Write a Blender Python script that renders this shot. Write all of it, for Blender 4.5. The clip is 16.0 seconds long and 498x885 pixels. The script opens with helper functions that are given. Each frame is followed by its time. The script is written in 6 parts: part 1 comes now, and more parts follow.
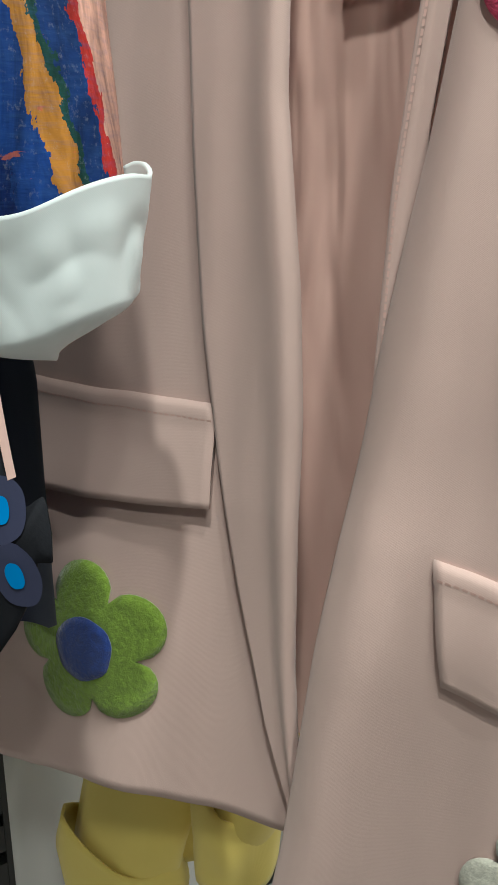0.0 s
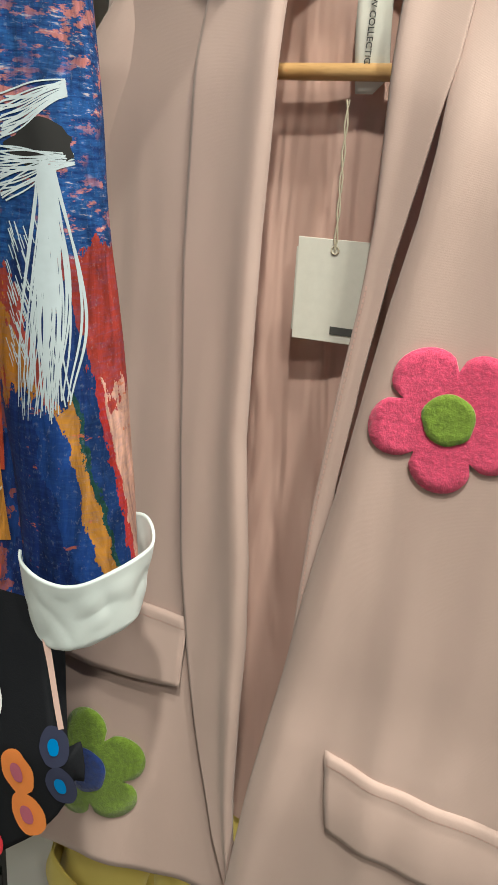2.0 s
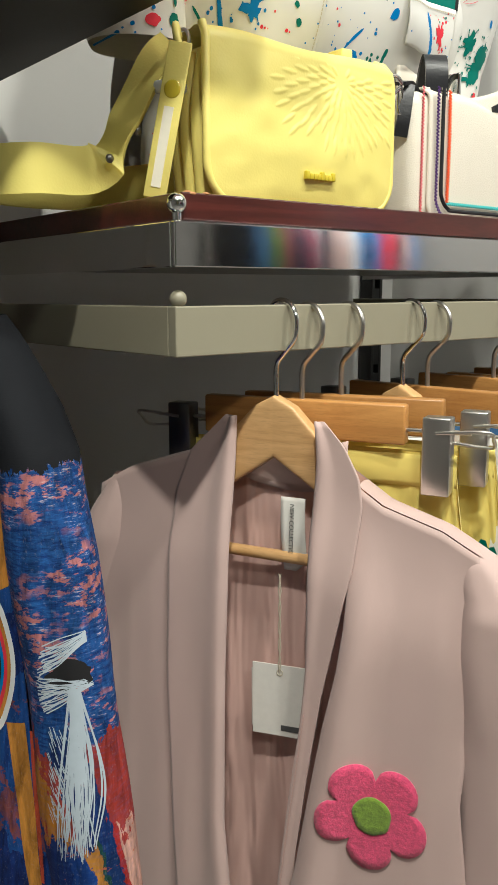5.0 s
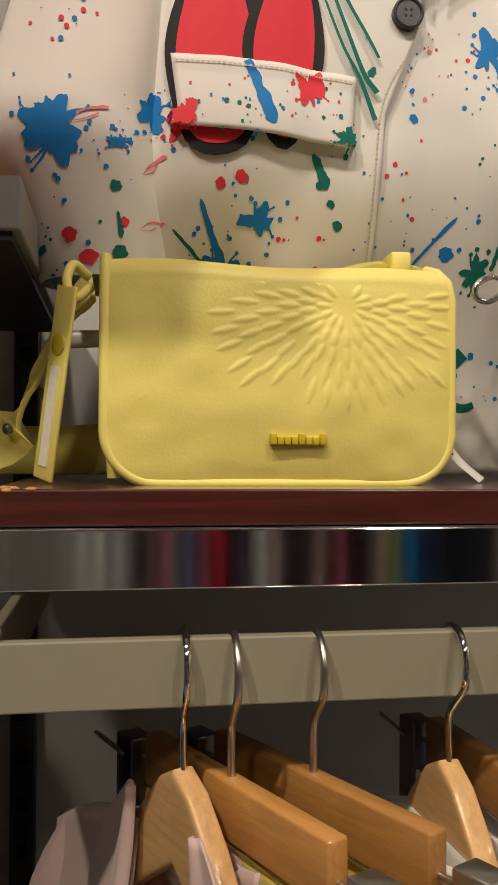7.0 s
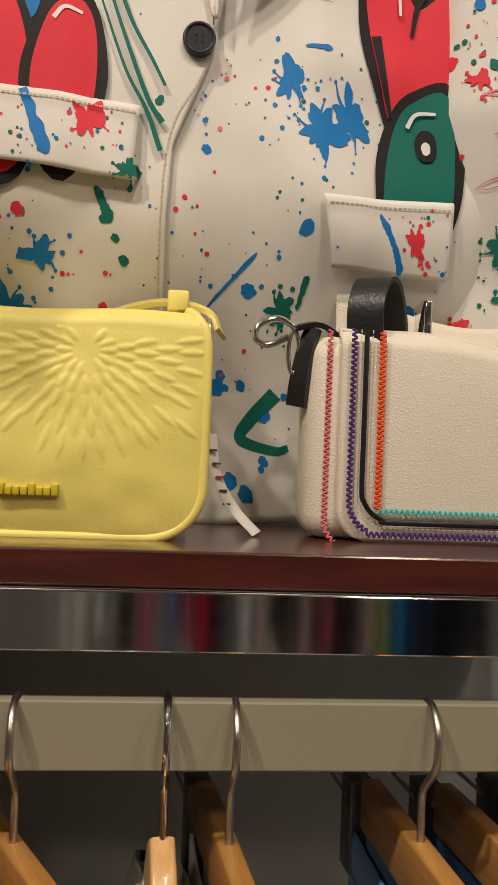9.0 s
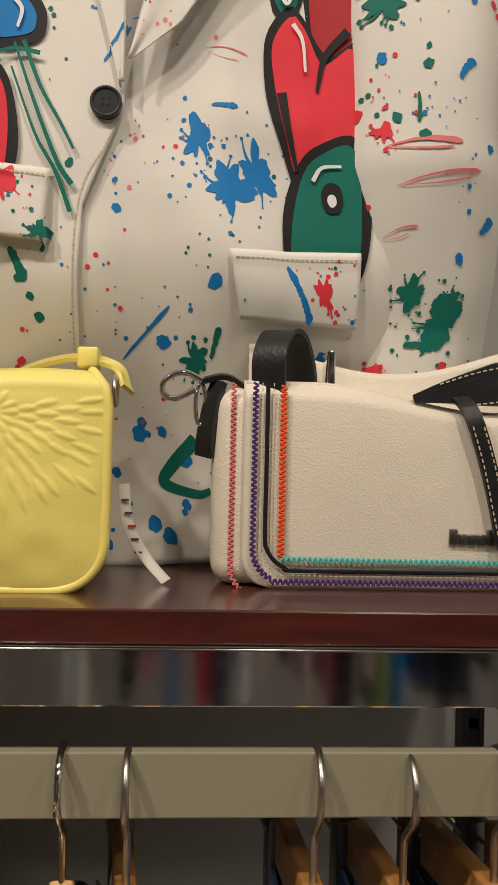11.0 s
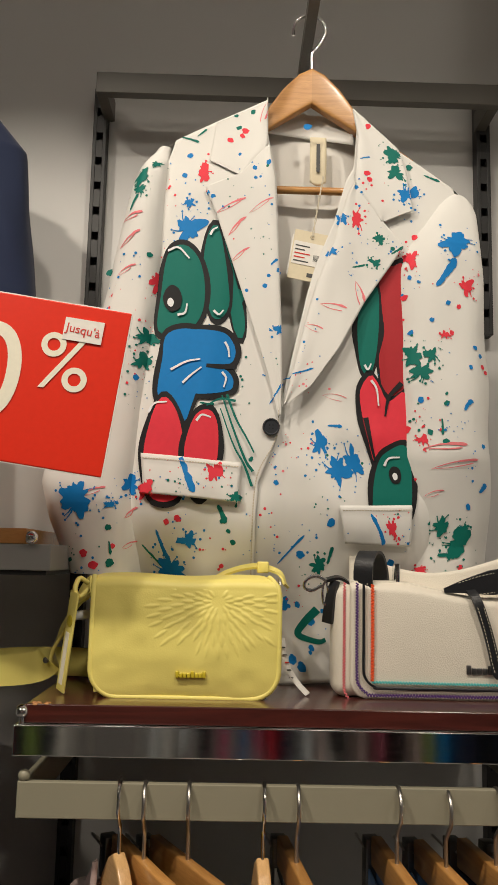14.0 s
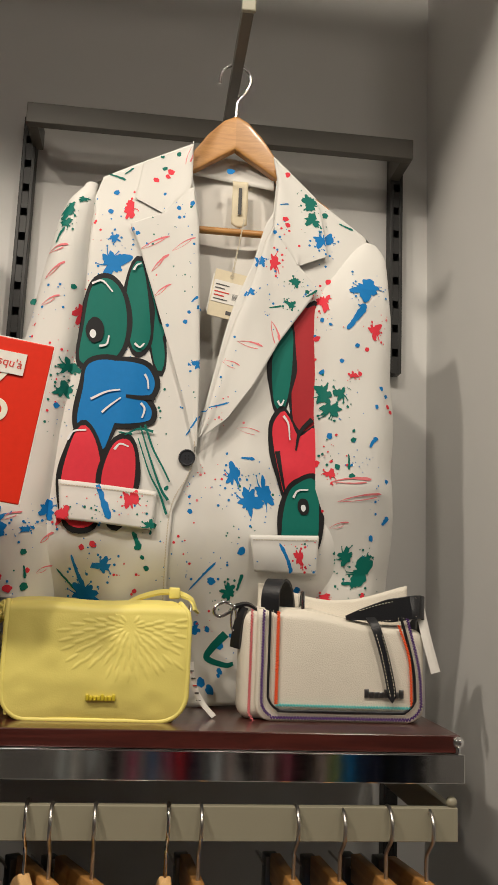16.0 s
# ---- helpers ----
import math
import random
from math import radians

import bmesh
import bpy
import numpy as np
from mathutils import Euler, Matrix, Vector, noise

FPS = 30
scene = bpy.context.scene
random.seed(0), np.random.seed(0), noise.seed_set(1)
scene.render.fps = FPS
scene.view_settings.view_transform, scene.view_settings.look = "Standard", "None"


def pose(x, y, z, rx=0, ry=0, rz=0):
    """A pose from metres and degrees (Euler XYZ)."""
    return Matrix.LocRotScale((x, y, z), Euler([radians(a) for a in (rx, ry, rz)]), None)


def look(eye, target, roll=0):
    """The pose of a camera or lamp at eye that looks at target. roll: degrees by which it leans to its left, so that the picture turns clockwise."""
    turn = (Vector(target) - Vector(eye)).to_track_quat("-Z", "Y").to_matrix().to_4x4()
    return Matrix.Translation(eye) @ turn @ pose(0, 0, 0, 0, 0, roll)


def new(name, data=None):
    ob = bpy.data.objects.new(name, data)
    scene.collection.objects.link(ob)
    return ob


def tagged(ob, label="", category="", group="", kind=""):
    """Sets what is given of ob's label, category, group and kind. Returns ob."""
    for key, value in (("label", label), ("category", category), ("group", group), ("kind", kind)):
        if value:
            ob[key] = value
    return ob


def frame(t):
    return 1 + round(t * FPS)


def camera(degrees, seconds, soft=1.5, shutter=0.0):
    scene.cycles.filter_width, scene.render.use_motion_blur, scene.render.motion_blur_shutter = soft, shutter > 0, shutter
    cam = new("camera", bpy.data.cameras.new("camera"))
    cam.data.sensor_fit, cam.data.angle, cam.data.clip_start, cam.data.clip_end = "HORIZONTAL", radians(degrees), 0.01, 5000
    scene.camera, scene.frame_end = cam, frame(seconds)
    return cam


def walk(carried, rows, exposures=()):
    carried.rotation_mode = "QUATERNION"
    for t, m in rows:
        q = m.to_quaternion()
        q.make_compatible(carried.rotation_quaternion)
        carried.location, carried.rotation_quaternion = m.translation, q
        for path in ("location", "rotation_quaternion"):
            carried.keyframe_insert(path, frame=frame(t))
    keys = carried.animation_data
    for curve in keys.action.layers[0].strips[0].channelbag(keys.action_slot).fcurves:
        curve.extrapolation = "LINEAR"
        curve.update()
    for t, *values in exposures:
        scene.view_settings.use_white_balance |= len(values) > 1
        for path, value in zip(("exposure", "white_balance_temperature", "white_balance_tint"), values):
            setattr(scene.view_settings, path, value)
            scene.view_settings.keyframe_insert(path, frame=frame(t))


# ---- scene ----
cam = camera(33.2, 16.0)
PATH = [
    (0, (-0.222, -0.352, 0.749), (0.861, 1.234, 0.19), -0.3),
    (0.5, (-0.246, -0.379, 0.783), (0.78, 1.244, 0.224), 0.5),
    (1, (-0.264, -0.423, 0.815), (0.776, 1.182, 0.23), 1.1),
    (1.5, (-0.287, -0.462, 0.901), (0.796, 1.095, 0.267), 2.3),
    (2, (-0.306, -0.468, 1.017), (0.827, 1.041, 0.352), 3.4),
    (2.5, (-0.319, -0.475, 1.115), (0.835, 0.996, 0.407), 3.9),
    (3, (-0.354, -0.493, 1.17), (0.803, 0.972, 0.453), 3.6),
    (3.5, (-0.386, -0.502, 1.219), (0.806, 0.947, 0.527), 3.1),
    (4, (-0.417, -0.52, 1.251), (0.823, 0.924, 0.636), 2.6),
    (4.5, (-0.433, -0.544, 1.288), (0.84, 0.913, 0.78), 1.8),
    (4.6, (-0.431, -0.551, 1.292), (0.842, 0.917, 0.82), 1.3),
    (5, (-0.398, -0.59, 1.328), (0.835, 0.944, 0.975), -0.3),
    (5.2, (-0.354, -0.582, 1.344), (0.833, 1.003, 1.063), -1.3),
    (7.3, (0.122, -0.519, 1.456), (0.342, 1.468, 1.489), 1.3),
    (7.5, (0.141, -0.529, 1.469), (0.335, 1.462, 1.498), 1.7),
    (8, (0.183, -0.549, 1.463), (0.38, 1.441, 1.498), 1.9),
    (8.5, (0.239, -0.545, 1.465), (0.445, 1.445, 1.504), 1.9),
    (9, (0.296, -0.517, 1.471), (0.484, 1.474, 1.498), 2.2),
    (9.5, (0.357, -0.485, 1.474), (0.513, 1.508, 1.497), 2.6),
    (9.7, (0.376, -0.475, 1.474), (0.532, 1.519, 1.5), 2.8),
    (11.8, (0.382, -0.69, 1.535), (0.529, 1.305, 1.552), -0.3),
    (12, (0.341, -0.739, 1.537), (0.526, 1.252, 1.58), -0.0),
    (12.5, (0.316, -0.816, 1.563), (0.43, 1.176, 1.7), 0.3),
    (13, (0.326, -0.903, 1.585), (0.354, 1.087, 1.784), 1.5),
    (13.5, (0.291, -0.995, 1.597), (0.28, 0.99, 1.841), 2.1),
    (14, (0.253, -1.076, 1.592), (0.289, 0.904, 1.87), 1.3),
    (14.5, (0.267, -1.133, 1.602), (0.337, 0.843, 1.899), 1.0),
    (15, (0.273, -1.166, 1.609), (0.328, 0.81, 1.912), 1.6),
    (15.5, (0.272, -1.168, 1.609), (0.352, 0.806, 1.924), 2.0),
    (16, (0.257, -1.13, 1.606), (0.481, 0.831, 1.929), 2.2),
]
# the clip's own exposure and white balance: seconds, stops, kelvin, tint
EXPOSURES = [(0, 0.92, 5400, -4), (1.2, 1.06, 5800, -4), (2.5, 0.93, 5850, -4), (3.5, 0.93, 5750, -3), (5.2, 0.38, 5600, 1), (7.4, -0.52, 6650, 12), (9.7, -0.52, 6650, 12), (12, -0.58, 6350, 9), (14, -0.58, 6250, 8), (16, -0.58, 6250, 8)]
walk(cam, [(t, look(eye, target, roll)) for t, eye, target, roll in PATH], EXPOSURES)

# light of the shop: ceiling lamps above the aisle, soft room light
world = bpy.data.worlds.new("room_air")
scene.world = world
world.use_nodes = True
world.node_tree.nodes["Background"].inputs[0].default_value = (1.0, 0.96, 0.9, 1)
world.node_tree.nodes["Background"].inputs[1].default_value = 0.025


def lamp(name, x, y, z, tx, ty, tz, size, power, colour=(1, 0.86, 0.70), spread=150):
    d = bpy.data.lights.new(name, "AREA")
    d.shape, d.size, d.energy, d.color, d.spread = "DISK", size, power, colour, radians(spread)
    ob = new(name, d)
    ob.matrix_world = look((x, y, z), (tx, ty, tz))
    return ob


lamp("ceiling_spot", -0.75, -1.02, 3.10, 0.1, 0.1, 1.2, 0.10, 18)
lamp("ceiling_spot", -0.12, -1.02, 3.10, 0.45, 0.2, 1.6, 0.10, 9.5)
lamp("ceiling_spot", 0.62, -0.98, 3.10, 0.4, 0.2, 1.5, 0.10, 9.5)
# two unseen fill lamps, added to lift the room light behind the camera
lamp("ceiling_spot", 1.2, -2.2, 3.10, 0.8, -1.2, 0.0, 0.3, 13)
lamp("ceiling_spot", -0.9, -2.4, 3.10, -0.6, -1.4, 0.0, 0.3, 13)
# unseen lamp added to brighten the racks mirrored in the chrome band
lamp("ceiling_spot", 2.2, -1.7, 3.10, 2.2, -2.2, 1.2, 0.3, 40)


# ---- materials ----
def nodes_of(name):
    m = bpy.data.materials.new(name)
    m.use_nodes = True
    nt = m.node_tree
    return m, nt, nt.nodes["Principled BSDF"]


def add(nt, kind, **props):
    n = nt.nodes.new(kind)
    for k, v in props.items():
        n.inputs[k].default_value = v
    return n


def coords(nt, stretch=(1, 1, 1)):
    tc = nt.nodes.new("ShaderNodeTexCoord")
    mp = add(nt, "ShaderNodeMapping", Scale=stretch)
    nt.links.new(tc.outputs["Object"], mp.inputs[0])
    return mp.outputs[0]


def mix(nt, fac, a, b):
    n = nt.nodes.new("ShaderNodeMix")
    n.data_type = "RGBA"
    for sock, v in ((n.inputs[0], fac), (n.inputs[6], a), (n.inputs[7], b)):
        if hasattr(v, "is_linked"):
            nt.links.new(v, sock)
        elif isinstance(v, (int, float)):
            sock.default_value = v
        else:
            sock.default_value = (*v[:3], 1)
    return n.outputs[2]


def ramp(nt, src, stops, sharp=False):
    n = nt.nodes.new("ShaderNodeValToRGB")
    n.color_ramp.interpolation = "CONSTANT" if sharp else "LINEAR"
    el = n.color_ramp.elements
    while len(el) < len(stops):
        el.new(0.5)
    for e, (p, c) in zip(el, stops):
        e.position = p
        e.color = (*c, 1) if isinstance(c, tuple) else (c, c, c, 1)
    nt.links.new(src, n.inputs[0])
    return n.outputs[0]


def noise_tex(nt, vec, scale, detail=3, rough=0.5, distort=0.0):
    n = add(nt, "ShaderNodeTexNoise", Scale=scale, Detail=detail, Roughness=rough, Distortion=distort)
    nt.links.new(vec, n.inputs["Vector"])
    return n.outputs["Fac"]


def bump(nt, b, height, strength, dist=0.001, after=None):
    n = add(nt, "ShaderNodeBump", Strength=strength, Distance=dist)
    nt.links.new(height, n.inputs["Height"])
    if after is not None:
        nt.links.new(after, n.inputs["Normal"])
    nt.links.new(n.outputs[0], b.inputs["Normal"])
    return n.outputs[0]


def vary(c, k):
    return tuple(min(1, max(0, v * k)) for v in c)


def fabric(name, c, rough=0.8, twill=900.0, sheen=0.2, grain=0.25, spread=0.08, lean=0.6):
    m, nt, b = nodes_of(name)
    v = coords(nt)
    big = noise_tex(nt, v, 9, 3)
    col = mix(nt, ramp(nt, big, [(0.3, 0.0), (0.7, 1.0)]), vary(c, 1 - spread), vary(c, 1 + spread))
    nt.links.new(col, b.inputs["Base Color"])
    w = add(nt, "ShaderNodeTexWave", Scale=twill / 1.9, Distortion=0.6, Detail=1.0)
    w.bands_direction = "DIAGONAL"
    nt.links.new(coords(nt, (1, lean, 1)), w.inputs["Vector"])
    fine = bump(nt, b, w.outputs["Fac"], grain * 0.6, 0.0002)
    bump(nt, b, noise_tex(nt, coords(nt, (1, 1, 0.4)), 26, 2), 0.25, 0.004, fine)
    b.inputs["Roughness"].default_value = rough
    b.inputs["Sheen Weight"].default_value = sheen
    b.inputs["Sheen Roughness"].default_value = 0.5
    b.inputs["Specular IOR Level"].default_value = 0.3
    return m


def felt(name, c):
    m, nt, b = nodes_of(name)
    v = coords(nt)
    n1 = noise_tex(nt, v, 260, 4, 0.7)
    n2 = noise_tex(nt, v, 90, 3, 0.6)
    col = mix(nt, ramp(nt, n1, [(0.35, 0.0), (0.65, 1.0)]), vary(c, 0.72), vary(c, 1.25))
    nt.links.new(mix(nt, 0.25, col, vary(c, 1.4)), b.inputs["Base Color"])
    f = bump(nt, b, n1, 0.8, 0.0015)
    bump(nt, b, n2, 0.5, 0.003, f)
    b.inputs["Roughness"].default_value = 0.9
    b.inputs["Sheen Weight"].default_value = 0.4
    return m


def satin(name, c):
    m, nt, b = nodes_of(name)
    n1 = noise_tex(nt, coords(nt, (1, 1, 0.16)), 30, 2, 0.5, 0.3)
    nt.links.new(mix(nt, n1, vary(c, 0.92), vary(c, 1.07)), b.inputs["Base Color"])
    f = bump(nt, b, n1, 0.9, 0.020)
    bump(nt, b, noise_tex(nt, coords(nt, (1, 1, 0.7)), 38, 1, 0.5, 0.4), 0.25, 0.004, f)
    b.inputs["Roughness"].default_value = 0.36
    b.inputs["Anisotropic"].default_value = 0.4
    return m


def leather(name, c, scale=420.0, rough=0.42, strength=0.35, dist=0.0006):
    m, nt, b = nodes_of(name)
    v = coords(nt)
    vo = add(nt, "ShaderNodeTexVoronoi", Scale=scale)
    vo.feature = "SMOOTH_F1"
    nt.links.new(v, vo.inputs["Vector"])
    big = noise_tex(nt, v, 14, 3)
    nt.links.new(mix(nt, big, vary(c, 0.94), vary(c, 1.06)), b.inputs["Base Color"])
    f = bump(nt, b, vo.outputs["Distance"], strength, dist)
    bump(nt, b, noise_tex(nt, v, 40, 2), 0.15, 0.003, f)
    b.inputs["Roughness"].default_value = rough
    return m


def timber(name, dark, light, rough=0.35, along=(1, 12, 12), scale=7.0, coat=0.0):
    m, nt, b = nodes_of(name)
    v = coords(nt, along)
    n1 = noise_tex(nt, v, scale, 5, 0.6, 1.2)
    n2 = noise_tex(nt, v, scale * 9, 2, 0.6)
    col = mix(nt, ramp(nt, n1, [(0.3, 0.0), (0.7, 1.0)]), dark, light)
    col = mix(nt, ramp(nt, n2, [(0.52, 0.0), (0.75, 0.35)]), col, vary(dark, 0.7))
    rnd = nt.nodes.new("ShaderNodeObjectInfo")
    tone = nt.nodes.new("ShaderNodeHueSaturation")
    mr = add(nt, "ShaderNodeMapRange", **{"To Min": 0.85, "To Max": 1.12})
    nt.links.new(rnd.outputs["Random"], mr.inputs[0])
    nt.links.new(mr.outputs[0], tone.inputs["Value"])
    nt.links.new(col, tone.inputs["Color"])
    nt.links.new(tone.outputs[0], b.inputs["Base Color"])
    bump(nt, b, n2, 0.12, 0.0005)
    b.inputs["Roughness"].default_value = rough
    b.inputs["Coat Weight"].default_value = coat
    b.inputs["Coat Roughness"].default_value = 0.12
    return m


def metal(name, c, rough=0.2, scratch=0.06):
    m, nt, b = nodes_of(name)
    b.inputs["Metallic"].default_value = 1
    b.inputs["Base Color"].default_value = (*c, 1)
    n1 = noise_tex(nt, coords(nt, (0.4, 3, 3)), 60, 4, 0.7)
    mr = add(nt, "ShaderNodeMapRange", **{"To Min": max(0.01, rough - scratch), "To Max": rough + scratch})
    nt.links.new(n1, mr.inputs[0])
    nt.links.new(mr.outputs[0], b.inputs["Roughness"])
    return m


def paint(name, c, rough=0.5, speck=0.06, scale=6.0, rel=0.12):
    m, nt, b = nodes_of(name)
    v = coords(nt)
    n1 = noise_tex(nt, v, scale, 4, 0.6)
    n2 = noise_tex(nt, v, 240, 3, 0.6)
    nt.links.new(mix(nt, n1, vary(c, 1 - speck), vary(c, 1 + speck)), b.inputs["Base Color"])
    bump(nt, b, n2, rel, 0.0008)
    b.inputs["Roughness"].default_value = rough
    return m


def plain(name, c, rough=0.6):
    m, nt, b = nodes_of(name)
    b.inputs["Specular IOR Level"].default_value = 0.3
    n1 = noise_tex(nt, coords(nt), 120, 3, 0.6)
    nt.links.new(mix(nt, n1, vary(c, 0.93), vary(c, 1.06)), b.inputs["Base Color"])
    b.inputs["Roughness"].default_value = rough
    return m


def painterly(nt, col):
    """Dry brush marks over a printed colour: long pale and dark strokes, fine grain."""
    st = noise_tex(nt, coords(nt, (1, 1, 0.22)), 90, 4, 0.7, 0.6)
    fine = noise_tex(nt, coords(nt, (1, 1, 0.7)), 420, 3, 0.7)
    tone = nt.nodes.new("ShaderNodeHueSaturation")
    val = add(nt, "ShaderNodeMapRange", **{"From Min": 0.3, "From Max": 0.7, "To Min": 0.35, "To Max": 1.20})
    nt.links.new(st, val.inputs[0])
    nt.links.new(val.outputs[0], tone.inputs["Value"])
    nt.links.new(col, tone.inputs["Color"])
    return mix(nt, ramp(nt, fine, [(0.58, 0.0), (0.72, 0.16)]), tone.outputs[0], (0.40, 0.42, 0.46))


def brushed(name, c):
    m, nt, b = nodes_of(name)
    n1 = noise_tex(nt, coords(nt), 60, 3, 0.6)
    nt.links.new(painterly(nt, mix(nt, n1, vary(c, 0.8), vary(c, 1.15))), b.inputs["Base Color"])
    b.inputs["Roughness"].default_value = 0.75
    b.inputs["Specular IOR Level"].default_value = 0.2
    return m


def collage(name, stops, spots, streak, lo, hi, cell=70.0):
    """Printed cloth of painted bands: colours by height, broken by ragged brush patches."""
    m, nt, b = nodes_of(name)
    v = coords(nt)
    wob = noise_tex(nt, coords(nt, (1, 1, 0.35)), 22, 4, 0.65)
    sep = nt.nodes.new("ShaderNodeSeparateXYZ")
    nt.links.new(v, sep.inputs[0])
    ad = nt.nodes.new("ShaderNodeMath")
    ad.operation = "MULTIPLY_ADD"
    ad.inputs[1].default_value = 0.12
    nt.links.new(wob, ad.inputs[0])
    nt.links.new(sep.outputs["Z"], ad.inputs[2])
    mr = add(nt, "ShaderNodeMapRange", **{"From Min": lo + 0.06, "From Max": hi + 0.06})
    nt.links.new(ad.outputs[0], mr.inputs[0])
    col = ramp(nt, mr.outputs[0], stops, True)
    st = noise_tex(nt, coords(nt, (1, 1, 0.16)), 46, 3, 0.6, 0.4)
    col = mix(nt, ramp(nt, st, [(0.0, 0.0), (0.57, 1.0)], True), col, streak)
    vo = noise_tex(nt, coords(nt, (1, 1, 0.8)), cell, 5, 0.7)
    col = mix(nt, ramp(nt, vo, [(0.0, 0.0), (0.56, 0.85)], True), col, spots)
    fine = noise_tex(nt, coords(nt, (1, 1, 0.5)), 190, 4, 0.7)
    col = mix(nt, ramp(nt, fine, [(0.4, 0.0), (0.65, 0.45)]), col, vary(streak, 1.5))
    col = painterly(nt, col)
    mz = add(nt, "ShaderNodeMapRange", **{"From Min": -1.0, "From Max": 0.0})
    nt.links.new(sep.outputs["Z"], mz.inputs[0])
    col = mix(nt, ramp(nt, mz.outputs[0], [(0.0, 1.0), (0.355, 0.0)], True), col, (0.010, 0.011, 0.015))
    nt.links.new(col, b.inputs["Base Color"])
    bump(nt, b, noise_tex(nt, v, 700, 2), 0.3, 0.0005)
    b.inputs["Roughness"].default_value = 0.8
    b.inputs["Specular IOR Level"].default_value = 0.15
    return m


PINK = fabric("pink_twill", (0.565, 0.42, 0.39), 0.62, 1400, 0.25, 0.25, 0.03)
PINK_LINING = satin("pink_lining", (0.68, 0.46, 0.41))
WHITE_CLOTH = fabric("white_cloth", (0.76, 0.75, 0.715), 0.75, 1500, 0.1, 0.15, 0.02)
WHITE_LINING = fabric("white_lining", (0.72, 0.70, 0.66), 0.55, 1200, 0.1, 0.1, 0.03)
CUFF_CLOTH = fabric("cuff_cloth", (0.72, 0.79, 0.82), 0.6, 1200, 0.1, 0.1, 0.02)
YELLOW_CLOTH = fabric("yellow_cloth", (0.80, 0.66, 0.17), 0.75, 1100, 0.2, 0.2, 0.05)
DENIM = fabric("blue_denim", (0.08, 0.20, 0.42), 0.85, 800, 0.2, 0.5, 0.25)
NAVY = fabric("navy_cloth", (0.012, 0.02, 0.055), 0.8, 900, 0.1, 0.2, 0.1)
PINK_FELT = felt("pink_felt", (0.64, 0.065, 0.165))
GREEN_FELT = felt("green_felt", (0.17, 0.27, 0.025))
BLUE_FELT = felt("blue_felt", (0.01, 0.035, 0.20))
SILVER_FELT = felt("silver_felt", (0.55, 0.55, 0.48))
YELLOW_LEATHER = leather("yellow_leather", (0.88, 0.77, 0.21), 520, 0.45, 0.18)
YELLOW_DARK = leather("yellow_emblem", (0.62, 0.50, 0.03), 520, 0.35, 0.1)
CREAM_LEATHER = leather("cream_leather", (0.76, 0.71, 0.61), 760, 0.45, 0.6, 0.0006)
BLACK_LEATHER = leather("black_leather", (0.012, 0.013, 0.016), 400, 0.38, 0.3)
MAHOGANY = timber("mahogany", (0.035, 0.008, 0.006), (0.085, 0.018, 0.013), 0.28, (1, 10, 10), 5, 0.5)
BEECH = timber("beech", (0.55, 0.31, 0.12), (0.72, 0.46, 0.21), 0.38, (1, 9, 9), 9, 0.2)
HANGER_WOOD = timber("hanger_wood", (0.40, 0.18, 0.048), (0.56, 0.29, 0.085), 0.4, (1, 9, 9), 9, 0.2)
RAW_WOOD = timber("raw_wood", (0.35, 0.16, 0.06), (0.5, 0.25, 0.1), 0.7, (1, 9, 9), 12)
CHROME = metal("chrome", (0.80, 0.80, 0.80), 0.07, 0.04)
STEEL = metal("brushed_steel", (0.62, 0.60, 0.57), 0.32, 0.08)
DARK_STEEL = metal("dark_steel", (0.22, 0.22, 0.22), 0.35, 0.08)
RAIL_PAINT = paint("rail_paint", (0.30, 0.28, 0.205), 0.42, 0.04, 9, 0.08)
# darkened copy of the rail paint: shade on the top frame as colour
SHADED_RAIL_PAINT = paint("shaded_rail_paint", (0.075, 0.068, 0.056), 0.45, 0.05, 9, 0.08)
GREY_PAINT = paint("grey_paint", (0.30, 0.30, 0.285), 0.45, 0.05, 9, 0.08)
BLACK_METAL = paint("black_metal", (0.015, 0.015, 0.015), 0.5, 0.1, 9, 0.08)
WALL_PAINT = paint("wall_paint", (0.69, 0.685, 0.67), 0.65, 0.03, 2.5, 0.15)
# grey of the unseen walls, darkened so that they bounce less light
DIM_ROOM_PAINT = paint("dim_room_paint", (0.32, 0.31, 0.30), 0.7, 0.04, 2.5, 0.15)
CEILING_PAINT = paint("ceiling_paint", (0.45, 0.44, 0.43), 0.8, 0.02, 3)
# floor out of view, its colour lowered to weaken the bounced light
FLOOR_TILE = paint("floor_tile", (0.22, 0.21, 0.20), 0.35, 0.08, 5)
# near-black colour that stands in for shade in the baseboard gap
GAP_SHADE = paint("gap_shade", (0.03, 0.035, 0.035), 0.5, 0.1, 8)
RED_CARD = plain("red_card", (0.74, 0.032, 0.012), 0.35)
WHITE_CARD = plain("white_card", (0.82, 0.80, 0.75), 0.5)
CREAM_CARD = plain("cream_card", (0.74, 0.66, 0.48), 0.55)
INK = plain("grey_ink", (0.09, 0.09, 0.09), 0.6)
RED_INK = plain("red_ink", (0.65, 0.05, 0.04), 0.6)
PALE_INK = plain("pale_ink", (0.86, 0.82, 0.68), 0.6)
PRINT_BLUE = plain("print_blue", (0.006, 0.20, 0.56), 0.65)
PRINT_GREEN = plain("print_green", (0.003, 0.160, 0.125), 0.65)
PRINT_RED = plain("print_red", (0.76, 0.04, 0.065), 0.65)
PRINT_CRIMSON = plain("crimson_print", (0.42, 0.022, 0.030), 0.6)
PRINT_ROSE = plain("print_rose", (0.80, 0.22, 0.24), 0.65)
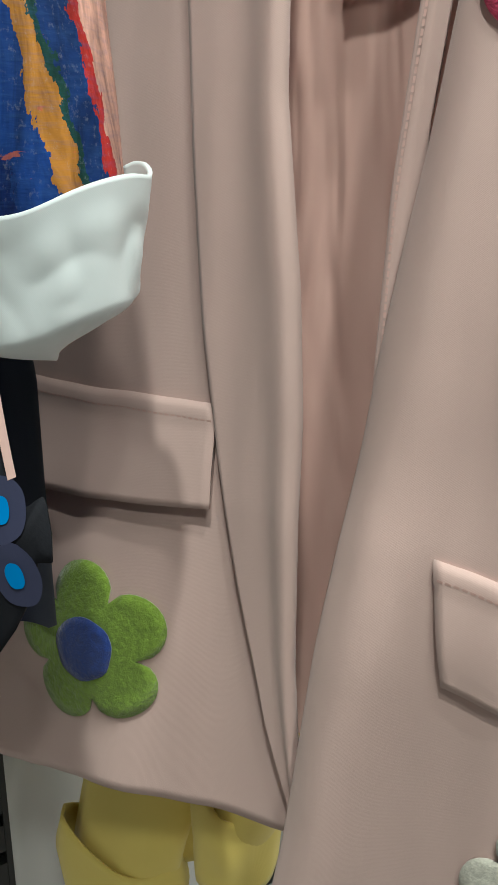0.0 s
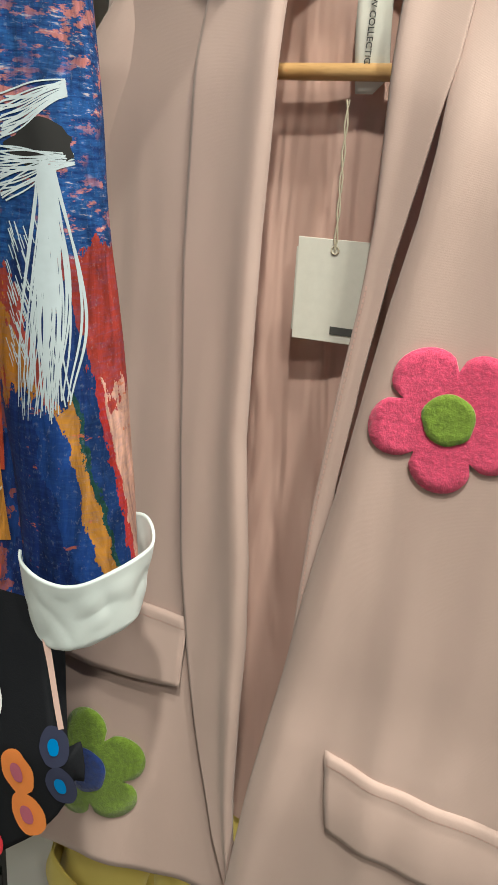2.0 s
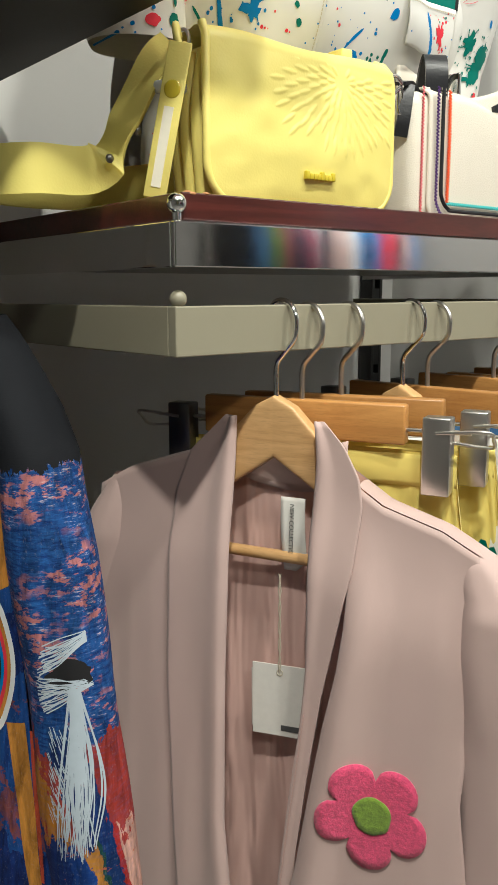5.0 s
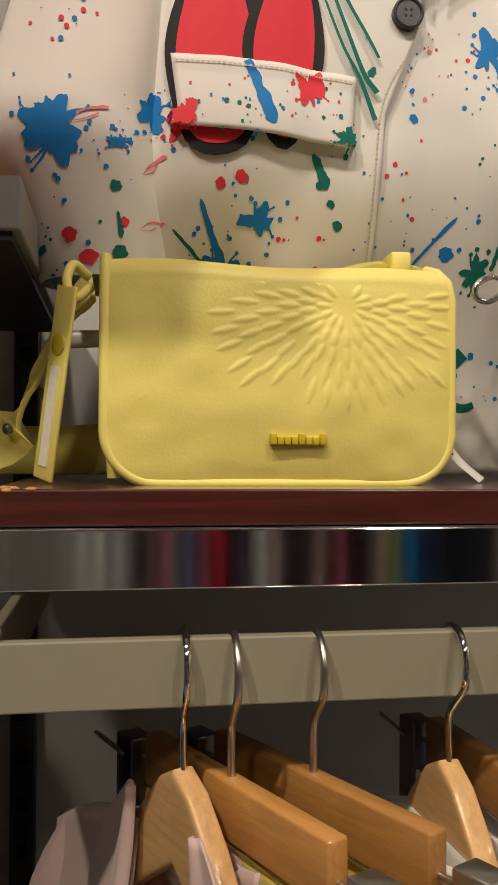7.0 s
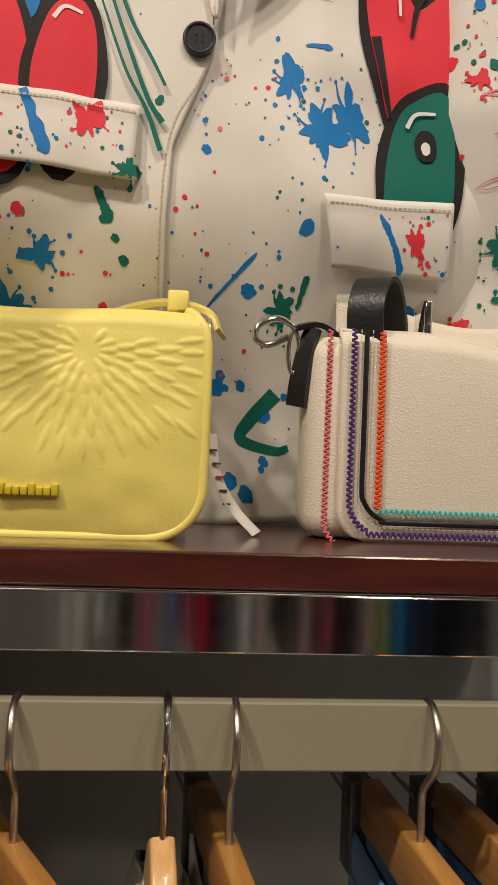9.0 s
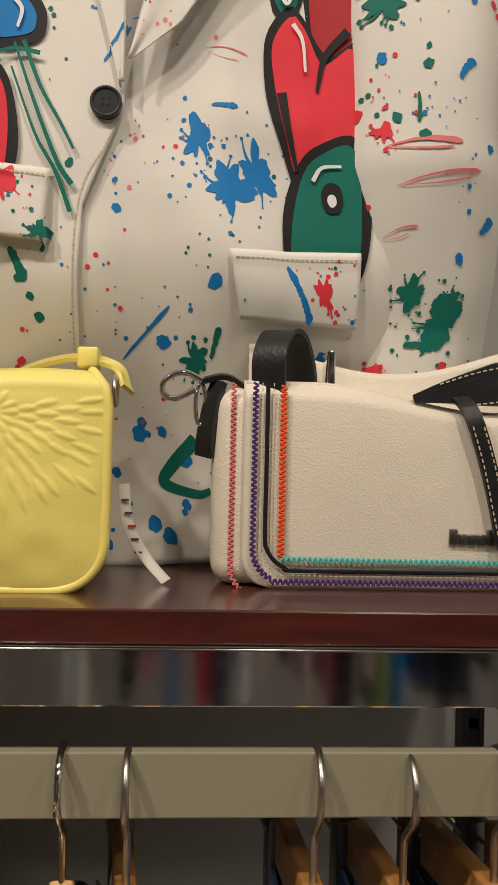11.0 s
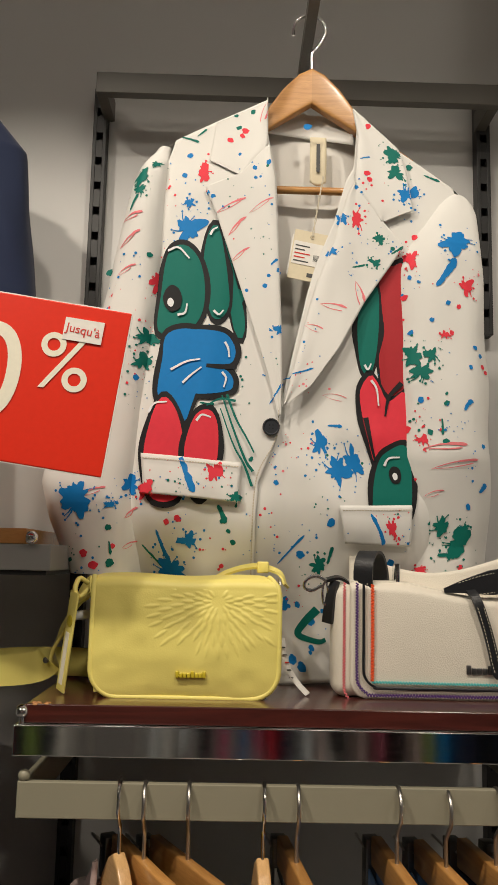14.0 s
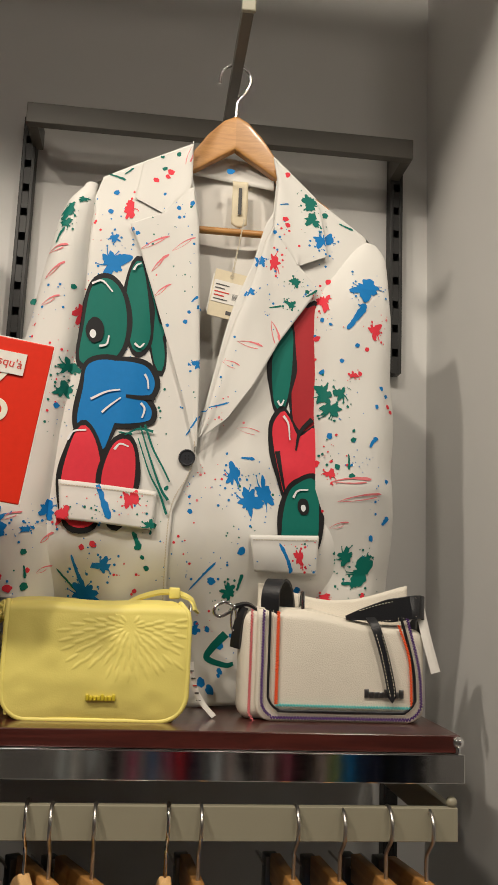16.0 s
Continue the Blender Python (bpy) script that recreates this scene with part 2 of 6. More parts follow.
PRINT_BLACK = plain("print_black", (0.012, 0.012, 0.014), 0.65)
PRINT_WHITE = plain("print_white", (0.8, 0.82, 0.84), 0.65)
PRINT_THREAD = plain("print_thread", (0.44, 0.51, 0.58), 0.7)
PRINT_ORANGE = plain("print_orange", (0.78, 0.25, 0.06), 0.65)
PRINT_CORAL = brushed("print_coral", (0.50, 0.075, 0.035))
PRINT_OCHRE = brushed("print_ochre", (0.60, 0.27, 0.045))
PRINT_MAUVE = plain("print_mauve", (0.45, 0.12, 0.19), 0.65)
PRINT_SLATE = plain("print_slate", (0.035, 0.04, 0.085), 0.65)
THREAD_PINK = plain("pink_thread", (0.66, 0.46, 0.42), 0.6)
THREAD_ROSE = plain("rose_thread", (0.72, 0.17, 0.19), 0.6)
THREAD_PURPLE = plain("purple_thread", (0.075, 0.025, 0.16), 0.6)
THREAD_RED = plain("red_thread", (0.80, 0.10, 0.02), 0.6)
THREAD_TEAL = plain("teal_thread", (0.10, 0.50, 0.50), 0.6)
THREAD_CREAM = plain("cream_thread", (0.62, 0.56, 0.44), 0.6)
BUTTON_DARK = plain("dark_button", (0.035, 0.038, 0.045), 0.3)
CLEAR_PLASTIC = plain("pale_plastic", (0.62, 0.64, 0.66), 0.25)
K, BL, NV = (0.01, 0.011, 0.014), (0.02, 0.08, 0.30), (0.010, 0.022, 0.12)


def sleeve_cloth():
    """Printed sleeve: black shoulder, blue weave with salmon flecks, painted upright bands below."""
    m, nt, b = nodes_of("sleeve_print")
    v = coords(nt)
    sep = nt.nodes.new("ShaderNodeSeparateXYZ")
    nt.links.new(v, sep.inputs[0])

    def shifted(axis, src, amount, lo, hi):
        ad = nt.nodes.new("ShaderNodeMath")
        ad.operation = "MULTIPLY_ADD"
        ad.inputs[1].default_value = amount
        nt.links.new(src, ad.inputs[0])
        nt.links.new(sep.outputs[axis], ad.inputs[2])
        mr = add(nt, "ShaderNodeMapRange", **{"From Min": lo + amount / 2, "From Max": hi + amount / 2})
        nt.links.new(ad.outputs[0], mr.inputs[0])
        return mr.outputs[0]
    rag = noise_tex(nt, coords(nt, (1, 1, 0.5)), 60, 5, 0.7)
    soft = noise_tex(nt, v, 16, 3, 0.6)
    fleck = noise_tex(nt, coords(nt, (0.55, 0.55, 1.3)), 85, 4, 0.7)
    weave = noise_tex(nt, coords(nt, (0.3, 0.3, 1.6)), 260, 3, 0.7)
    blue = mix(nt, ramp(nt, weave, [(0.35, 0.0), (0.7, 1.0)]), (0.008, 0.03, 0.15), (0.03, 0.115, 0.36))
    zone = ramp(nt, soft, [(0.42, 0.0), (0.52, 1.0)])
    salmon = mix(nt, ramp(nt, fleck, [(0.53, 0.0), (0.58, 0.8)]), blue, (0.55, 0.20, 0.17))
    salmon = mix(nt, ramp(nt, weave, [(0.60, 0.0), (0.68, 0.6)]), salmon, (0.70, 0.55, 0.52))
    upper = mix(nt, zone, blue, salmon)
    across = nt.nodes.new("ShaderNodeVectorMath")
    across.operation = "DOT_PRODUCT"
    across.inputs[1].default_value = (0.4, 0.92, 0.2)
    nt.links.new(v, across.inputs[0])
    wide = nt.nodes.new("ShaderNodeMath")
    wide.operation = "MULTIPLY_ADD"
    wide.inputs[1].default_value = 0.024
    nt.links.new(rag, wide.inputs[0])
    nt.links.new(across.outputs["Value"], wide.inputs[2])
    span = add(nt, "ShaderNodeMapRange", **{"From Min": -0.074, "From Max": 0.016})
    nt.links.new(wide.outputs[0], span.inputs[0])
    bands = ramp(nt, span.outputs[0], [(0.0, (0.008, 0.025, 0.15)), (0.30, (0.012, 0.045, 0.22)), (0.46, (0.42, 0.19, 0.03)), (0.57, (0.015, 0.06, 0.05)), (0.61, (0.010, 0.035, 0.16)), (0.75, (0.42, 0.03, 0.025)), (0.81, (0.62, 0.36, 0.29))], True)
    upper_bands = ramp(nt, span.outputs[0], [(0.0, (0.010, 0.03, 0.16)), (0.16, (0.42, 0.055, 0.03)), (0.28, (0.45, 0.18, 0.02)), (0.40, (0.34, 0.05, 0.03)), (0.48, (0.010, 0.03, 0.15)), (0.74, (0.33, 0.04, 0.03))], True)
    bands = mix(nt, ramp(nt, shifted("Z", rag, 0.12, -0.60, 0.0), [(0.0, 0.0), (0.17, 1.0)], True), bands, upper_bands)
    bands = mix(nt, ramp(nt, fleck, [(0.64, 0.0), (0.67, 0.7)]), bands, (0.55, 0.14, 0.05))
    bands = mix(nt, ramp(nt, weave, [(0.45, 0.0), (0.75, 0.3)]), bands, (0.05, 0.12, 0.3))
    low = painterly(nt, mix(nt, ramp(nt, shifted("Z", rag, 0.10, -0.60, 0.0), [(0.0, 1.0), (0.32, 0.0)], True), upper, bands))
    col = mix(nt, ramp(nt, shifted("Z", rag, 0.05, -0.60, 0.0), [(0.0, 0.0), (0.70, 1.0)], True), low, (0.010, 0.011, 0.014))
    nt.links.new(col, b.inputs["Base Color"])
    bump(nt, b, weave, 0.3, 0.0006)
    b.inputs["Roughness"].default_value = 0.8
    b.inputs["Specular IOR Level"].default_value = 0.15
    return m


SLEEVE_PRINT = sleeve_cloth()
BODY_PRINT = collage("body_print", [(0.0, K), (0.2, NV), (0.36, BL), (0.56, NV), (0.62, BL), (0.90, K)], (0.30, 0.08, 0.04), (0.012, 0.04, 0.18), -0.83, 0.0, 30)


# ---- building tools ----
def link(name, bm, mat, parent=None, label="", smooth=True, m=None):
    me = bpy.data.meshes.new(name)
    bmesh.ops.recalc_face_normals(bm, faces=bm.faces)
    bm.to_mesh(me)
    bm.free()
    me.materials.append(mat)
    for p in me.polygons:
        p.use_smooth = smooth
    if smooth:
        me.set_sharp_from_angle(angle=radians(78))
    ob = new(name, me)
    if m is not None:
        ob.matrix_basis = m
    if parent is not None:
        ob.parent = parent
    if label:
        ob["label"] = label
    return ob


def part(name, bm, mat, parent, label="", smooth=True, thick=0.0):
    ob = link(name, bm, mat, parent, label, smooth)
    if thick:
        s = ob.modifiers.new("thickness", "SOLIDIFY")
        s.thickness, s.offset = thick, 0.0
    return ob


def empty(name, m, label, category, group="", kind=""):
    ob = new(name)
    ob.empty_display_size = 0.05
    ob.matrix_basis = m
    return tagged(ob, label, category, group, kind)


def box(x0, x1, y0, y1, z0, z1, bevel=0.0, bm=None, seg=2):
    bm2 = bmesh.new()
    bmesh.ops.create_cube(bm2, size=1)
    for v in bm2.verts:
        v.co = (x0 + (v.co.x + 0.5) * (x1 - x0), y0 + (v.co.y + 0.5) * (y1 - y0), z0 + (v.co.z + 0.5) * (z1 - z0))
    if bevel:
        bmesh.ops.bevel(bm2, geom=bm2.edges[:], offset=bevel, segments=seg, affect="EDGES", profile=0.5)
    return join(bm, bm2)


def join(bm, other):
    if bm is None:
        return other
    me = bpy.data.meshes.new("tmp")
    other.to_mesh(me)
    other.free()
    bm.from_mesh(me)
    bpy.data.meshes.remove(me)
    return bm


def ball(c, r, bm=None, squash=(1, 1, 1), seg=20):
    bm2 = bmesh.new()
    bmesh.ops.create_uvsphere(bm2, u_segments=seg, v_segments=seg // 2 + 2, radius=r)
    for v in bm2.verts:
        v.co = Vector((v.co.x * squash[0], v.co.y * squash[1], v.co.z * squash[2])) + Vector(c)
    return join(bm, bm2)


def smooth_path(pts, n):
    """Points along a smooth curve through the given ones."""
    p = [Vector(q) for q in pts]
    p = [2 * p[0] - p[1]] + p + [2 * p[-1] - p[-2]]
    out = []
    for i in range(1, len(p) - 2):
        for k in range(n):
            t = k / n
            a, b, c, d = p[i - 1], p[i], p[i + 1], p[i + 2]
            out.append(0.5 * (2 * b + (c - a) * t + (2 * a - 5 * b + 4 * c - d) * t * t + (3 * b - a - 3 * c + d) * t ** 3))
    return out + [p[-2]]


def tube(pts, r, seg=10, bm=None, closed=False, r2=None):
    """A round rod along the points; r may be a function of 0..1; r2: the other radius, for a flat section."""
    bm = bm or bmesh.new()
    pts = [Vector(p) for p in pts]
    rings, up = [], None
    n = len(pts)
    for i, p in enumerate(pts):
        a, b = (pts[i - 1], pts[(i + 1) % n]) if closed else (pts[max(0, i - 1)], pts[min(n - 1, i + 1)])
        d = (b - a).normalized()
        if up is None:
            up = d.orthogonal().normalized() if abs(d.z) > 0.9 else Vector((0, 0, 1))
        side = d.cross(up).normalized()
        up = side.cross(d).normalized()
        rr = r(i / max(1, n - 1)) if callable(r) else r
        q = rr if r2 is None else r2
        rings.append([bm.verts.new(p + side * math.cos(2 * math.pi * k / seg) * rr + up * math.sin(2 * math.pi * k / seg) * q) for k in range(seg)])
    for i in range(n if closed else n - 1):
        a, b = rings[i], rings[(i + 1) % n]
        for k in range(seg):
            bm.faces.new((a[k], a[(k + 1) % seg], b[(k + 1) % seg], b[k]))
    if not closed:
        bm.faces.new(rings[0])
        bm.faces.new(rings[-1])
    return bm


def grid(fn, nu, nv, bm=None, loop=False):
    """A sheet: fn(u, v) gives the place for u, v in 0..1. loop: closed along u."""
    bm = bm or bmesh.new()
    vs = [[bm.verts.new(fn(i / nu, j / nv)) for i in range(nu if loop else nu + 1)] for j in range(nv + 1)]
    for j in range(nv):
        for i in range(nu):
            k = (i + 1) % nu if loop else i + 1
            bm.faces.new((vs[j][i], vs[j][k], vs[j + 1][k], vs[j + 1][i]))
    return bm


def strap(pts, width, thick, wide=(0, 0, 1), n=8, bm=None):
    """A flat band along a curve, its width along wide."""
    bm = bm or bmesh.new()
    path = smooth_path(pts, n)
    rows = []
    across = width if callable(width) else lambda t: width
    for i, p in enumerate(path):
        d = (path[min(i + 1, len(path) - 1)] - path[max(i - 1, 0)]).normalized()
        w = Vector(wide(i / (len(path) - 1)) if callable(wide) else wide)
        w = (w - d * w.dot(d)).normalized()
        nrm = d.cross(w)
        rows.append([p + w * a * across(i / (len(path) - 1)) / 2 + nrm * b * thick / 2 for a, b in ((-1, -1), (-0.95, 1), (0.95, 1), (1, -1))])
    rings = [[bm.verts.new(q) for q in r] for r in rows]
    for r, q in zip(rings, rings[1:]):
        for k in range(4):
            bm.faces.new((r[k], r[(k + 1) % 4], q[(k + 1) % 4], q[k]))
    bm.faces.new(rings[0])
    bm.faces.new(rings[-1])
    return bm


def table(rows):
    """A function that runs straight between rows of (height, value), highest first."""
    zs, vs = [-r[0] for r in rows], [r[1] for r in rows]
    return lambda z: float(np.interp(-z, zs, vs))


def step01(x):
    x = min(1, max(0, x))
    return x * x * (3 - 2 * x)


def blot(bm, face, cx, cz, r, rough=0.0, off=0.0008, stretch=(1, 1), turn=0.0, seed=0, n=28, rings=3, shape=None):
    """A flat printed blot that follows the cloth: face(x, z) gives its front."""
    ct, st = math.cos(turn), math.sin(turn)
    mid = bm.verts.new((cx, face(cx, cz) - off, cz))
    last = None
    for k in range(1, rings + 1):
        ring = []
        for i in range(n):
            a = 2 * math.pi * i / n
            q = shape(a) if shape else 1 + rough * noise.noise((math.cos(a) * 1.6 + seed * 7.1, math.sin(a) * 1.6, seed * 3.3)) * 1.6
            q = max(0.15, q) * r * k / rings
            u, w = math.cos(a) * q * stretch[0], math.sin(a) * q * stretch[1]
            x, z = cx + u * ct - w * st, cz + u * st + w * ct
            ring.append(bm.verts.new((x, face(x, z) - off, z)))
        for i in range(n):
            j = (i + 1) % n
            bm.faces.new((mid, ring[i], ring[j]) if last is None else (last[i], ring[i], ring[j], last[j]))
        last = ring
    return last


def ribbon(bm, face, pts, w0, w1, off=0.0008, n=6):
    path = smooth_path([(p[0], 0, p[1]) for p in pts], n)
    prev = None
    for i, p in enumerate(path):
        d = path[min(i + 1, len(path) - 1)] - path[max(i - 1, 0)]
        d = Vector((-d.z, 0, d.x)).normalized()
        w = (w0 + (w1 - w0) * i / (len(path) - 1)) / 2
        row = []
        for s in (-1, 0, 1):
            x, z = p.x + d.x * w * s, p.z + d.z * w * s
            row.append(bm.verts.new((x, face(x, z) - off, z)))
        if prev:
            for k in (0, 1):
                bm.faces.new((prev[k], prev[k + 1], row[k + 1], row[k]))
        prev = row
    return bm


def stitches(bm, face, pts, pitch=0.004, size=0.0026, off=0.0012, width=0.0007):
    """A row of stitches along a line on the cloth."""
    path = smooth_path([(p[0], 0, p[1]) for p in pts], 12)
    left = 0.0
    for a, b in zip(path, path[1:]):
        run = (b - a).length
        while left < run:
            p = a.lerp(b, left / run)
            d = (b - a).normalized()
            q = p + d * size
            s = Vector((-d.z, 0, d.x)) * width
            bm.faces.new([bm.verts.new((v.x, face(v.x, v.z) - off, v.z)) for v in (p - s, q - s, q + s, p + s)])
            left += pitch
        left -= run
    return bm


def writing(text, size, mat, parent, m, name="lettering", depth=0.0002, align="CENTER"):
    c = bpy.data.curves.new(name, "FONT")
    c.body, c.size, c.extrude, c.align_x, c.align_y = text, size, depth, align, "CENTER"
    ob = new(name, c)
    dg = bpy.context.evaluated_depsgraph_get()
    me = bpy.data.meshes.new_from_object(ob.evaluated_get(dg))
    bpy.data.objects.remove(ob)
    bpy.data.curves.remove(c)
    me.materials.clear()
    me.materials.append(mat)
    ob = new(name, me)
    ob.matrix_basis = m
    ob.parent = parent
    return ob


# ---- structure ----
def slab(name, x0, x1, y0, y1, z0, z1, mat, bevel=0.0):
    return tagged(link(name, box(x0, x1, y0, y1, z0, z1, bevel), mat, smooth=False), kind="structure")


slab("wall_back", -3.0, 0.797, 0.47, 0.62, -0.3, 3.3, WALL_PAINT)
slab("wall_right", 0.797, 0.94, -0.10, 0.62, -0.3, 3.3, WALL_PAINT)
# added walls out of view that close the room, dark to limit bounce
slab("wall_side", 0.94, 3.0, -0.10, 0.05, -0.3, 3.3, DIM_ROOM_PAINT)
slab("wall_east", 3.0, 3.15, -4.2, 0.05, -0.3, 3.3, DIM_ROOM_PAINT)
slab("wall_west", -3.15, -3.0, -4.2, 0.62, -0.3, 3.3, DIM_ROOM_PAINT)
slab("wall_front", -3.15, 3.15, -4.35, -4.2, -0.3, 3.3, DIM_ROOM_PAINT)
slab("floor", -3.15, 3.15, -4.35, 0.62, -0.4, -0.30, FLOOR_TILE)
slab("ceiling", -3.15, 3.15, -4.35, 0.62, 3.3, 3.4, CEILING_PAINT)
# unseen beam, added to cast the band of shade across the back wall
slab("unseen_shade_beam", -2.999, 2.999, -0.62, -0.58, 2.9, 3.04, CEILING_PAINT)
slab("baseboard", -2.99, 0.785, 0.452, 0.469, -0.299, -0.225, WALL_PAINT, 0.002)
# dark strip painted as the shade in the gap over the baseboard
slab("gap_shade_strip", -2.99, 0.785, 0.462, 0.469, -0.224, -0.206, GAP_SHADE)


def upright(x, lo=-0.2, hi=2.49):
    """A slotted wall channel: two side strips, a back strip and the bridges between its slots."""
    e = empty("wall_upright", pose(x, 0.46, lo), "black slotted steel wall upright", "shelf upright", "uprights of the bay")
    h = hi - lo
    for xa, xb in ((-0.013, -0.006), (0.006, 0.013)):
        part("side_strip", box(xa, xb, -0.022, 0.008, 0, h, 0.001), BLACK_METAL, e, smooth=False)
    part("back_strip", box(-0.0055, 0.0055, 0.002, 0.0085, 0, h), BLACK_METAL, e, smooth=False)
    first = part("bridge", box(-0.0059, 0.0059, -0.021, 0.0018, 0, 0.034), BLACK_METAL, e, smooth=False)
    for k in range(1, int((h - 0.03) / 0.05) + 1):
        again = new("bridge", first.data)
        again.parent = e
        again.location = (0, 0, 0.05 * k)


upright(-0.020)
upright(0.722, -0.2, 1.385)
upright(0.722, 2.02)
upright(-0.80)


def at(e, bm):
    bm.transform(e.matrix_basis.inverted())
    return bm


# shelf of the bay
shelf = empty("display_shelf", pose(0.34, 0.22, 1.349), "mahogany shelf board with a mirror chrome front band", "shelf")
part("board", at(shelf, box(0.004, 0.686, -0.004, 0.44, 1.387, 1.410, 0.0015)), MAHOGANY, shelf, smooth=False)
part("front_band", at(shelf, box(-0.008, 0.690, -0.010, -0.004, 1.349, 1.386, 0.0012)), CHROME, shelf, "mirror chrome band", False)
part("side_band", at(shelf, box(-0.008, -0.003, -0.0035, 0.44, 1.349, 1.386, 0.001)), CHROME, shelf, "chrome side band", False)
part("side_band", at(shelf, box(0.685, 0.690, -0.0035, 0.44, 1.349, 1.386, 0.001)), CHROME, shelf, "chrome side band", False)
part("underside", at(shelf, box(0.0, 0.682, -0.002, 0.44, 1.356, 1.386)), GREY_PAINT, shelf, "grey sheet underside", False)
for bx in (0.0, 0.683):
    part("corner_ball", at(shelf, ball((bx, -0.002, 1.4005), 0.0085)), CHROME, shelf, "chrome ball")
    part("corner_pin", at(shelf, tube([(bx, -0.002, 1.386), (bx, -0.002, 1.398)], 0.004)), CHROME, shelf)
rng = random.Random(4)
chip = bmesh.new()
for k in range(9):
    chip = ball((0.012 + rng.random() * 0.02, -0.003 + rng.random() * 0.012, 1.4085 + rng.random() * 0.002), 0.0016 + rng.random() * 0.0018, chip, (1.3, 1, 0.5), 8)
part("chipped_corner", at(shelf, chip), RAW_WOOD, shelf, "splintered bare wood corner")


def hang_rail(x0, x1, y0, y1, z0, z1, mat, label, thick=0.012, balls=True):
    e = empty("garment_rail", pose((x0 + x1) / 2, y1, z0), label, "clothes rail")
    part("front_bar", at(e, box(x0, x1, y0, y0 + thick, z0, z1, 0.0012)), mat, e, smooth=False)
    for xa, xb in ((x0, x0 + thick), (x1 - thick, x1)):
        part("side_arm", at(e, box(xa, xb, y0 + thick, y1, z0, z1, 0.0012)), mat, e, smooth=False)
    if balls:
        for bx in (x0 + 0.007, x1 - 0.007):
            part("corner_ball", at(e, ball((bx, y0 + 0.006, z1 + 0.006), 0.0075)), mat, e)
    return e


hang_rail(-0.002, 0.684, 0.0, 0.45, 1.274, 1.317, RAIL_PAINT, "greige painted flat bar garment rail")
# same kind of rail as below, its shade painted in as dark grey
top_rail = hang_rail(-0.014, 0.727, 0.345, 0.45, 2.428, 2.468, SHADED_RAIL_PAINT, "flat bar top frame, shade put into its dark colour", 0.02, False)
part("faceout_arm", at(top_rail, box(0.349, 0.366, -0.032, 0.345, 2.424, 2.446, 0.001)), SHADED_RAIL_PAINT, top_rail, "straight faceout arm", False)
part("arm_tip", at(top_rail, box(0.347, 0.368, -0.040, -0.0325, 2.420, 2.452, 0.002)), RAIL_PAINT, top_rail, "pale end cap", False)

# the next bay
near_shelf = empty("neighbour_shelf", pose(-0.4, 0.22, 1.57), "wooden shelf on a dark grey steel tray", "shelf")
part("tray", at(near_shelf, box(-0.76, 0.020, 0.018, 0.43, 1.572, 1.606, 0.0015)), GREY_PAINT, near_shelf, smooth=False)
part("board", at(near_shelf, box(-0.75, -0.012, 0.016, 0.43, 1.606, 1.626, 0.0015)), HANGER_WOOD, near_shelf, smooth=False)
part("underside", at(near_shelf, box(-0.75, 0.014, 0.024, 0.43, 1.566, 1.572)), BLACK_METAL, near_shelf, smooth=False)
part("corner_ball", at(near_shelf, ball((-0.004, 0.010, 1.614), 0.0085)), CHROME, near_shelf, "chrome ball")
hang_rail(-0.76, -0.16, 0.0, 0.45, 1.474, 1.512, RAIL_PAINT, "greige flat bar rail of the next bay")


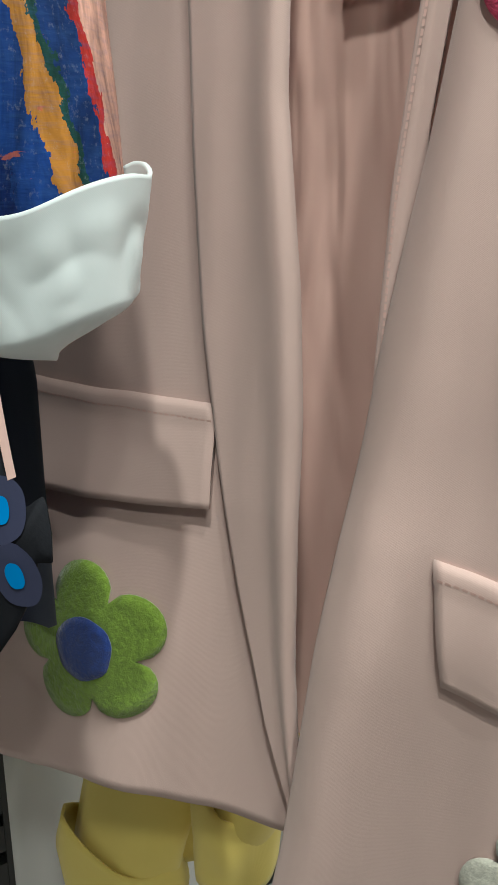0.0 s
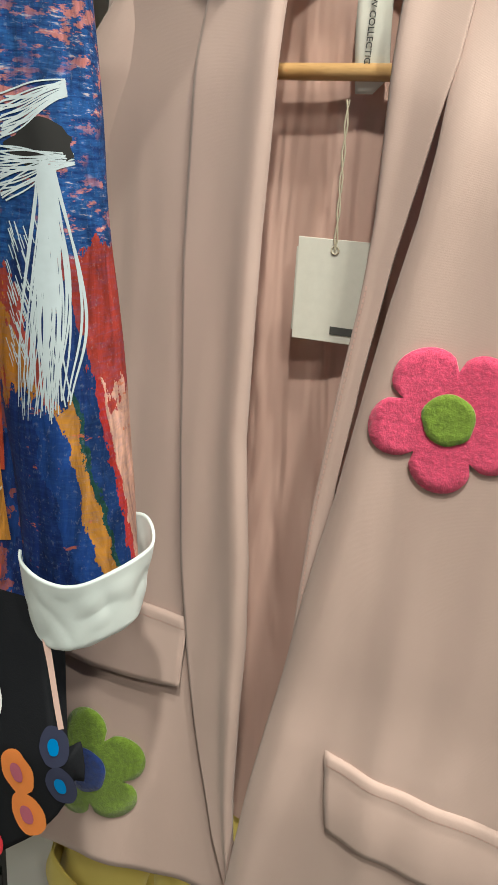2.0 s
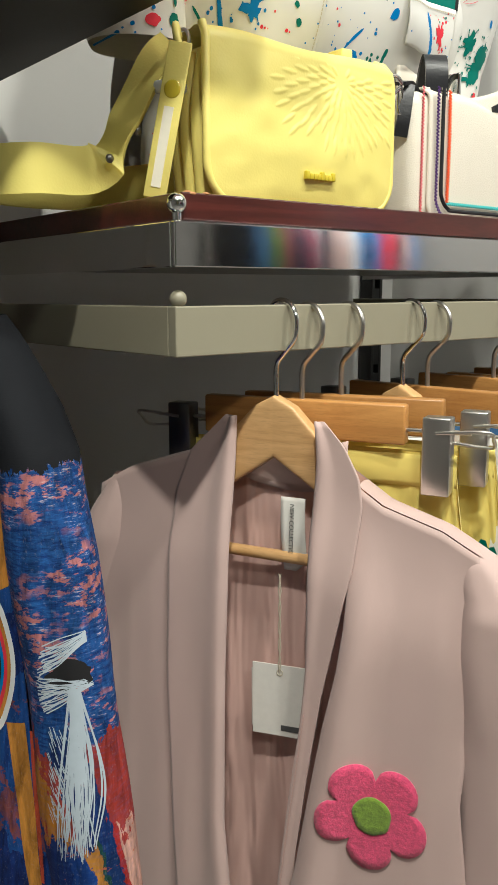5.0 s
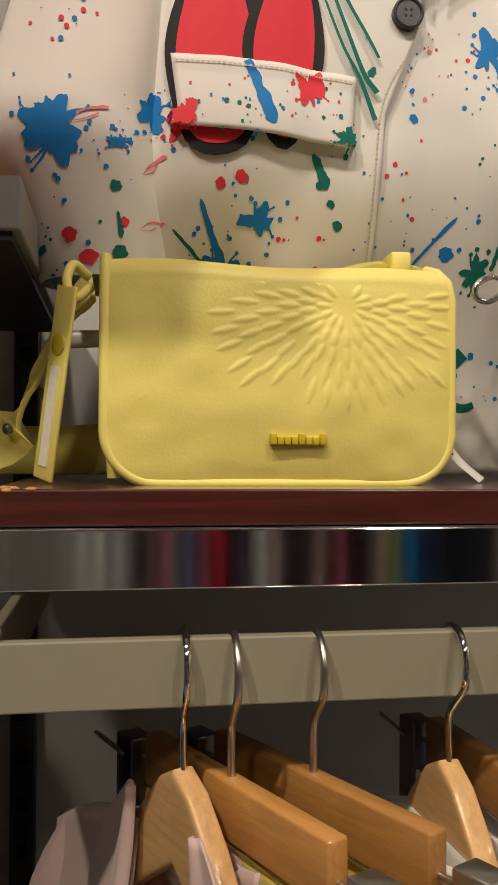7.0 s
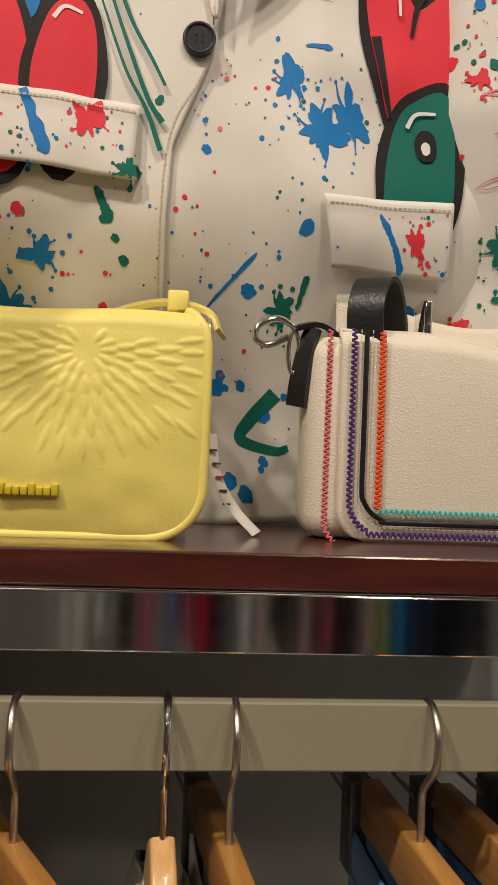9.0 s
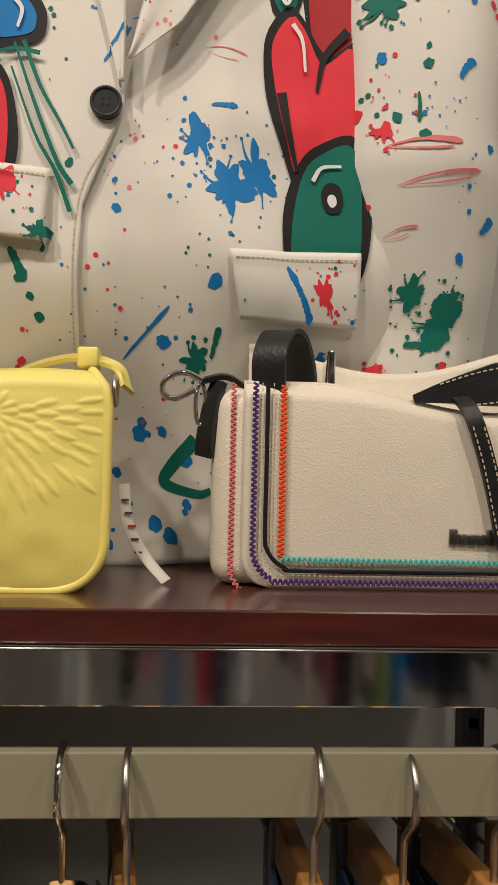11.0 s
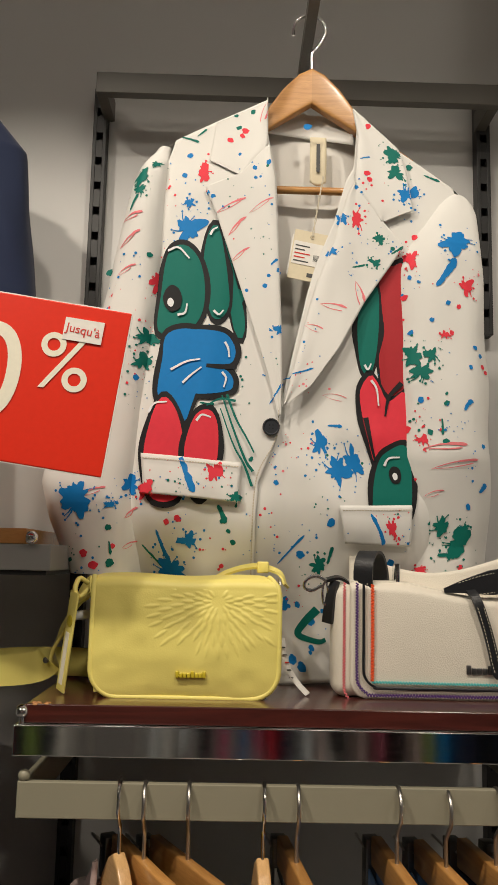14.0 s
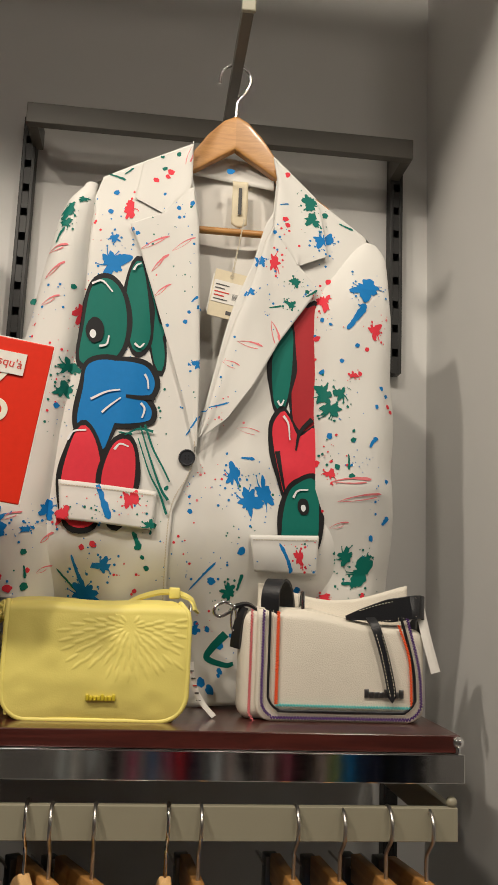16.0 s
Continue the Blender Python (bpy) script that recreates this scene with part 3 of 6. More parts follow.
# ---- garments ----
class Cloth:
    """The front of a hanging garment as depth over (x, z), the front towards -y."""

    def __init__(s, seed, left, right, depth, top, hem, fold=0.006, wave=24.0):
        s.seed, s.left, s.right, s.depth, s.top, s.hem, s.fold, s.wave = seed, left, right, depth, top, hem, fold, wave
        s.sleeves, s.layers, s.pad, s.rim = [], [], 0.6, 0.3

    def crease(s, x, z):
        a = noise.noise((x * s.wave, z * 2.2, s.seed)) * 1.0 + 0.5 * noise.noise((x * s.wave * 2.3, z * 5.0, s.seed + 4))
        return s.fold * a * step01((s.top(x) - z) / 0.25)

    def body(s, x, z):
        lim = s.right(z) if x > 0 else -s.left(z)
        q = min(1.0, abs(x) / max(0.02, lim))
        return -s.depth(z) * (s.rim + (1 - s.rim) * math.sqrt(max(0.0, 1 - q ** 4))) * (s.pad + (1 - s.pad) * step01((s.top(x) - z) / 0.12)) + s.crease(x, z)

    def front(s, x, z):
        y = s.body(x, z)
        for fn in s.sleeves + s.layers:
            f = fn(x, z)
            if f is not None:
                y = min(y, f)
        return y

    def panel(s, xin, xout, off=0.0, nu=44, nv=110):
        def fn(u, v):
            z0 = s.top(xout(0) * 0.5) * (1 - v) + s.hem(0) * v
            x = xin(z0) + (xout(z0) - xin(z0)) * u
            z = s.top(x) * (1 - v) + s.hem(x) * v
            return (x, s.body(x, z) - off, z)
        return grid(fn, nu, nv)

    def strip(s, z0, z1, xi, xo, off, roll, nz=60, nx=14, keep=True):
        """A lapel, collar or flap laid on the front: proud by off, with a soft roll along its inner edge."""
        def lift(x, z):
            a, b = xi(z), xo(z)
            t = 0 if abs(b - a) < 1e-5 else (x - a) / (b - a)
            return s.body(x, z) - (off(z) if callable(off) else off) - roll * math.exp(-((t - 0.12) / 0.22) ** 2) + roll * 0.6 * math.exp(-(t / 0.05) ** 2)

        def inside(x, z):
            if not z1 <= z <= z0:
                return None
            a, b = sorted((xi(z), xo(z)))
            return lift(x, z) if a <= x <= b else None
        if keep:
            s.layers.append(inside)

        def fn(u, v):
            z = z0 + (z1 - z0) * v
            x = xi(z) + (xo(z) - xi(z)) * u
            return (x, lift(x, z), z)
        return grid(fn, nx, nz)

    def flap(s, pts, off, lift=0.006, n=14):
        """A pocket flap over four corners: top left, top right, bottom right, bottom left."""
        a, b, c, d = [Vector((p[0], 0, p[1])) for p in pts]

        def place(u, v):
            p = a.lerp(b, u).lerp(d.lerp(c, u), v)
            return p, s.body(p.x, p.z) - off - lift * math.sin(min(1, v * 1.1) * 1.7) - 0.002 * math.exp(-((v - 0.1) / 0.06) ** 2)

        def fn(u, v):
            p, y = place(u, v)
            return (p.x, y, p.z)

        def inside(x, z):
            u = (x - a.x) / (b.x - a.x)
            if not 0 <= u <= 1:
                return None
            zt, zb = a.z + (b.z - a.z) * u, d.z + (c.z - d.z) * u
            return place(u, (zt - z) / (zt - zb))[1] if zb <= z <= zt else None
        s.layers.append(inside)
        return grid(fn, n * 2, n)

    def sleeve(s, z0, z1, cx, cy, rx, ry, seed=0, ruche=0.0, nz=70, nu=40):
        def rad(z, a):
            return 1 + 0.10 * noise.noise((math.cos(a) * 1.4 + seed, math.sin(a) * 1.4, z * 9 + seed)) + ruche * step01((z0 - z - 0.3) / 0.1) * math.sin(z * 130 + 2.5 * math.sin(a * 2))

        def front(x, z):
            if not z1 <= z <= z0:
                return None
            q, k = (x - cx(z)) / rx(z), 1.0
            for _ in range(4):
                if abs(q / k) >= 1:
                    return None
                a = -math.acos(q / k)
                k = rad(z, a)
            return cy(z) + ry(z) * k * math.sin(a) if abs(q / k) < 1 else None
        s.sleeves.append(front)

        def fn(u, v):
            z, a = z0 + (z1 - z0) * v, 2 * math.pi * u
            k = rad(z, a)
            return (cx(z) + rx(z) * k * math.cos(a), cy(z) + ry(z) * k * math.sin(a), z)
        return grid(fn, nu, nz, loop=True)


def shoulder_cap(c, x0, x1, back, lift=0.004):
    """The rolled top of a shoulder, from the front over to the back."""
    def fn(u, v):
        x = x0 + (x1 - x0) * u
        y = c.body(x, c.top(x)) * (1 - v) + back * v
        return (x, y, c.top(x) + lift * math.sin(math.pi * v))
    return grid(fn, 24, 8)


def back_panel(c, y, nu=40, nv=80, shrink=0.95, swing=0.0):
    def fn(u, v):
        z0 = c.top(0) + (c.hem(0) - c.top(0)) * v
        x = (c.left(z0) + (c.right(z0) - c.left(z0)) * u) * shrink
        z = c.top(x) * (1 - v) + (c.hem(x) + 0.01) * v
        bow = math.sqrt(max(0, 1 - (2 * u - 1) ** 4))
        return (x, y * (0.7 + 0.3 * bow) + 0.005 * noise.noise((x * 30, z * 3, c.seed + 9)) * step01(v * 6) + swing * step01((-0.62 - z) / 0.22), z)
    return grid(fn, nu, nv)


def hook(e, mat, rise, mid=0.0075, rad=0.0205, r=0.0027, aisle=True):
    """A hanger hook from the wood up over a bar; in the hanger's own plane."""
    pts = [(0, 0, -0.006), (0, 0, rise * 0.30), (0.010, 0, rise * 0.44), (mid + rad * 0.86, 0, rise * 0.60)]
    for k in range(9):
        a = math.radians(-5 + 185 * k / 8)
        pts.append((mid + rad * math.cos(a), 0, rise - rad + rad * math.sin(a)))
    pts.append((mid - rad, 0, rise - rad - 0.010))
    a = math.radians(-90) - e.matrix_basis.to_euler().z if aisle else 0.0
    pts = [(x * math.cos(a), x * math.sin(a), z) for x, y, z in pts]
    return part("hook", tube(smooth_path(pts, 4), r, 8), mat, e, "chrome hook" if mat is CHROME else "brushed steel hook")


def shoulder_hanger(m, label, wood, hook_mat, rise=0.090, half=0.16, group="hangers on the rail", bar=-0.160, bend=(0.0075, 0.0205)):
    e = empty("clothes_hanger", m, label, "hanger", group)

    def bow(side):
        def fn(u, v):
            x = u * half
            hi = float(np.interp(x, [0, 0.02, 0.045, 0.067, 0.1, 0.16], [0.0, -0.010, -0.036, -0.068, -0.108, -0.150]))
            lo = float(np.interp(x, [0, 0.067, 0.1, 0.16], [-0.060, -0.104, -0.130, -0.165]))
            a = 2 * math.pi * v + 0.3927
            q = lambda w: math.copysign(abs(w) ** 0.22, w)
            return (side * x, 0.0085 * q(math.cos(a)), (hi + lo) / 2 + (hi - lo) / 2 * q(math.sin(a)))
        return grid(fn, 40, 24)
    for side in (-1, 1):
        part("shoulder_arm", bow(side), wood, e)
    part("trouser_bar", tube([(-0.105, -0.002, bar), (0.105, -0.002, bar)], 0.0060, 12), wood, e, "round wooden bar")
    hook(e, hook_mat, rise, *bend, aisle="rail" in group)
    return e


def clip_hanger(m, label, wood, half=0.165, group="hangers on the rail"):
    e = empty("clip_hanger", m, label, "hanger", group)
    part("wooden_bar", box(-half * 0.64, half * 0.64, -0.0075, 0.0075, -0.040, -0.002, 0.0022), wood, e)
    part("clip_rod", tube([(-half, 0, -0.026), (half, 0, -0.026)], 0.002, 8), STEEL, e, "steel rod")
    for s in (-1, 1):
        x = s * half * 0.82
        clip = part("clip", box(x - 0.013, x + 0.013, -0.010, 0.010, -0.085, -0.012, 0.0015), DARK_STEEL if s < 0 else STEEL, e, "spring clip")
        part("clip_wire", tube(smooth_path([(x, -0.010, -0.026), (x + s * 0.045, -0.012, -0.022), (x + s * 0.050, -0.002, -0.03), (x + s * 0.045, 0.010, -0.04), (x, 0.010, -0.036)], 5), 0.0018, 6), STEEL, clip)
    hook(e, STEEL, 0.090)
    return e


def flower_shape(a):
    return 0.62 + 0.38 * abs(math.cos(2.5 * a)) ** 0.55


def flower(e, c, x, z, r, mat, core_mat, core, label, turn=0.3, off=0.0022):
    bm = bmesh.new()
    blot(bm, c.front, x, z, r, off=off, turn=turn, n=70, rings=6, shape=flower_shape)
    f = part("flower_patch", bm, mat, e, label, thick=0.0018)
    bm = bmesh.new()
    blot(bm, c.front, x, z, r * core, off=off + 0.0014, n=32, rings=4, rough=0.05, seed=3)
    part("flower_centre", bm, core_mat, f, thick=0.002)


# pink blazer, first on the rail
TURN = -66.5
e = empty("pink_blazer", pose(0.128, 0.020, 1.231, 0, 0, TURN), "dusty pink shawl-collar blazer with felt flower patches on a wooden hanger", "blazer")
pk = Cloth(3, table([(0, -0.2), (-0.13, -0.212), (-0.3, -0.216), (-0.6, -0.25), (-0.87, -0.325)]), table([(0, 0.2), (-0.13, 0.208), (-0.3, 0.20), (-0.6, 0.235), (-0.9, 0.27)]),
           table([(-0.03, 0.022), (-0.1, 0.026), (-0.385, 0.046), (-0.66, 0.070), (-0.9, 0.076)]),
           lambda x: -0.046 - 0.31 * max(0, abs(x) - 0.04) - 0.25 * max(0, abs(x) - 0.17) - 0.34 * max(0, min(x, 0.115) - 0.04), lambda x: -0.872 + 0.008 * math.sin(x * 31) - (0.06 if x > 0.0 else 0), 0.0045, 17)
pk.rim = 0.7
pk_base = pk.body
pk.body = lambda x, z: pk_base(x, z) - 0.042 * step01((-0.60 - z) / 0.18) * step01((-0.05 - x) / 0.10)
pl_in = table([(-0.01, -0.034), (-0.073, -0.035), (-0.273, -0.035), (-0.431, -0.031), (-0.529, -0.018), (-0.6, -0.013), (-0.75, -0.012), (-0.87, -0.004)])
pl_out = table([(-0.012, -0.038), (-0.035, -0.062), (-0.057, -0.086), (-0.097, -0.101), (-0.155, -0.106), (-0.3, -0.103), (-0.455, -0.093), (-0.55, -0.083), (-0.632, -0.070), (-0.715, -0.052), (-0.8, -0.032), (-0.868, -0.008)])
pr_in = table([(-0.01, 0.050), (-0.06, 0.053), (-0.123, 0.051), (-0.258, 0.050), (-0.32, 0.045), (-0.386, 0.037), (-0.478, 0.028), (-0.58, 0.025), (-0.67, 0.031)])
pr_out = table([(-0.015, 0.054), (-0.042, 0.079), (-0.07, 0.094), (-0.096, 0.098), (-0.154, 0.093), (-0.222, 0.079), (-0.282, 0.066), (-0.365, 0.054), (-0.448, 0.045), (-0.55, 0.041), (-0.65, 0.039), (-0.67, 0.036)])
part("front_panel", pk.panel(lambda z: pl_in(z) + 0.004 - 0.014 * step01((z + 0.86) / 0.10), pk.left), PINK, e, thick=0.0016)
pp_in = table([(-0.01, 0.075), (-0.08, 0.088), (-0.13, 0.089), (-0.188, 0.088), (-0.235, 0.083), (-0.3, 0.071), (-0.375, 0.060), (-0.46, 0.048), (-0.55, 0.032), (-0.65, 0.018), (-0.86, -0.010), (-0.94, -0.024)])


def proud(x, z):
    """How far the overlapping front stands off, with a soft rolled edge."""
    t = (x - pp_in(z)) / 0.05
    return 0.004 + 0.013 * step01((-0.60 - z) / 0.14) + 0.014 * math.exp(-(t - 0.35) ** 2 / 0.18) * step01((-0.1 - z) / 0.15) if t >= 0 else 0.0


def right_front(u, v):
    z0 = -0.05 * (1 - v) + pk.hem(0.1) * v
    x = pp_in(z0) + (pk.right(z0) - pp_in(z0)) * u ** 1.3
    z = pk.top(x) * (1 - v) + (-0.932 + 0.008 * math.sin(x * 31)) * v
    return (x, pk.body(x, z) - proud(max(x, pp_in(z)), z) + 0.004 * math.exp(-u / 0.03), z)


part("front_panel", grid(right_front, 60, 110), PINK, e, thick=0.0016)
pk.layers.append(lambda x, z: pk.body(x, z) - proud(x, z) - 0.0008 if x >= pp_in(z) else None)
part("lining", back_panel(pk, 0.0105), PINK_LINING, e, "rippled pink satin lining")
part("back_panel", back_panel(pk, 0.0135, shrink=1.0), PINK, e)
part("lapel", pk.strip(-0.020, -0.868, pl_in, pl_out, 0.007, 0.007, 110, 24), PINK, e, thick=0.0022)
part("lapel", pk.strip(-0.020, -0.66, pr_in, pr_out, lambda z: 0.010 - 0.009 * step01((-0.12 - z) / 0.20), 0.004, 100, 24, keep=False), PINK, e, thick=0.0022)
for xa, xb in ((-0.2, -0.05), (0.09, 0.205)):
    part("shoulder", shoulder_cap(pk, xa, xb, 0.0135, 0.002), PINK, e)
bm = grid(lambda u, v: (-0.036 + 0.106 * u, 0.009 + 0.004 * math.sin(math.pi * u) - 0.006 * v, -0.052 - 0.044 * v + 0.010 * (2 * u - 1) ** 2), 20, 6)
part("collar_back", bm, PINK, e, thick=0.002)
sl = lambda pts: table(pts)
part("sleeve", pk.sleeve(-0.122, -0.62, sl([(-0.122, 0.190), (-0.17, 0.222), (-0.3, 0.243), (-0.62, 0.262)]), sl([(-0.11, 0.0), (-0.62, -0.01)]), sl([(-0.122, 0.002), (-0.132, 0.018), (-0.16, 0.036), (-0.22, 0.05), (-0.4, 0.056), (-0.62, 0.06)]), sl([(-0.122, 0.002), (-0.135, 0.018), (-0.18, 0.042), (-0.62, 0.06)]), 2, 0.07), PINK, e)
part("sleeve", pk.sleeve(-0.095, -0.62, sl([(-0.095, -0.185), (-0.16, -0.2), (-0.3, -0.215), (-0.62, -0.235)]), sl([(-0.1, 0.0), (-0.62, 0.03)]), sl([(-0.095, 0.01), (-0.13, 0.03), (-0.2, 0.045), (-0.62, 0.05)]), sl([(-0.095, 0.012), (-0.16, 0.04), (-0.62, 0.05)]), 5), PINK, e)
part("pocket_flap", pk.flap([(-0.26, -0.60), (-0.074, -0.600), (-0.073, -0.663), (-0.25, -0.672)], 0.003), PINK, e, thick=0.002)
part("pocket_flap", pk.flap([(0.070, -0.662), (0.235, -0.678), (0.228, -0.742), (0.082, -0.727)], 0.011, 0.010), PINK, e, thick=0.002)
for line in ([(-0.061, -0.675), (-0.052, -0.712), (-0.035, -0.795), (-0.013, -0.86)], [(-0.25, -0.609), (-0.077, -0.610)], [(0.074, -0.671), (0.22, -0.686)]):
    bm = bmesh.new()
    stitches(bm, pk.front, line, 0.0045, 0.0032)
    part("stitching", bm, THREAD_PINK, e, "pale pink topstitching", False)
bm = bmesh.new()
stitches(bm, lambda x, z: pk.body(x, z) - 0.0068, [(pr_in(z) + 0.0045, z) for z in (-0.30, -0.36, -0.42, -0.48, -0.54, -0.60)], 0.0042, 0.003)
part("stitching", bm, THREAD_PINK, e, "pale pink topstitching", False)
flower(e, pk, 0.123, -0.381, 0.053, PINK_FELT, GREEN_FELT, 0.34, "bright pink felt flower with a green centre", 0.9)
flower(e, pk, -0.150, -0.763, 0.056, GREEN_FELT, BLUE_FELT, 0.38, "green felt flower with a blue centre", 0.5)
flower(e, pk, 0.150, -0.835, 0.050, SILVER_FELT, PINK_FELT, 0.36, "silvery white flower with a pink centre", 0.7)
lab = part("neck_label", grid(lambda u, v: (0.006 + 0.026 * u * (1 - 0.5 * max(0, v - 0.85) / 0.15) + 0.004 * v, -0.004 - 0.004 * math.sin(3 * v), -0.100 - 0.074 * v), 6, 16), WHITE_CARD, e, "white woven neck label", thick=0.0008)
writing("NEW COLLECTION", 0.0064, INK, lab, pose(0.0195, -0.0098, -0.133, 90, 92, 0), "label_text")

shoulder_hanger(pose(0.124, 0.017, 1.231, 0, 0, TURN), "pale beech hanger holding the pink blazer", BEECH, CHROME, half=0.115)


def hang_tag(m, w, h, string_top, label, extra=False, cream=False):
    """A card tag on a string; its origin at the hole, the front towards -y."""
    e = empty("price_tag", m, label, "price tag")
    part("card", box(-w / 2, w / 2, 0, 0.0012, -h + 0.008, 0.008, 0.0004), CREAM_CARD if cream else WHITE_CARD, e, smooth=False)
    part("card", box(-w / 2 - 0.002, w / 2 - 0.003, 0.0025, 0.0035, -h + 0.014, 0.0, 0.0004), WHITE_CARD, e, smooth=False)
    bm = bmesh.new()
    for s in (-1, 1):
        tube([(0.0012 * s * math.sin(k * 1.4), -0.0008, string_top * k / 12) for k in range(13)], 0.0007, 5, bm)
    part("string", bm, THREAD_CREAM, e, "twisted pale string")
    part("eyelet", tube([(0.003 * math.cos(a * 0.6), -0.0006, 0.003 * math.sin(a * 0.6)) for a in range(11)], 0.0006, 5, closed=False), THREAD_CREAM, e)
    part("brand_mark", box(w * 0.02, w * 0.40, -0.0006, 0.0, -h + 0.0145, -h + 0.0205, 0), INK, e, "dark printed bar", False)
    if extra:
        note_ = part("sticker", box(-w * 0.47, w * 0.47, -0.0009, -0.0002, -0.046, -0.010, 0), WHITE_CARD, e, "white price sticker", False)
        for k in range(5):
            part("print_line", box(-w * 0.42, -w * 0.42 + w * (0.40, 0.28, 0.44, 0.30, 0.42)[k], -0.0014, -0.0009, -0.018 - 0.006 * k, -0.0162 - 0.006 * k, 0), (INK, INK, RED_INK, RED_INK, INK)[k], note_, "printed bar", False)
        for k in range(9):
            part("barcode_line", box(w * 0.12 + 0.0017 * k, w * 0.12 + 0.0017 * k + 0.0009, -0.0014, -0.0009, -0.038, -0.028, 0), INK, note_, smooth=False)
    return e


hang_tag(pose(0.123, 0.010, 0.948, 0, 0, -58), 0.059, 0.078, 0.105, "square white swing tag on a twisted string")


# cropped yellow trousers on clip hangers
def trousers(m, label, mat, seed, feet, half=0.15):
    """Gathered waist on the clips, two legs; feet: for each leg its middle, width and lowest height."""
    e = empty("trousers", m, label, "trousers", "yellow trousers on the rail")

    def waist(u, v):
        a = 2 * math.pi * u
        z = -0.048 - 0.30 * v
        k = 1 + 0.02 * noise.noise((math.cos(a) * 2, math.sin(a) * 2, z * 8 + seed))
        gather = 0.0025 * math.sin(26 * a + 2 * math.sin(3 * a)) * math.exp(-((v - 0.2) / 0.16) ** 2) + 0.003 * noise.noise((math.cos(a) * 6, v * 4, seed)) * step01(v * 5)
        return (half * k * (1 + 0.25 * v) * math.cos(a), (0.005 + 0.002 * min(1, v * 4)) * math.sin(a) + gather * (1 if math.sin(a) < 0 else -1), z)
    part("seat", grid(waist, 110, 34, loop=True), mat, e)
    part("waistband", grid(lambda u, v: (half * 1.005 * math.cos(6.2832 * u), (0.009 + 0.003 * math.sin(3.14 * v)) * math.sin(6.2832 * u) + 0.0015 * math.sin(60 * u), -0.050 - 0.030 * v), 90, 6, loop=True), mat, e, thick=0.003)
    for s, (fx, fr, fz) in zip((-1, 1), feet):
        def leg(u, v, s=s, fx=fx, fr=fr, fz=fz):
            a = 2 * math.pi * u
            z = -0.30 + (fz + 0.30) * v
            k = 1 + 0.14 * noise.noise((math.cos(a) * 1.3 + s * 3 + seed, math.sin(a) * 1.3, z * 6))
            x0, r0 = s * half * 0.52, half * 0.62
            return (x0 + (fx - x0) * v + (r0 + (fr - r0) * v) * k * math.cos(a), (0.008 + 0.028 * step01((v - 0.75) / 0.2)) * k * math.sin(a), z)
        part("leg", grid(leg, 40, 60, loop=True), mat, e)

        def roll(u, v, s=s, fx=fx, fr=fr, fz=fz):
            a = 2 * math.pi * u
            k = 1.05 + 0.10 * math.sin(math.pi * v) + 0.13 * noise.noise((math.cos(a) * 1.8 + s * 2 + seed, math.sin(a) * 1.8, v * 2))
            return (fx + fr * k * math.cos(a), 0.038 * k * math.sin(a), fz + 0.085 * (v - 0.35) + 0.016 * math.sin(a * 2 + seed) * v)
        part("rolled_cuff", grid(roll, 44, 12, loop=True), mat, e, thick=0.003)
    return e


HOOK_X = [0.155, 0.209, 0.301, 0.343, 0.467, 0.528, 0.590, 0.645]
for k, hx in enumerate(HOOK_X[:2]):
    clip_hanger(pose(hx, 0.014, 1.227, 0, 0, TURN + 2 + 2 * k), "wooden clip hanger with steel clips", HANGER_WOOD)
    trousers(pose(hx + 0.010 + 0.004 * k, 0.020, 1.227, 0, 0, TURN + 2 + 2 * k), "bright yellow cropped trousers with gathered waist and rolled cuffs", YELLOW_CLOTH, k * 3.1, [(-0.272, 0.060 - 0.012 * k, -1.105 + 0.06 * k), (-0.140, 0.030 - 0.004 * k, -1.00 + 0.05 * k)])


def folded_top(m, mat, label, seed, length=0.62, wide=0.21, group="tops on the rail"):
    """A shirt on a hanger: shoulders, body and two sleeves."""
    e = empty("white_shirt", m, label, "shirt", group)
    c = Cloth(seed, table([(0, -wide), (-0.6, -wide * 0.95)]), table([(0, wide), (-0.6, wide * 0.95)]), table([(-0.02, 0.012), (-0.15, 0.022), (-0.6, 0.024)]),
              lambda x: -0.04 - 0.36 * max(0, abs(x) - 0.045) + 0.0, lambda x: -length + 0.006 * math.sin(x * 40), 0.006, 26)
    part("front_panel", c.panel(c.left, c.right), mat, e, thick=0.0015)
    part("back_panel", back_panel(c, 0.022, shrink=1.0), mat, e)
    part("neckband", tube([(0.052 * math.cos(6.2832 * k / 20), 0.016 * math.sin(6.2832 * k / 20) - 0.004, -0.046 + 0.006 * math.sin(6.2832 * k / 20)) for k in range(20)], 0.004, 8, closed=True), mat, e)
    for s in (-1, 1):
        part("sleeve", c.sleeve(-0.10, -0.5, sl([(-0.1, s * (wide - 0.01)), (-0.16, s * (wide + 0.01)), (-0.5, s * (wide + 0.03))]), sl([(0, 0)]), sl([(-0.1, 0.01), (-0.15, 0.035), (-0.5, 0.045)]), sl([(-0.1, 0.008), (-0.15, 0.018), (-0.5, 0.022)]), seed + s), mat, e)
    return e


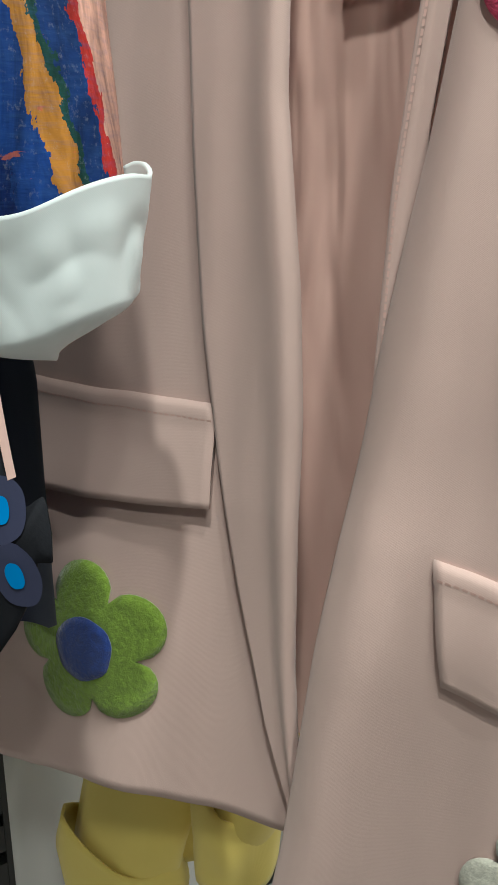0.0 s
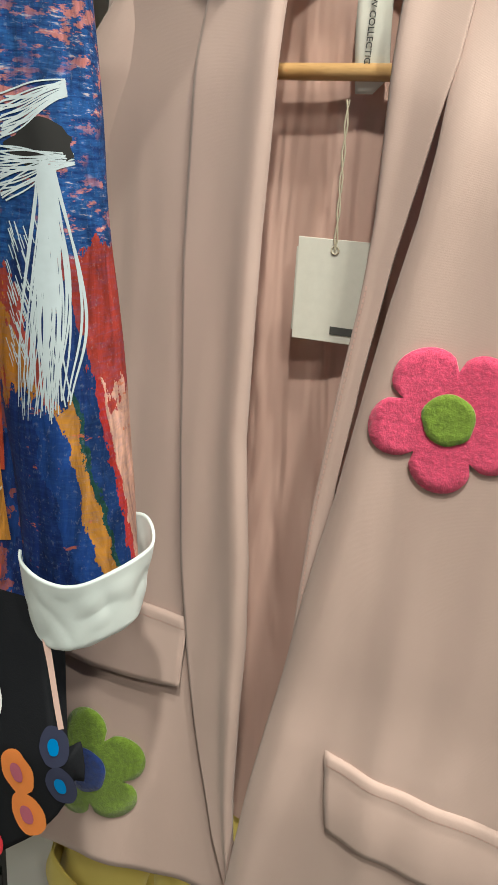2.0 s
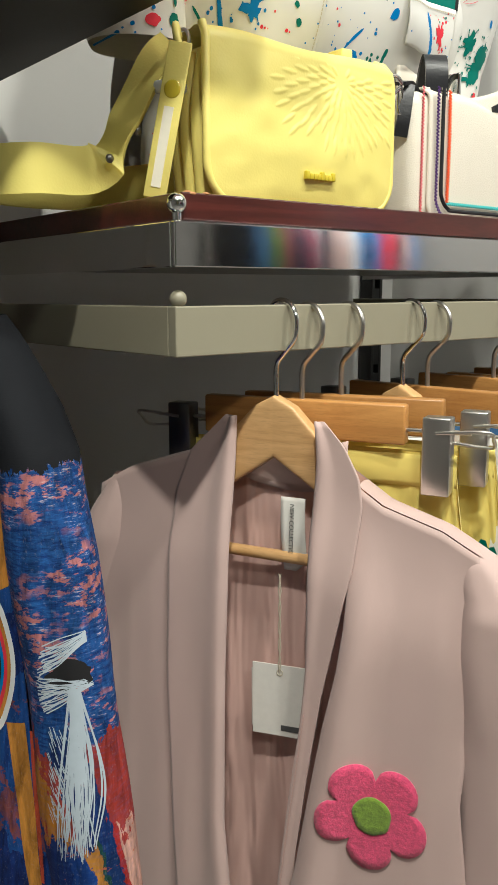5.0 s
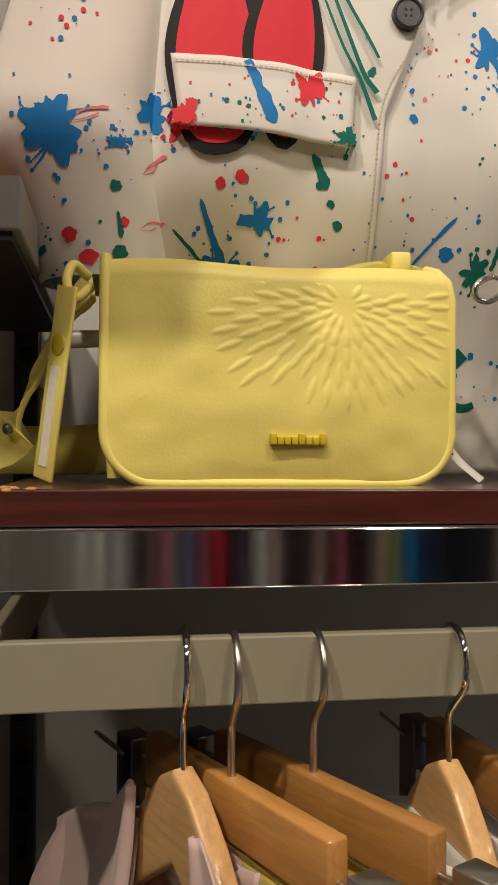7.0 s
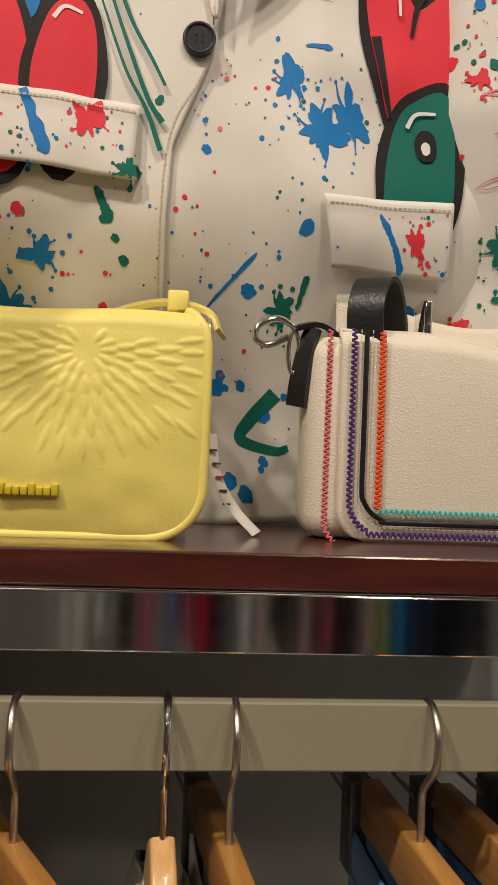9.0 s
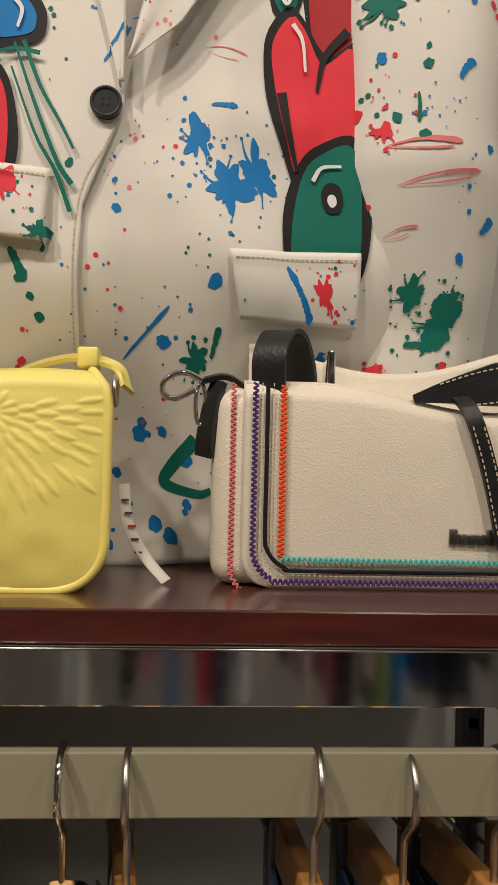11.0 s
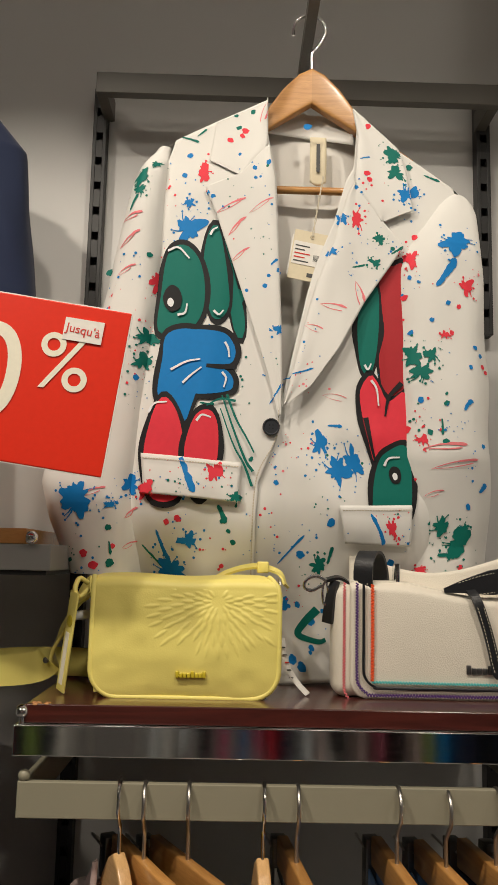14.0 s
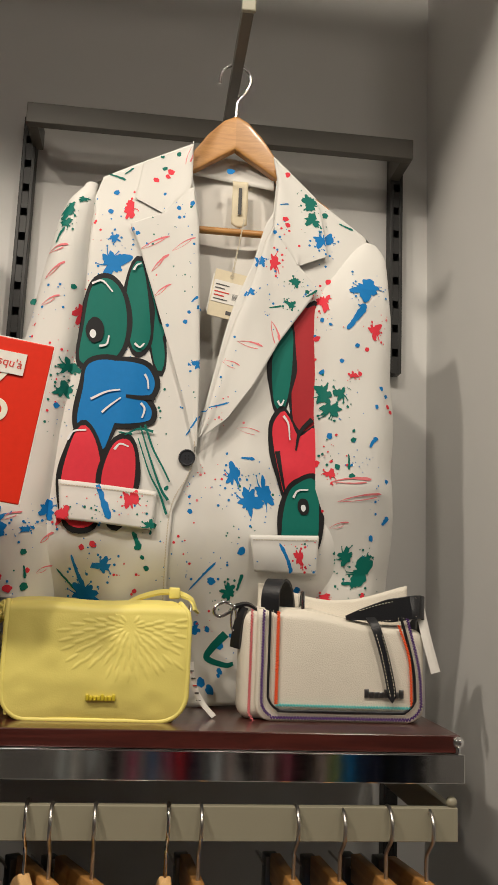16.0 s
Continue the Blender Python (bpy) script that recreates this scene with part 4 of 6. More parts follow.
def skirt(m, mat, label, seed, length=0.45, half=0.145, group="skirts on the rail"):
    """A waistband held by clips and a loosely pleated skirt."""
    e = empty("hanging_skirt", m, label, "skirt", group)

    def fn(u, v):
        a = 2 * math.pi * u
        k = 1 + 0.10 * v * math.sin(9 * a + seed) + 0.05 * noise.noise((math.cos(a) * 3, math.sin(a) * 3, v * 3 + seed))
        return (half * (1 + 0.12 * v) * math.cos(a), (0.008 + 0.012 * min(1, 3 * v)) * k * math.sin(a) + 0.004 * noise.noise((u * 20, v * 5, seed)) * v, -0.052 - length * v)
    part("cloth", grid(fn, 90, 36, loop=True), mat, e)
    part("waistband", grid(lambda u, v: (half * 1.01 * math.cos(6.2832 * u), 0.0105 * math.sin(6.2832 * u), -0.050 - 0.034 * v), 60, 3, loop=True), mat, e, thick=0.003)
    return e


shoulder_hanger(pose(0.301, 0.012, 1.229, 0, 0, -86), "pale beech hanger with a printed white top", BEECH, CHROME)
top_print = folded_top(pose(0.301, 0.012, 1.222, 0, 0, -86), WHITE_CLOTH, "white top printed with blue, red and black marks", 21)
rng = random.Random(5)
for k, mt in enumerate((PRINT_BLUE, PRINT_RED, PRINT_BLACK, PRINT_GREEN)):
    for q in range(7):
        bm = bmesh.new()
        blot(bm, lambda x, z: -0.031, rng.uniform(-0.15, 0.15), rng.uniform(-0.45, -0.13), rng.uniform(0.008, 0.02), 0.6, 0.0, seed=k * 9 + q, n=16)
        part("printed_mark", bm, mt, top_print, smooth=False)
clip_hanger(pose(0.343, 0.012, 1.226, 0, 0, -84), "wooden clip hanger with steel clips", HANGER_WOOD)
skirt(pose(0.343, 0.012, 1.226, 0, 0, -84), WHITE_CLOTH, "white printed skirt on a clip hanger", 23)
for k, hx in enumerate(HOOK_X[4:]):
    m = pose(hx, 0.012, 1.227 - 0.003 * (k % 2), 0, 0, -86 + 2 * k)
    clip_hanger(m, "wooden clip hanger with steel clips", HANGER_WOOD)
    skirt(m, DENIM if k < 2 else NAVY, "blue denim skirt on a clip hanger" if k < 2 else "dark navy skirt on a clip hanger", 31 + k)


# painted jacket of the next bay
e = empty("painted_jacket", pose(-0.164, 0.276, 1.36, 0, 0, TURN), "jacket printed with painted blue, orange and black patches, white cuffs", "jacket")
pj = Cloth(8, table([(0, -0.2), (-0.9, -0.22)]), table([(0, 0.16), (-0.09, 0.165), (-0.4, 0.205), (-0.54, 0.243), (-0.59, 0.262), (-0.68, 0.289), (-0.72, 0.306), (-0.745, 0.314), (-0.95, 0.316)]),
           table([(0, 0.015), (-0.2, 0.030), (-0.5, 0.048), (-0.62, 0.060), (-0.75, 0.098), (-0.9, 0.105)]), lambda x: -0.03 - 0.35 * max(0, abs(x) - 0.05), lambda x: float(np.interp(x, [0.0, 0.18, 0.236, 0.282, 0.300, 0.308], [-0.93, -0.89, -0.852, -0.808, -0.782, -0.755])), 0.005, 16)
pj.body = lambda x, z: -pj.depth(z) * (1 - 0.22 * (abs(x) / max(0.05, pj.right(z) if x > 0 else -pj.left(z))) ** 4) + pj.crease(x, z)


def painted_front(u, v):
    x = pj.right(pj.top(0.16) * (1 - v) + pj.hem(0.32) * v) * u
    z = pj.top(x) * (1 - v) + pj.hem(x) * v
    return (x, pj.body(x, z), z)


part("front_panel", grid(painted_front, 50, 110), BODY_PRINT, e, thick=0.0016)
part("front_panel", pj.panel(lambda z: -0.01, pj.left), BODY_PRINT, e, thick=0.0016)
part("back_panel", back_panel(pj, 0.05, shrink=0.62), NAVY, e)
jc = table([(-0.05, 0.148), (-0.08, 0.159), (-0.10, 0.170), (-0.13, 0.186), (-0.17, 0.204), (-0.26, 0.222), (-0.36, 0.239), (-0.45, 0.249), (-0.57, 0.265), (-0.66, 0.274)])
jy = table([(-0.06, 0.0), (-0.2, -0.015), (-0.4, -0.024), (-0.66, -0.028)])
jx = table([(-0.05, 0.010), (-0.065, 0.016), (-0.08, 0.020), (-0.10, 0.024), (-0.13, 0.029), (-0.17, 0.033), (-0.26, 0.037), (-0.36, 0.038), (-0.45, 0.040), (-0.57, 0.042), (-0.66, 0.042)])
jr = table([(-0.05, 0.016), (-0.08, 0.032), (-0.13, 0.040), (-0.4, 0.040), (-0.66, 0.036)])
part("sleeve", pj.sleeve(-0.05, -0.64, jc, jy, jx, jr, 11), SLEEVE_PRINT, e)


def cuff_roll(u, v):
    """A loosely turned-up cuff: flared mouth above, drawn in below, with flat creased facets."""
    a = 2 * math.pi * u
    ca, sa = math.cos(a), math.sin(a)
    t = max(0.0, (v - 0.62) / 0.38)
    crease = noise.noise((ca * 1.3 + 3 + 1.6 * v, sa * 1.3, v * 1.5))
    facet = 0.10 * abs(crease) - 0.05 + 0.06 * abs(noise.noise((ca * 2.2 - 1.5 * v, sa * 2.2 + 2, v * 2.4)))
    k = 1.17 - 0.26 * v + 0.9 * facet * step01(v * 4)
    k *= max(0.02, 1 - t ** 2.2)
    lip = 0.006 * noise.noise((ca * 1.2, sa * 1.2, 4))
    z = -0.607 + (0.004 * ca + 0.008 * sa + lip) * (1 - v) - 0.054 * min(v, 0.62) / 0.62 - 0.012 * t + 0.008 * sa * v + 0.012 * ca * v * (1 - t)
    return (0.275 + 0.0405 * k * ca, -0.028 + 0.037 * k * sa, z)


part("rolled_cuff", grid(cuff_roll, 110, 44, loop=True), CUFF_CLOTH, e, "crumpled white rolled cuff", thick=0.002)

def on_sleeve(x, z):
    return min(x, jc(z) + jx(z) * 0.985)


bm = bmesh.new()
blot(bm, lambda x, z: pj.front(on_sleeve(x, z), z), 0.262, -0.347, 0.016, 0.3, 0.0004, (1, 0.7), 0.2, n=30, rings=5)
part("dark_patch_print", bm, PRINT_BLACK, e)
bm = bmesh.new()
rng = random.Random(8)


for k in range(46):
    q = k / 45
    x0, z0 = 0.236 + 0.006 * rng.random() + 0.004 * abs(2 * q - 1), -0.322 - 0.058 * q
    zk = -0.312 - 0.020 * q if q < 0.45 else -0.352 - 0.008 * rng.random()
    pts = [(x0, z0), (x0 + 0.014, z0 * 0.6 + zk * 0.4 + rng.uniform(-0.003, 0.003)), (0.279 - 0.006 * rng.random(), zk)]
    ribbon(bm, pj.front, [(on_sleeve(x, z), z) for x, z in pts], 0.0010, 0.0007, 0.0006)
for k in range(60):
    x0, z0 = 0.262 + rng.random() * 0.008, -0.356 - rng.random() * 0.012
    dx = rng.uniform(-0.012, 0.014)
    bow = rng.uniform(-0.004, 0.007)
    pts = [(x0, z0), (x0 + dx * 0.4 + bow, z0 - 0.05), (x0 + dx * 0.8 + bow, z0 - 0.095), (x0 + dx + 0.002, z0 - 0.125 - rng.random() * 0.022)]
    ribbon(bm, pj.front, [(on_sleeve(x, z), z) for x, z in pts], 0.0009, 0.0006, 0.0006)
for k in range(90):
    x0, z0 = 0.246 + rng.random() * 0.018, -0.385 - rng.random() * 0.085
    ribbon(bm, pj.front, [(x0, z0), (x0 + 0.0018, z0 - 0.0045), (x0 + 0.003, z0 - 0.008)], 0.0006, 0.0005, 0.0005, 2)
tagged(part("fringe_print", bm, PRINT_THREAD, e, "white printed frayed threads", False), kind="stuff")
cols = {PRINT_SLATE: [(0.291, -0.735, 0.0130), (0.299, -0.762, 0.0130)], PRINT_ORANGE: [(0.264, -0.763, 0.0165), (0.273, -0.795, 0.0165), (0.214, -0.772, 0.017), (0.226, -0.812, 0.017)], PRINT_RED: [(0.240, -0.832, 0.012), (0.190, -0.80, 0.016)]}
for mt, rows in cols.items():
    for x, z, r in rows:
        bm = bmesh.new()
        blot(bm, pj.body, x, z, r, 0.06, 0.0018, (0.85, 1.1), 0.3, seed=x * 50)
        d = part("dot_print", bm, mt, e)
        bm = bmesh.new()
        blot(bm, pj.body, x, z, r * 0.42, 0.05, 0.0026, (0.8, 1.1), 0.3, seed=2)
        part("dot_core", bm, PRINT_BLUE if mt is PRINT_SLATE else PRINT_MAUVE, d)
# first a white painted scroll, then the jacket's narrow grey-pink inside edge
for pts, w in (([(0.15, -0.683), (0.20, -0.686), (0.235, -0.722), (0.21, -0.757), (0.16, -0.745)], 0.022), ([(0.252, -0.630), (0.270, -0.67), (0.294, -0.722)], 0.006)):
    bm = bmesh.new()
    ribbon(bm, pj.body, pts, w, w * 0.7, 0.002, 10)
    part("pale_curve", bm, PRINT_WHITE if w > 0.01 else THREAD_PINK, e, "pale curved strip", False)
for name, mat, x, z, rx, rz, square in (("red_block_print", PRINT_CORAL, 0.140, -0.107, 0.030, 0.026, 1), ("ochre_block_print", PRINT_OCHRE, 0.148, -0.214, 0.037, 0.078, 1), ("ochre_block_print", PRINT_OCHRE, 0.193, -0.640, 0.016, 0.045, 1), ("coral_block_print", PRINT_CORAL, 0.214, -0.664, 0.014, 0.038, 0)):
    bm = bmesh.new()
    blot(bm, pj.body, x, z, 1.0, 0, 0.0012, (rx, rz), 0, x * 40, 60, 8, (lambda a: (math.cos(a) ** 8 + math.sin(a) ** 8) ** -0.125 + 0.05 * noise.noise((math.cos(a) * 4, math.sin(a) * 4, x * 50))) if square else (lambda a: 0.9 + 0.35 * noise.noise((math.cos(a) * 2.5, math.sin(a) * 2.5, 7))))
    part(name, bm, mat, e)
for k, (mat, grow) in enumerate(((PRINT_WHITE, 1.0), (PRINT_OCHRE, 0.90), (PRINT_RED, 0.83), (PRINT_BLUE, 0.76), (PRINT_BLACK, 0.70))):
    bm = bmesh.new()
    blot(bm, pj.body, 0.140, -0.362, 1.0, 0, 0.0020 + 0.0004 * k, (0.047 * grow, 0.076 * grow), 0.05, 3, 56, 8, lambda a: 1 + 0.06 * noise.noise((math.cos(a) * 2, math.sin(a) * 2, 1)))
    part("ring_print", bm, mat, e)
part("pale_curve", ribbon(bmesh.new(), pj.body, [(0.150, -0.320), (0.158, -0.35), (0.150, -0.385)], 0.004, 0.002, 0.0042), PRINT_WHITE, e, "white painted curve", False)
for pts, w0, w1, mat in (([(0.186, -0.415), (0.196, -0.48), (0.206, -0.55), (0.222, -0.61)], 0.020, 0.014, PRINT_OCHRE), ([(0.204, -0.42), (0.209, -0.49), (0.218, -0.56)], 0.006, 0.004, PRINT_CORAL), ([(0.130, -0.655), (0.165, -0.64), (0.190, -0.612), (0.214, -0.562)], 0.004, 0.004, PRINT_OCHRE)):
    part("band_print", ribbon(bmesh.new(), pj.body, pts, w0, w1, 0.0016, 10), mat, e, smooth=False)
bm = bmesh.new()
stitches(bm, pj.body, [(0.135, -0.668), (0.168, -0.651), (0.195, -0.622), (0.219, -0.572)], 0.005, 0.0035, 0.003)
part("stitching", bm, THREAD_CREAM, e, smooth=False)
shoulder_hanger(pose(-0.164, 0.276, 1.36, 0, 0, TURN), "varnished wooden hanger of the painted jacket", HANGER_WOOD, STEEL, 0.16)

# dark coat above the next shelf
e = empty("navy_coat", pose(-0.36, 0.26, 2.42), "dark navy coat hanging on the wall", "coat")
nc = Cloth(14, table([(0, -0.2), (-0.7, -0.22)]), table([(0, 0.2), (-0.7, 0.22)]), table([(0, 0.02), (-0.2, 0.05), (-0.7, 0.06)]), lambda x: -0.04 - 0.4 * max(0, abs(x) - 0.05), lambda x: -0.72, 0.008, 18)
part("front_panel", nc.panel(nc.left, nc.right), NAVY, e, thick=0.002)
part("back_panel", back_panel(nc, 0.05, shrink=1.0), NAVY, e)
for s in (-1, 1):
    part("sleeve", nc.sleeve(-0.10, -0.42, sl([(-0.1, s * 0.19), (-0.16, s * 0.205), (-0.42, s * 0.232)]), sl([(0, -0.0)]), sl([(-0.1, 0.012), (-0.16, 0.045), (-0.42, 0.05)]), sl([(-0.1, 0.012), (-0.16, 0.045), (-0.42, 0.05)]), 4 + s), NAVY, e)
tagged(link("wall_peg", tube([(-0.36, 0.47, 2.486), (-0.36, 0.24, 2.486)], 0.006), STEEL), "short round steel wall peg", "peg")
shoulder_hanger(pose(-0.36, 0.26, 2.42), "varnished wooden hanger of the dark coat", HANGER_WOOD, STEEL, 0.08, group="wall hangers")

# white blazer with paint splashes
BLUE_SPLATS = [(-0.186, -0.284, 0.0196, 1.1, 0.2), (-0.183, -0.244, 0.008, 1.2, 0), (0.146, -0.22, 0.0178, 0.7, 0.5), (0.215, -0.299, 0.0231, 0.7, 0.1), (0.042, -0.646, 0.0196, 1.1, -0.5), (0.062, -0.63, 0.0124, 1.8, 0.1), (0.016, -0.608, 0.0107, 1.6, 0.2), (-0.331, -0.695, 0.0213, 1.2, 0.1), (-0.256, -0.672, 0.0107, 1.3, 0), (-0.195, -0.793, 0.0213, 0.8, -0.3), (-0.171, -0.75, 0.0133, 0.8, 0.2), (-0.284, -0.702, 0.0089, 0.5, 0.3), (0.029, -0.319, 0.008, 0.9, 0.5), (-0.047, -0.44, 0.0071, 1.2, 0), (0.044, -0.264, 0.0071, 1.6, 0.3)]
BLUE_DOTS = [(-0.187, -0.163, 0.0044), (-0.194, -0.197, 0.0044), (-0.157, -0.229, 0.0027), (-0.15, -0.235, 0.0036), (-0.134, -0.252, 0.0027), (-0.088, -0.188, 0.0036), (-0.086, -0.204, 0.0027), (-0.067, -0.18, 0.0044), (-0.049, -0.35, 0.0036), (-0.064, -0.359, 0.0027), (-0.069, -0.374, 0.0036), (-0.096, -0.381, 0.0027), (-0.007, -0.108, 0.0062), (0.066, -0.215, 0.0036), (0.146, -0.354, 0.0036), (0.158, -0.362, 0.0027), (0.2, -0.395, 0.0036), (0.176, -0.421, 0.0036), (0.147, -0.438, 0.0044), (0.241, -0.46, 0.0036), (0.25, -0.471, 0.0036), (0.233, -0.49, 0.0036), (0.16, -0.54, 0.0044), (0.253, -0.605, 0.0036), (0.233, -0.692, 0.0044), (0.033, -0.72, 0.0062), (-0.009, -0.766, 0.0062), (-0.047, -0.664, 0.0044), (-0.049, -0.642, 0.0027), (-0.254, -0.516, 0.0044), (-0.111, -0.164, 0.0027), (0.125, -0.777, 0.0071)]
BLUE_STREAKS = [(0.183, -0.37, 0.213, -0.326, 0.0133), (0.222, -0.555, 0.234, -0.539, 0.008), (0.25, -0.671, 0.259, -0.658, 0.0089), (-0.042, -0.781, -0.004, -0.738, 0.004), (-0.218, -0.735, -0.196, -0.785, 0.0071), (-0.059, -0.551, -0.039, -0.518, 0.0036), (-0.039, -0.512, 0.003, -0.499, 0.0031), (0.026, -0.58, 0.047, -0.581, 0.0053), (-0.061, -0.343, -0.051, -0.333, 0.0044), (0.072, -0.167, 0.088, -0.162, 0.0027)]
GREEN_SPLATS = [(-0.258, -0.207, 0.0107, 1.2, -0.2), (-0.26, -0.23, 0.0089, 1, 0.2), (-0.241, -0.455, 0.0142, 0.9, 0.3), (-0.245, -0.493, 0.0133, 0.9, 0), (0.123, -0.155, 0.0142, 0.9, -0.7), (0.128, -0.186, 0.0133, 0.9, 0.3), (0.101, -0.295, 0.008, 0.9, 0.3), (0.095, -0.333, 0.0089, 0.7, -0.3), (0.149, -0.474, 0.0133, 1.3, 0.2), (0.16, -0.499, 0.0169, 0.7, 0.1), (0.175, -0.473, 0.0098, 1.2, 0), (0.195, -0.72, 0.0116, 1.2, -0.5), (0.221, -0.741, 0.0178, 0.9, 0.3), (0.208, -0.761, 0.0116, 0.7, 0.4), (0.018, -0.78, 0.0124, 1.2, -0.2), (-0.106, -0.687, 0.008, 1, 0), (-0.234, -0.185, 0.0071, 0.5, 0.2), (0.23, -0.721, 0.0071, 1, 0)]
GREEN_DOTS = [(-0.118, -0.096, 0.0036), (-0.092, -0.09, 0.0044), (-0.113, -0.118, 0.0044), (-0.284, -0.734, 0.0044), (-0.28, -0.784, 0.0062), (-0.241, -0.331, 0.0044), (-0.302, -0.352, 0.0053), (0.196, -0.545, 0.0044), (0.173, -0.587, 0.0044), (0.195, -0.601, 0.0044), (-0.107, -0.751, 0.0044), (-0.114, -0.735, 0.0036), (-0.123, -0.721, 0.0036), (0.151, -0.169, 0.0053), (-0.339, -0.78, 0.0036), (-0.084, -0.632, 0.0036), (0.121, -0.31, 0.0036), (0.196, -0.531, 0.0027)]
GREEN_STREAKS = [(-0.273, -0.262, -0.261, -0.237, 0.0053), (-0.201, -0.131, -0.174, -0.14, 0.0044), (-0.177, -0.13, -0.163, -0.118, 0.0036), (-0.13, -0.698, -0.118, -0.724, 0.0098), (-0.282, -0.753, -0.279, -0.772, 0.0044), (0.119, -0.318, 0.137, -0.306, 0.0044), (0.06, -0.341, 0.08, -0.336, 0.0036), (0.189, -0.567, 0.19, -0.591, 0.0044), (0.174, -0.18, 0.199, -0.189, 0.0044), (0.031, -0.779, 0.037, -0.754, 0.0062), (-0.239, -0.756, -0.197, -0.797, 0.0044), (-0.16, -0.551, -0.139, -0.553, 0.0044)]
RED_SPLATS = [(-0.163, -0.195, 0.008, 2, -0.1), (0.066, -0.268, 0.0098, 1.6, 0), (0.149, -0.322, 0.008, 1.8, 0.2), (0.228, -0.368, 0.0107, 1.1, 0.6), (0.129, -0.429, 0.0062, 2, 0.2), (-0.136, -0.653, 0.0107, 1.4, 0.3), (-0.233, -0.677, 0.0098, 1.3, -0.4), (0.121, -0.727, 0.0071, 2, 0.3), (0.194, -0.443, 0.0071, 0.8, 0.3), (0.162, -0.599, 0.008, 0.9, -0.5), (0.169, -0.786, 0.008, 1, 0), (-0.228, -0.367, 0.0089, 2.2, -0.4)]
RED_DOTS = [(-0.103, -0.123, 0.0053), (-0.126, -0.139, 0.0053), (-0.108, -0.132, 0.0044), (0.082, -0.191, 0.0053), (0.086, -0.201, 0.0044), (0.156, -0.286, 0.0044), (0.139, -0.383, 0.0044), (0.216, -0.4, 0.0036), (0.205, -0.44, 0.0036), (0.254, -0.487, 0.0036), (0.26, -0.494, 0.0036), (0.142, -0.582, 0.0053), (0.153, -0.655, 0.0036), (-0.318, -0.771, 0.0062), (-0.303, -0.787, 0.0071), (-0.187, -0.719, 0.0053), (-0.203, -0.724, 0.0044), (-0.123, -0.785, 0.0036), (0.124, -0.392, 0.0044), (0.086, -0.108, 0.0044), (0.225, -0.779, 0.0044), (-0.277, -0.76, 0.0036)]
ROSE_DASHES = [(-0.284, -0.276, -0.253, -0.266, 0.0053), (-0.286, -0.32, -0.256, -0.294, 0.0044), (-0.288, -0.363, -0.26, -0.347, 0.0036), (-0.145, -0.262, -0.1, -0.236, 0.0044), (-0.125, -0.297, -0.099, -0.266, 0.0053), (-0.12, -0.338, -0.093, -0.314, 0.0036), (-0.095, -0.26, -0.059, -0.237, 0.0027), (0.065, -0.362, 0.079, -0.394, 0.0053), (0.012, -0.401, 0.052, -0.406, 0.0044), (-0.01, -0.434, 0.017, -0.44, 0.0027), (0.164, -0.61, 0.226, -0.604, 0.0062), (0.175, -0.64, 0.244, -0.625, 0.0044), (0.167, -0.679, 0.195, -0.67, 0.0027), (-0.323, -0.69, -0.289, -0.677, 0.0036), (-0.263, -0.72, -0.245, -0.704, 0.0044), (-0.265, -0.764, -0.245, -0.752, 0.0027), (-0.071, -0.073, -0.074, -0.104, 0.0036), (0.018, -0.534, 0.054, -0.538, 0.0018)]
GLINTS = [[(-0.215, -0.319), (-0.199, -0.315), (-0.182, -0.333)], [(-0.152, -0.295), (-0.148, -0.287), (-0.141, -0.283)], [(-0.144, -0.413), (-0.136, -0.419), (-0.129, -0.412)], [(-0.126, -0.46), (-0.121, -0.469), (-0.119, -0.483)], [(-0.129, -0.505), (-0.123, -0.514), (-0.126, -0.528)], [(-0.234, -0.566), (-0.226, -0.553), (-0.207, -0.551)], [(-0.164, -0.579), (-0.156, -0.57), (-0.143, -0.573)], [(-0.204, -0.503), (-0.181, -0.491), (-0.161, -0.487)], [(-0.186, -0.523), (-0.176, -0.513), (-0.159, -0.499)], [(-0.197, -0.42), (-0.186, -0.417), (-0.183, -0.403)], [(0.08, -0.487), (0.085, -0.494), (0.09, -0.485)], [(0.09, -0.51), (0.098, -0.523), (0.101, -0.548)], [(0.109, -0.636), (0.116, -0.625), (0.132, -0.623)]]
e = empty("splashed_blazer", pose(0.362, 0.156, 2.367), "white notch-lapel blazer printed with blue, green and red paint splashes", "blazer")
wb = Cloth(17, table([(-0.05, -0.20), (-0.15, -0.232), (-0.33, -0.236), (-0.63, -0.262), (-0.96, -0.26)]), table([(-0.05, 0.2), (-0.14, 0.23), (-0.2, 0.246), (-0.25, 0.246), (-0.32, 0.19), (-0.8, 0.19), (-0.96, 0.2)]),
           table([(-0.05, 0.022), (-0.2, 0.028), (-0.6, 0.034), (-0.95, 0.036)]), lambda x: float(np.interp(x, [-0.26, -0.231, -0.07, 0, 0.062, 0.132, 0.216, 0.252, 0.27], [-0.166, -0.147, -0.066, -0.060, -0.079, -0.140, -0.197, -0.229, -0.246])), lambda x: -0.955 + 0.004 * math.sin(x * 23), 0.006, 15)
wb_base = wb.body


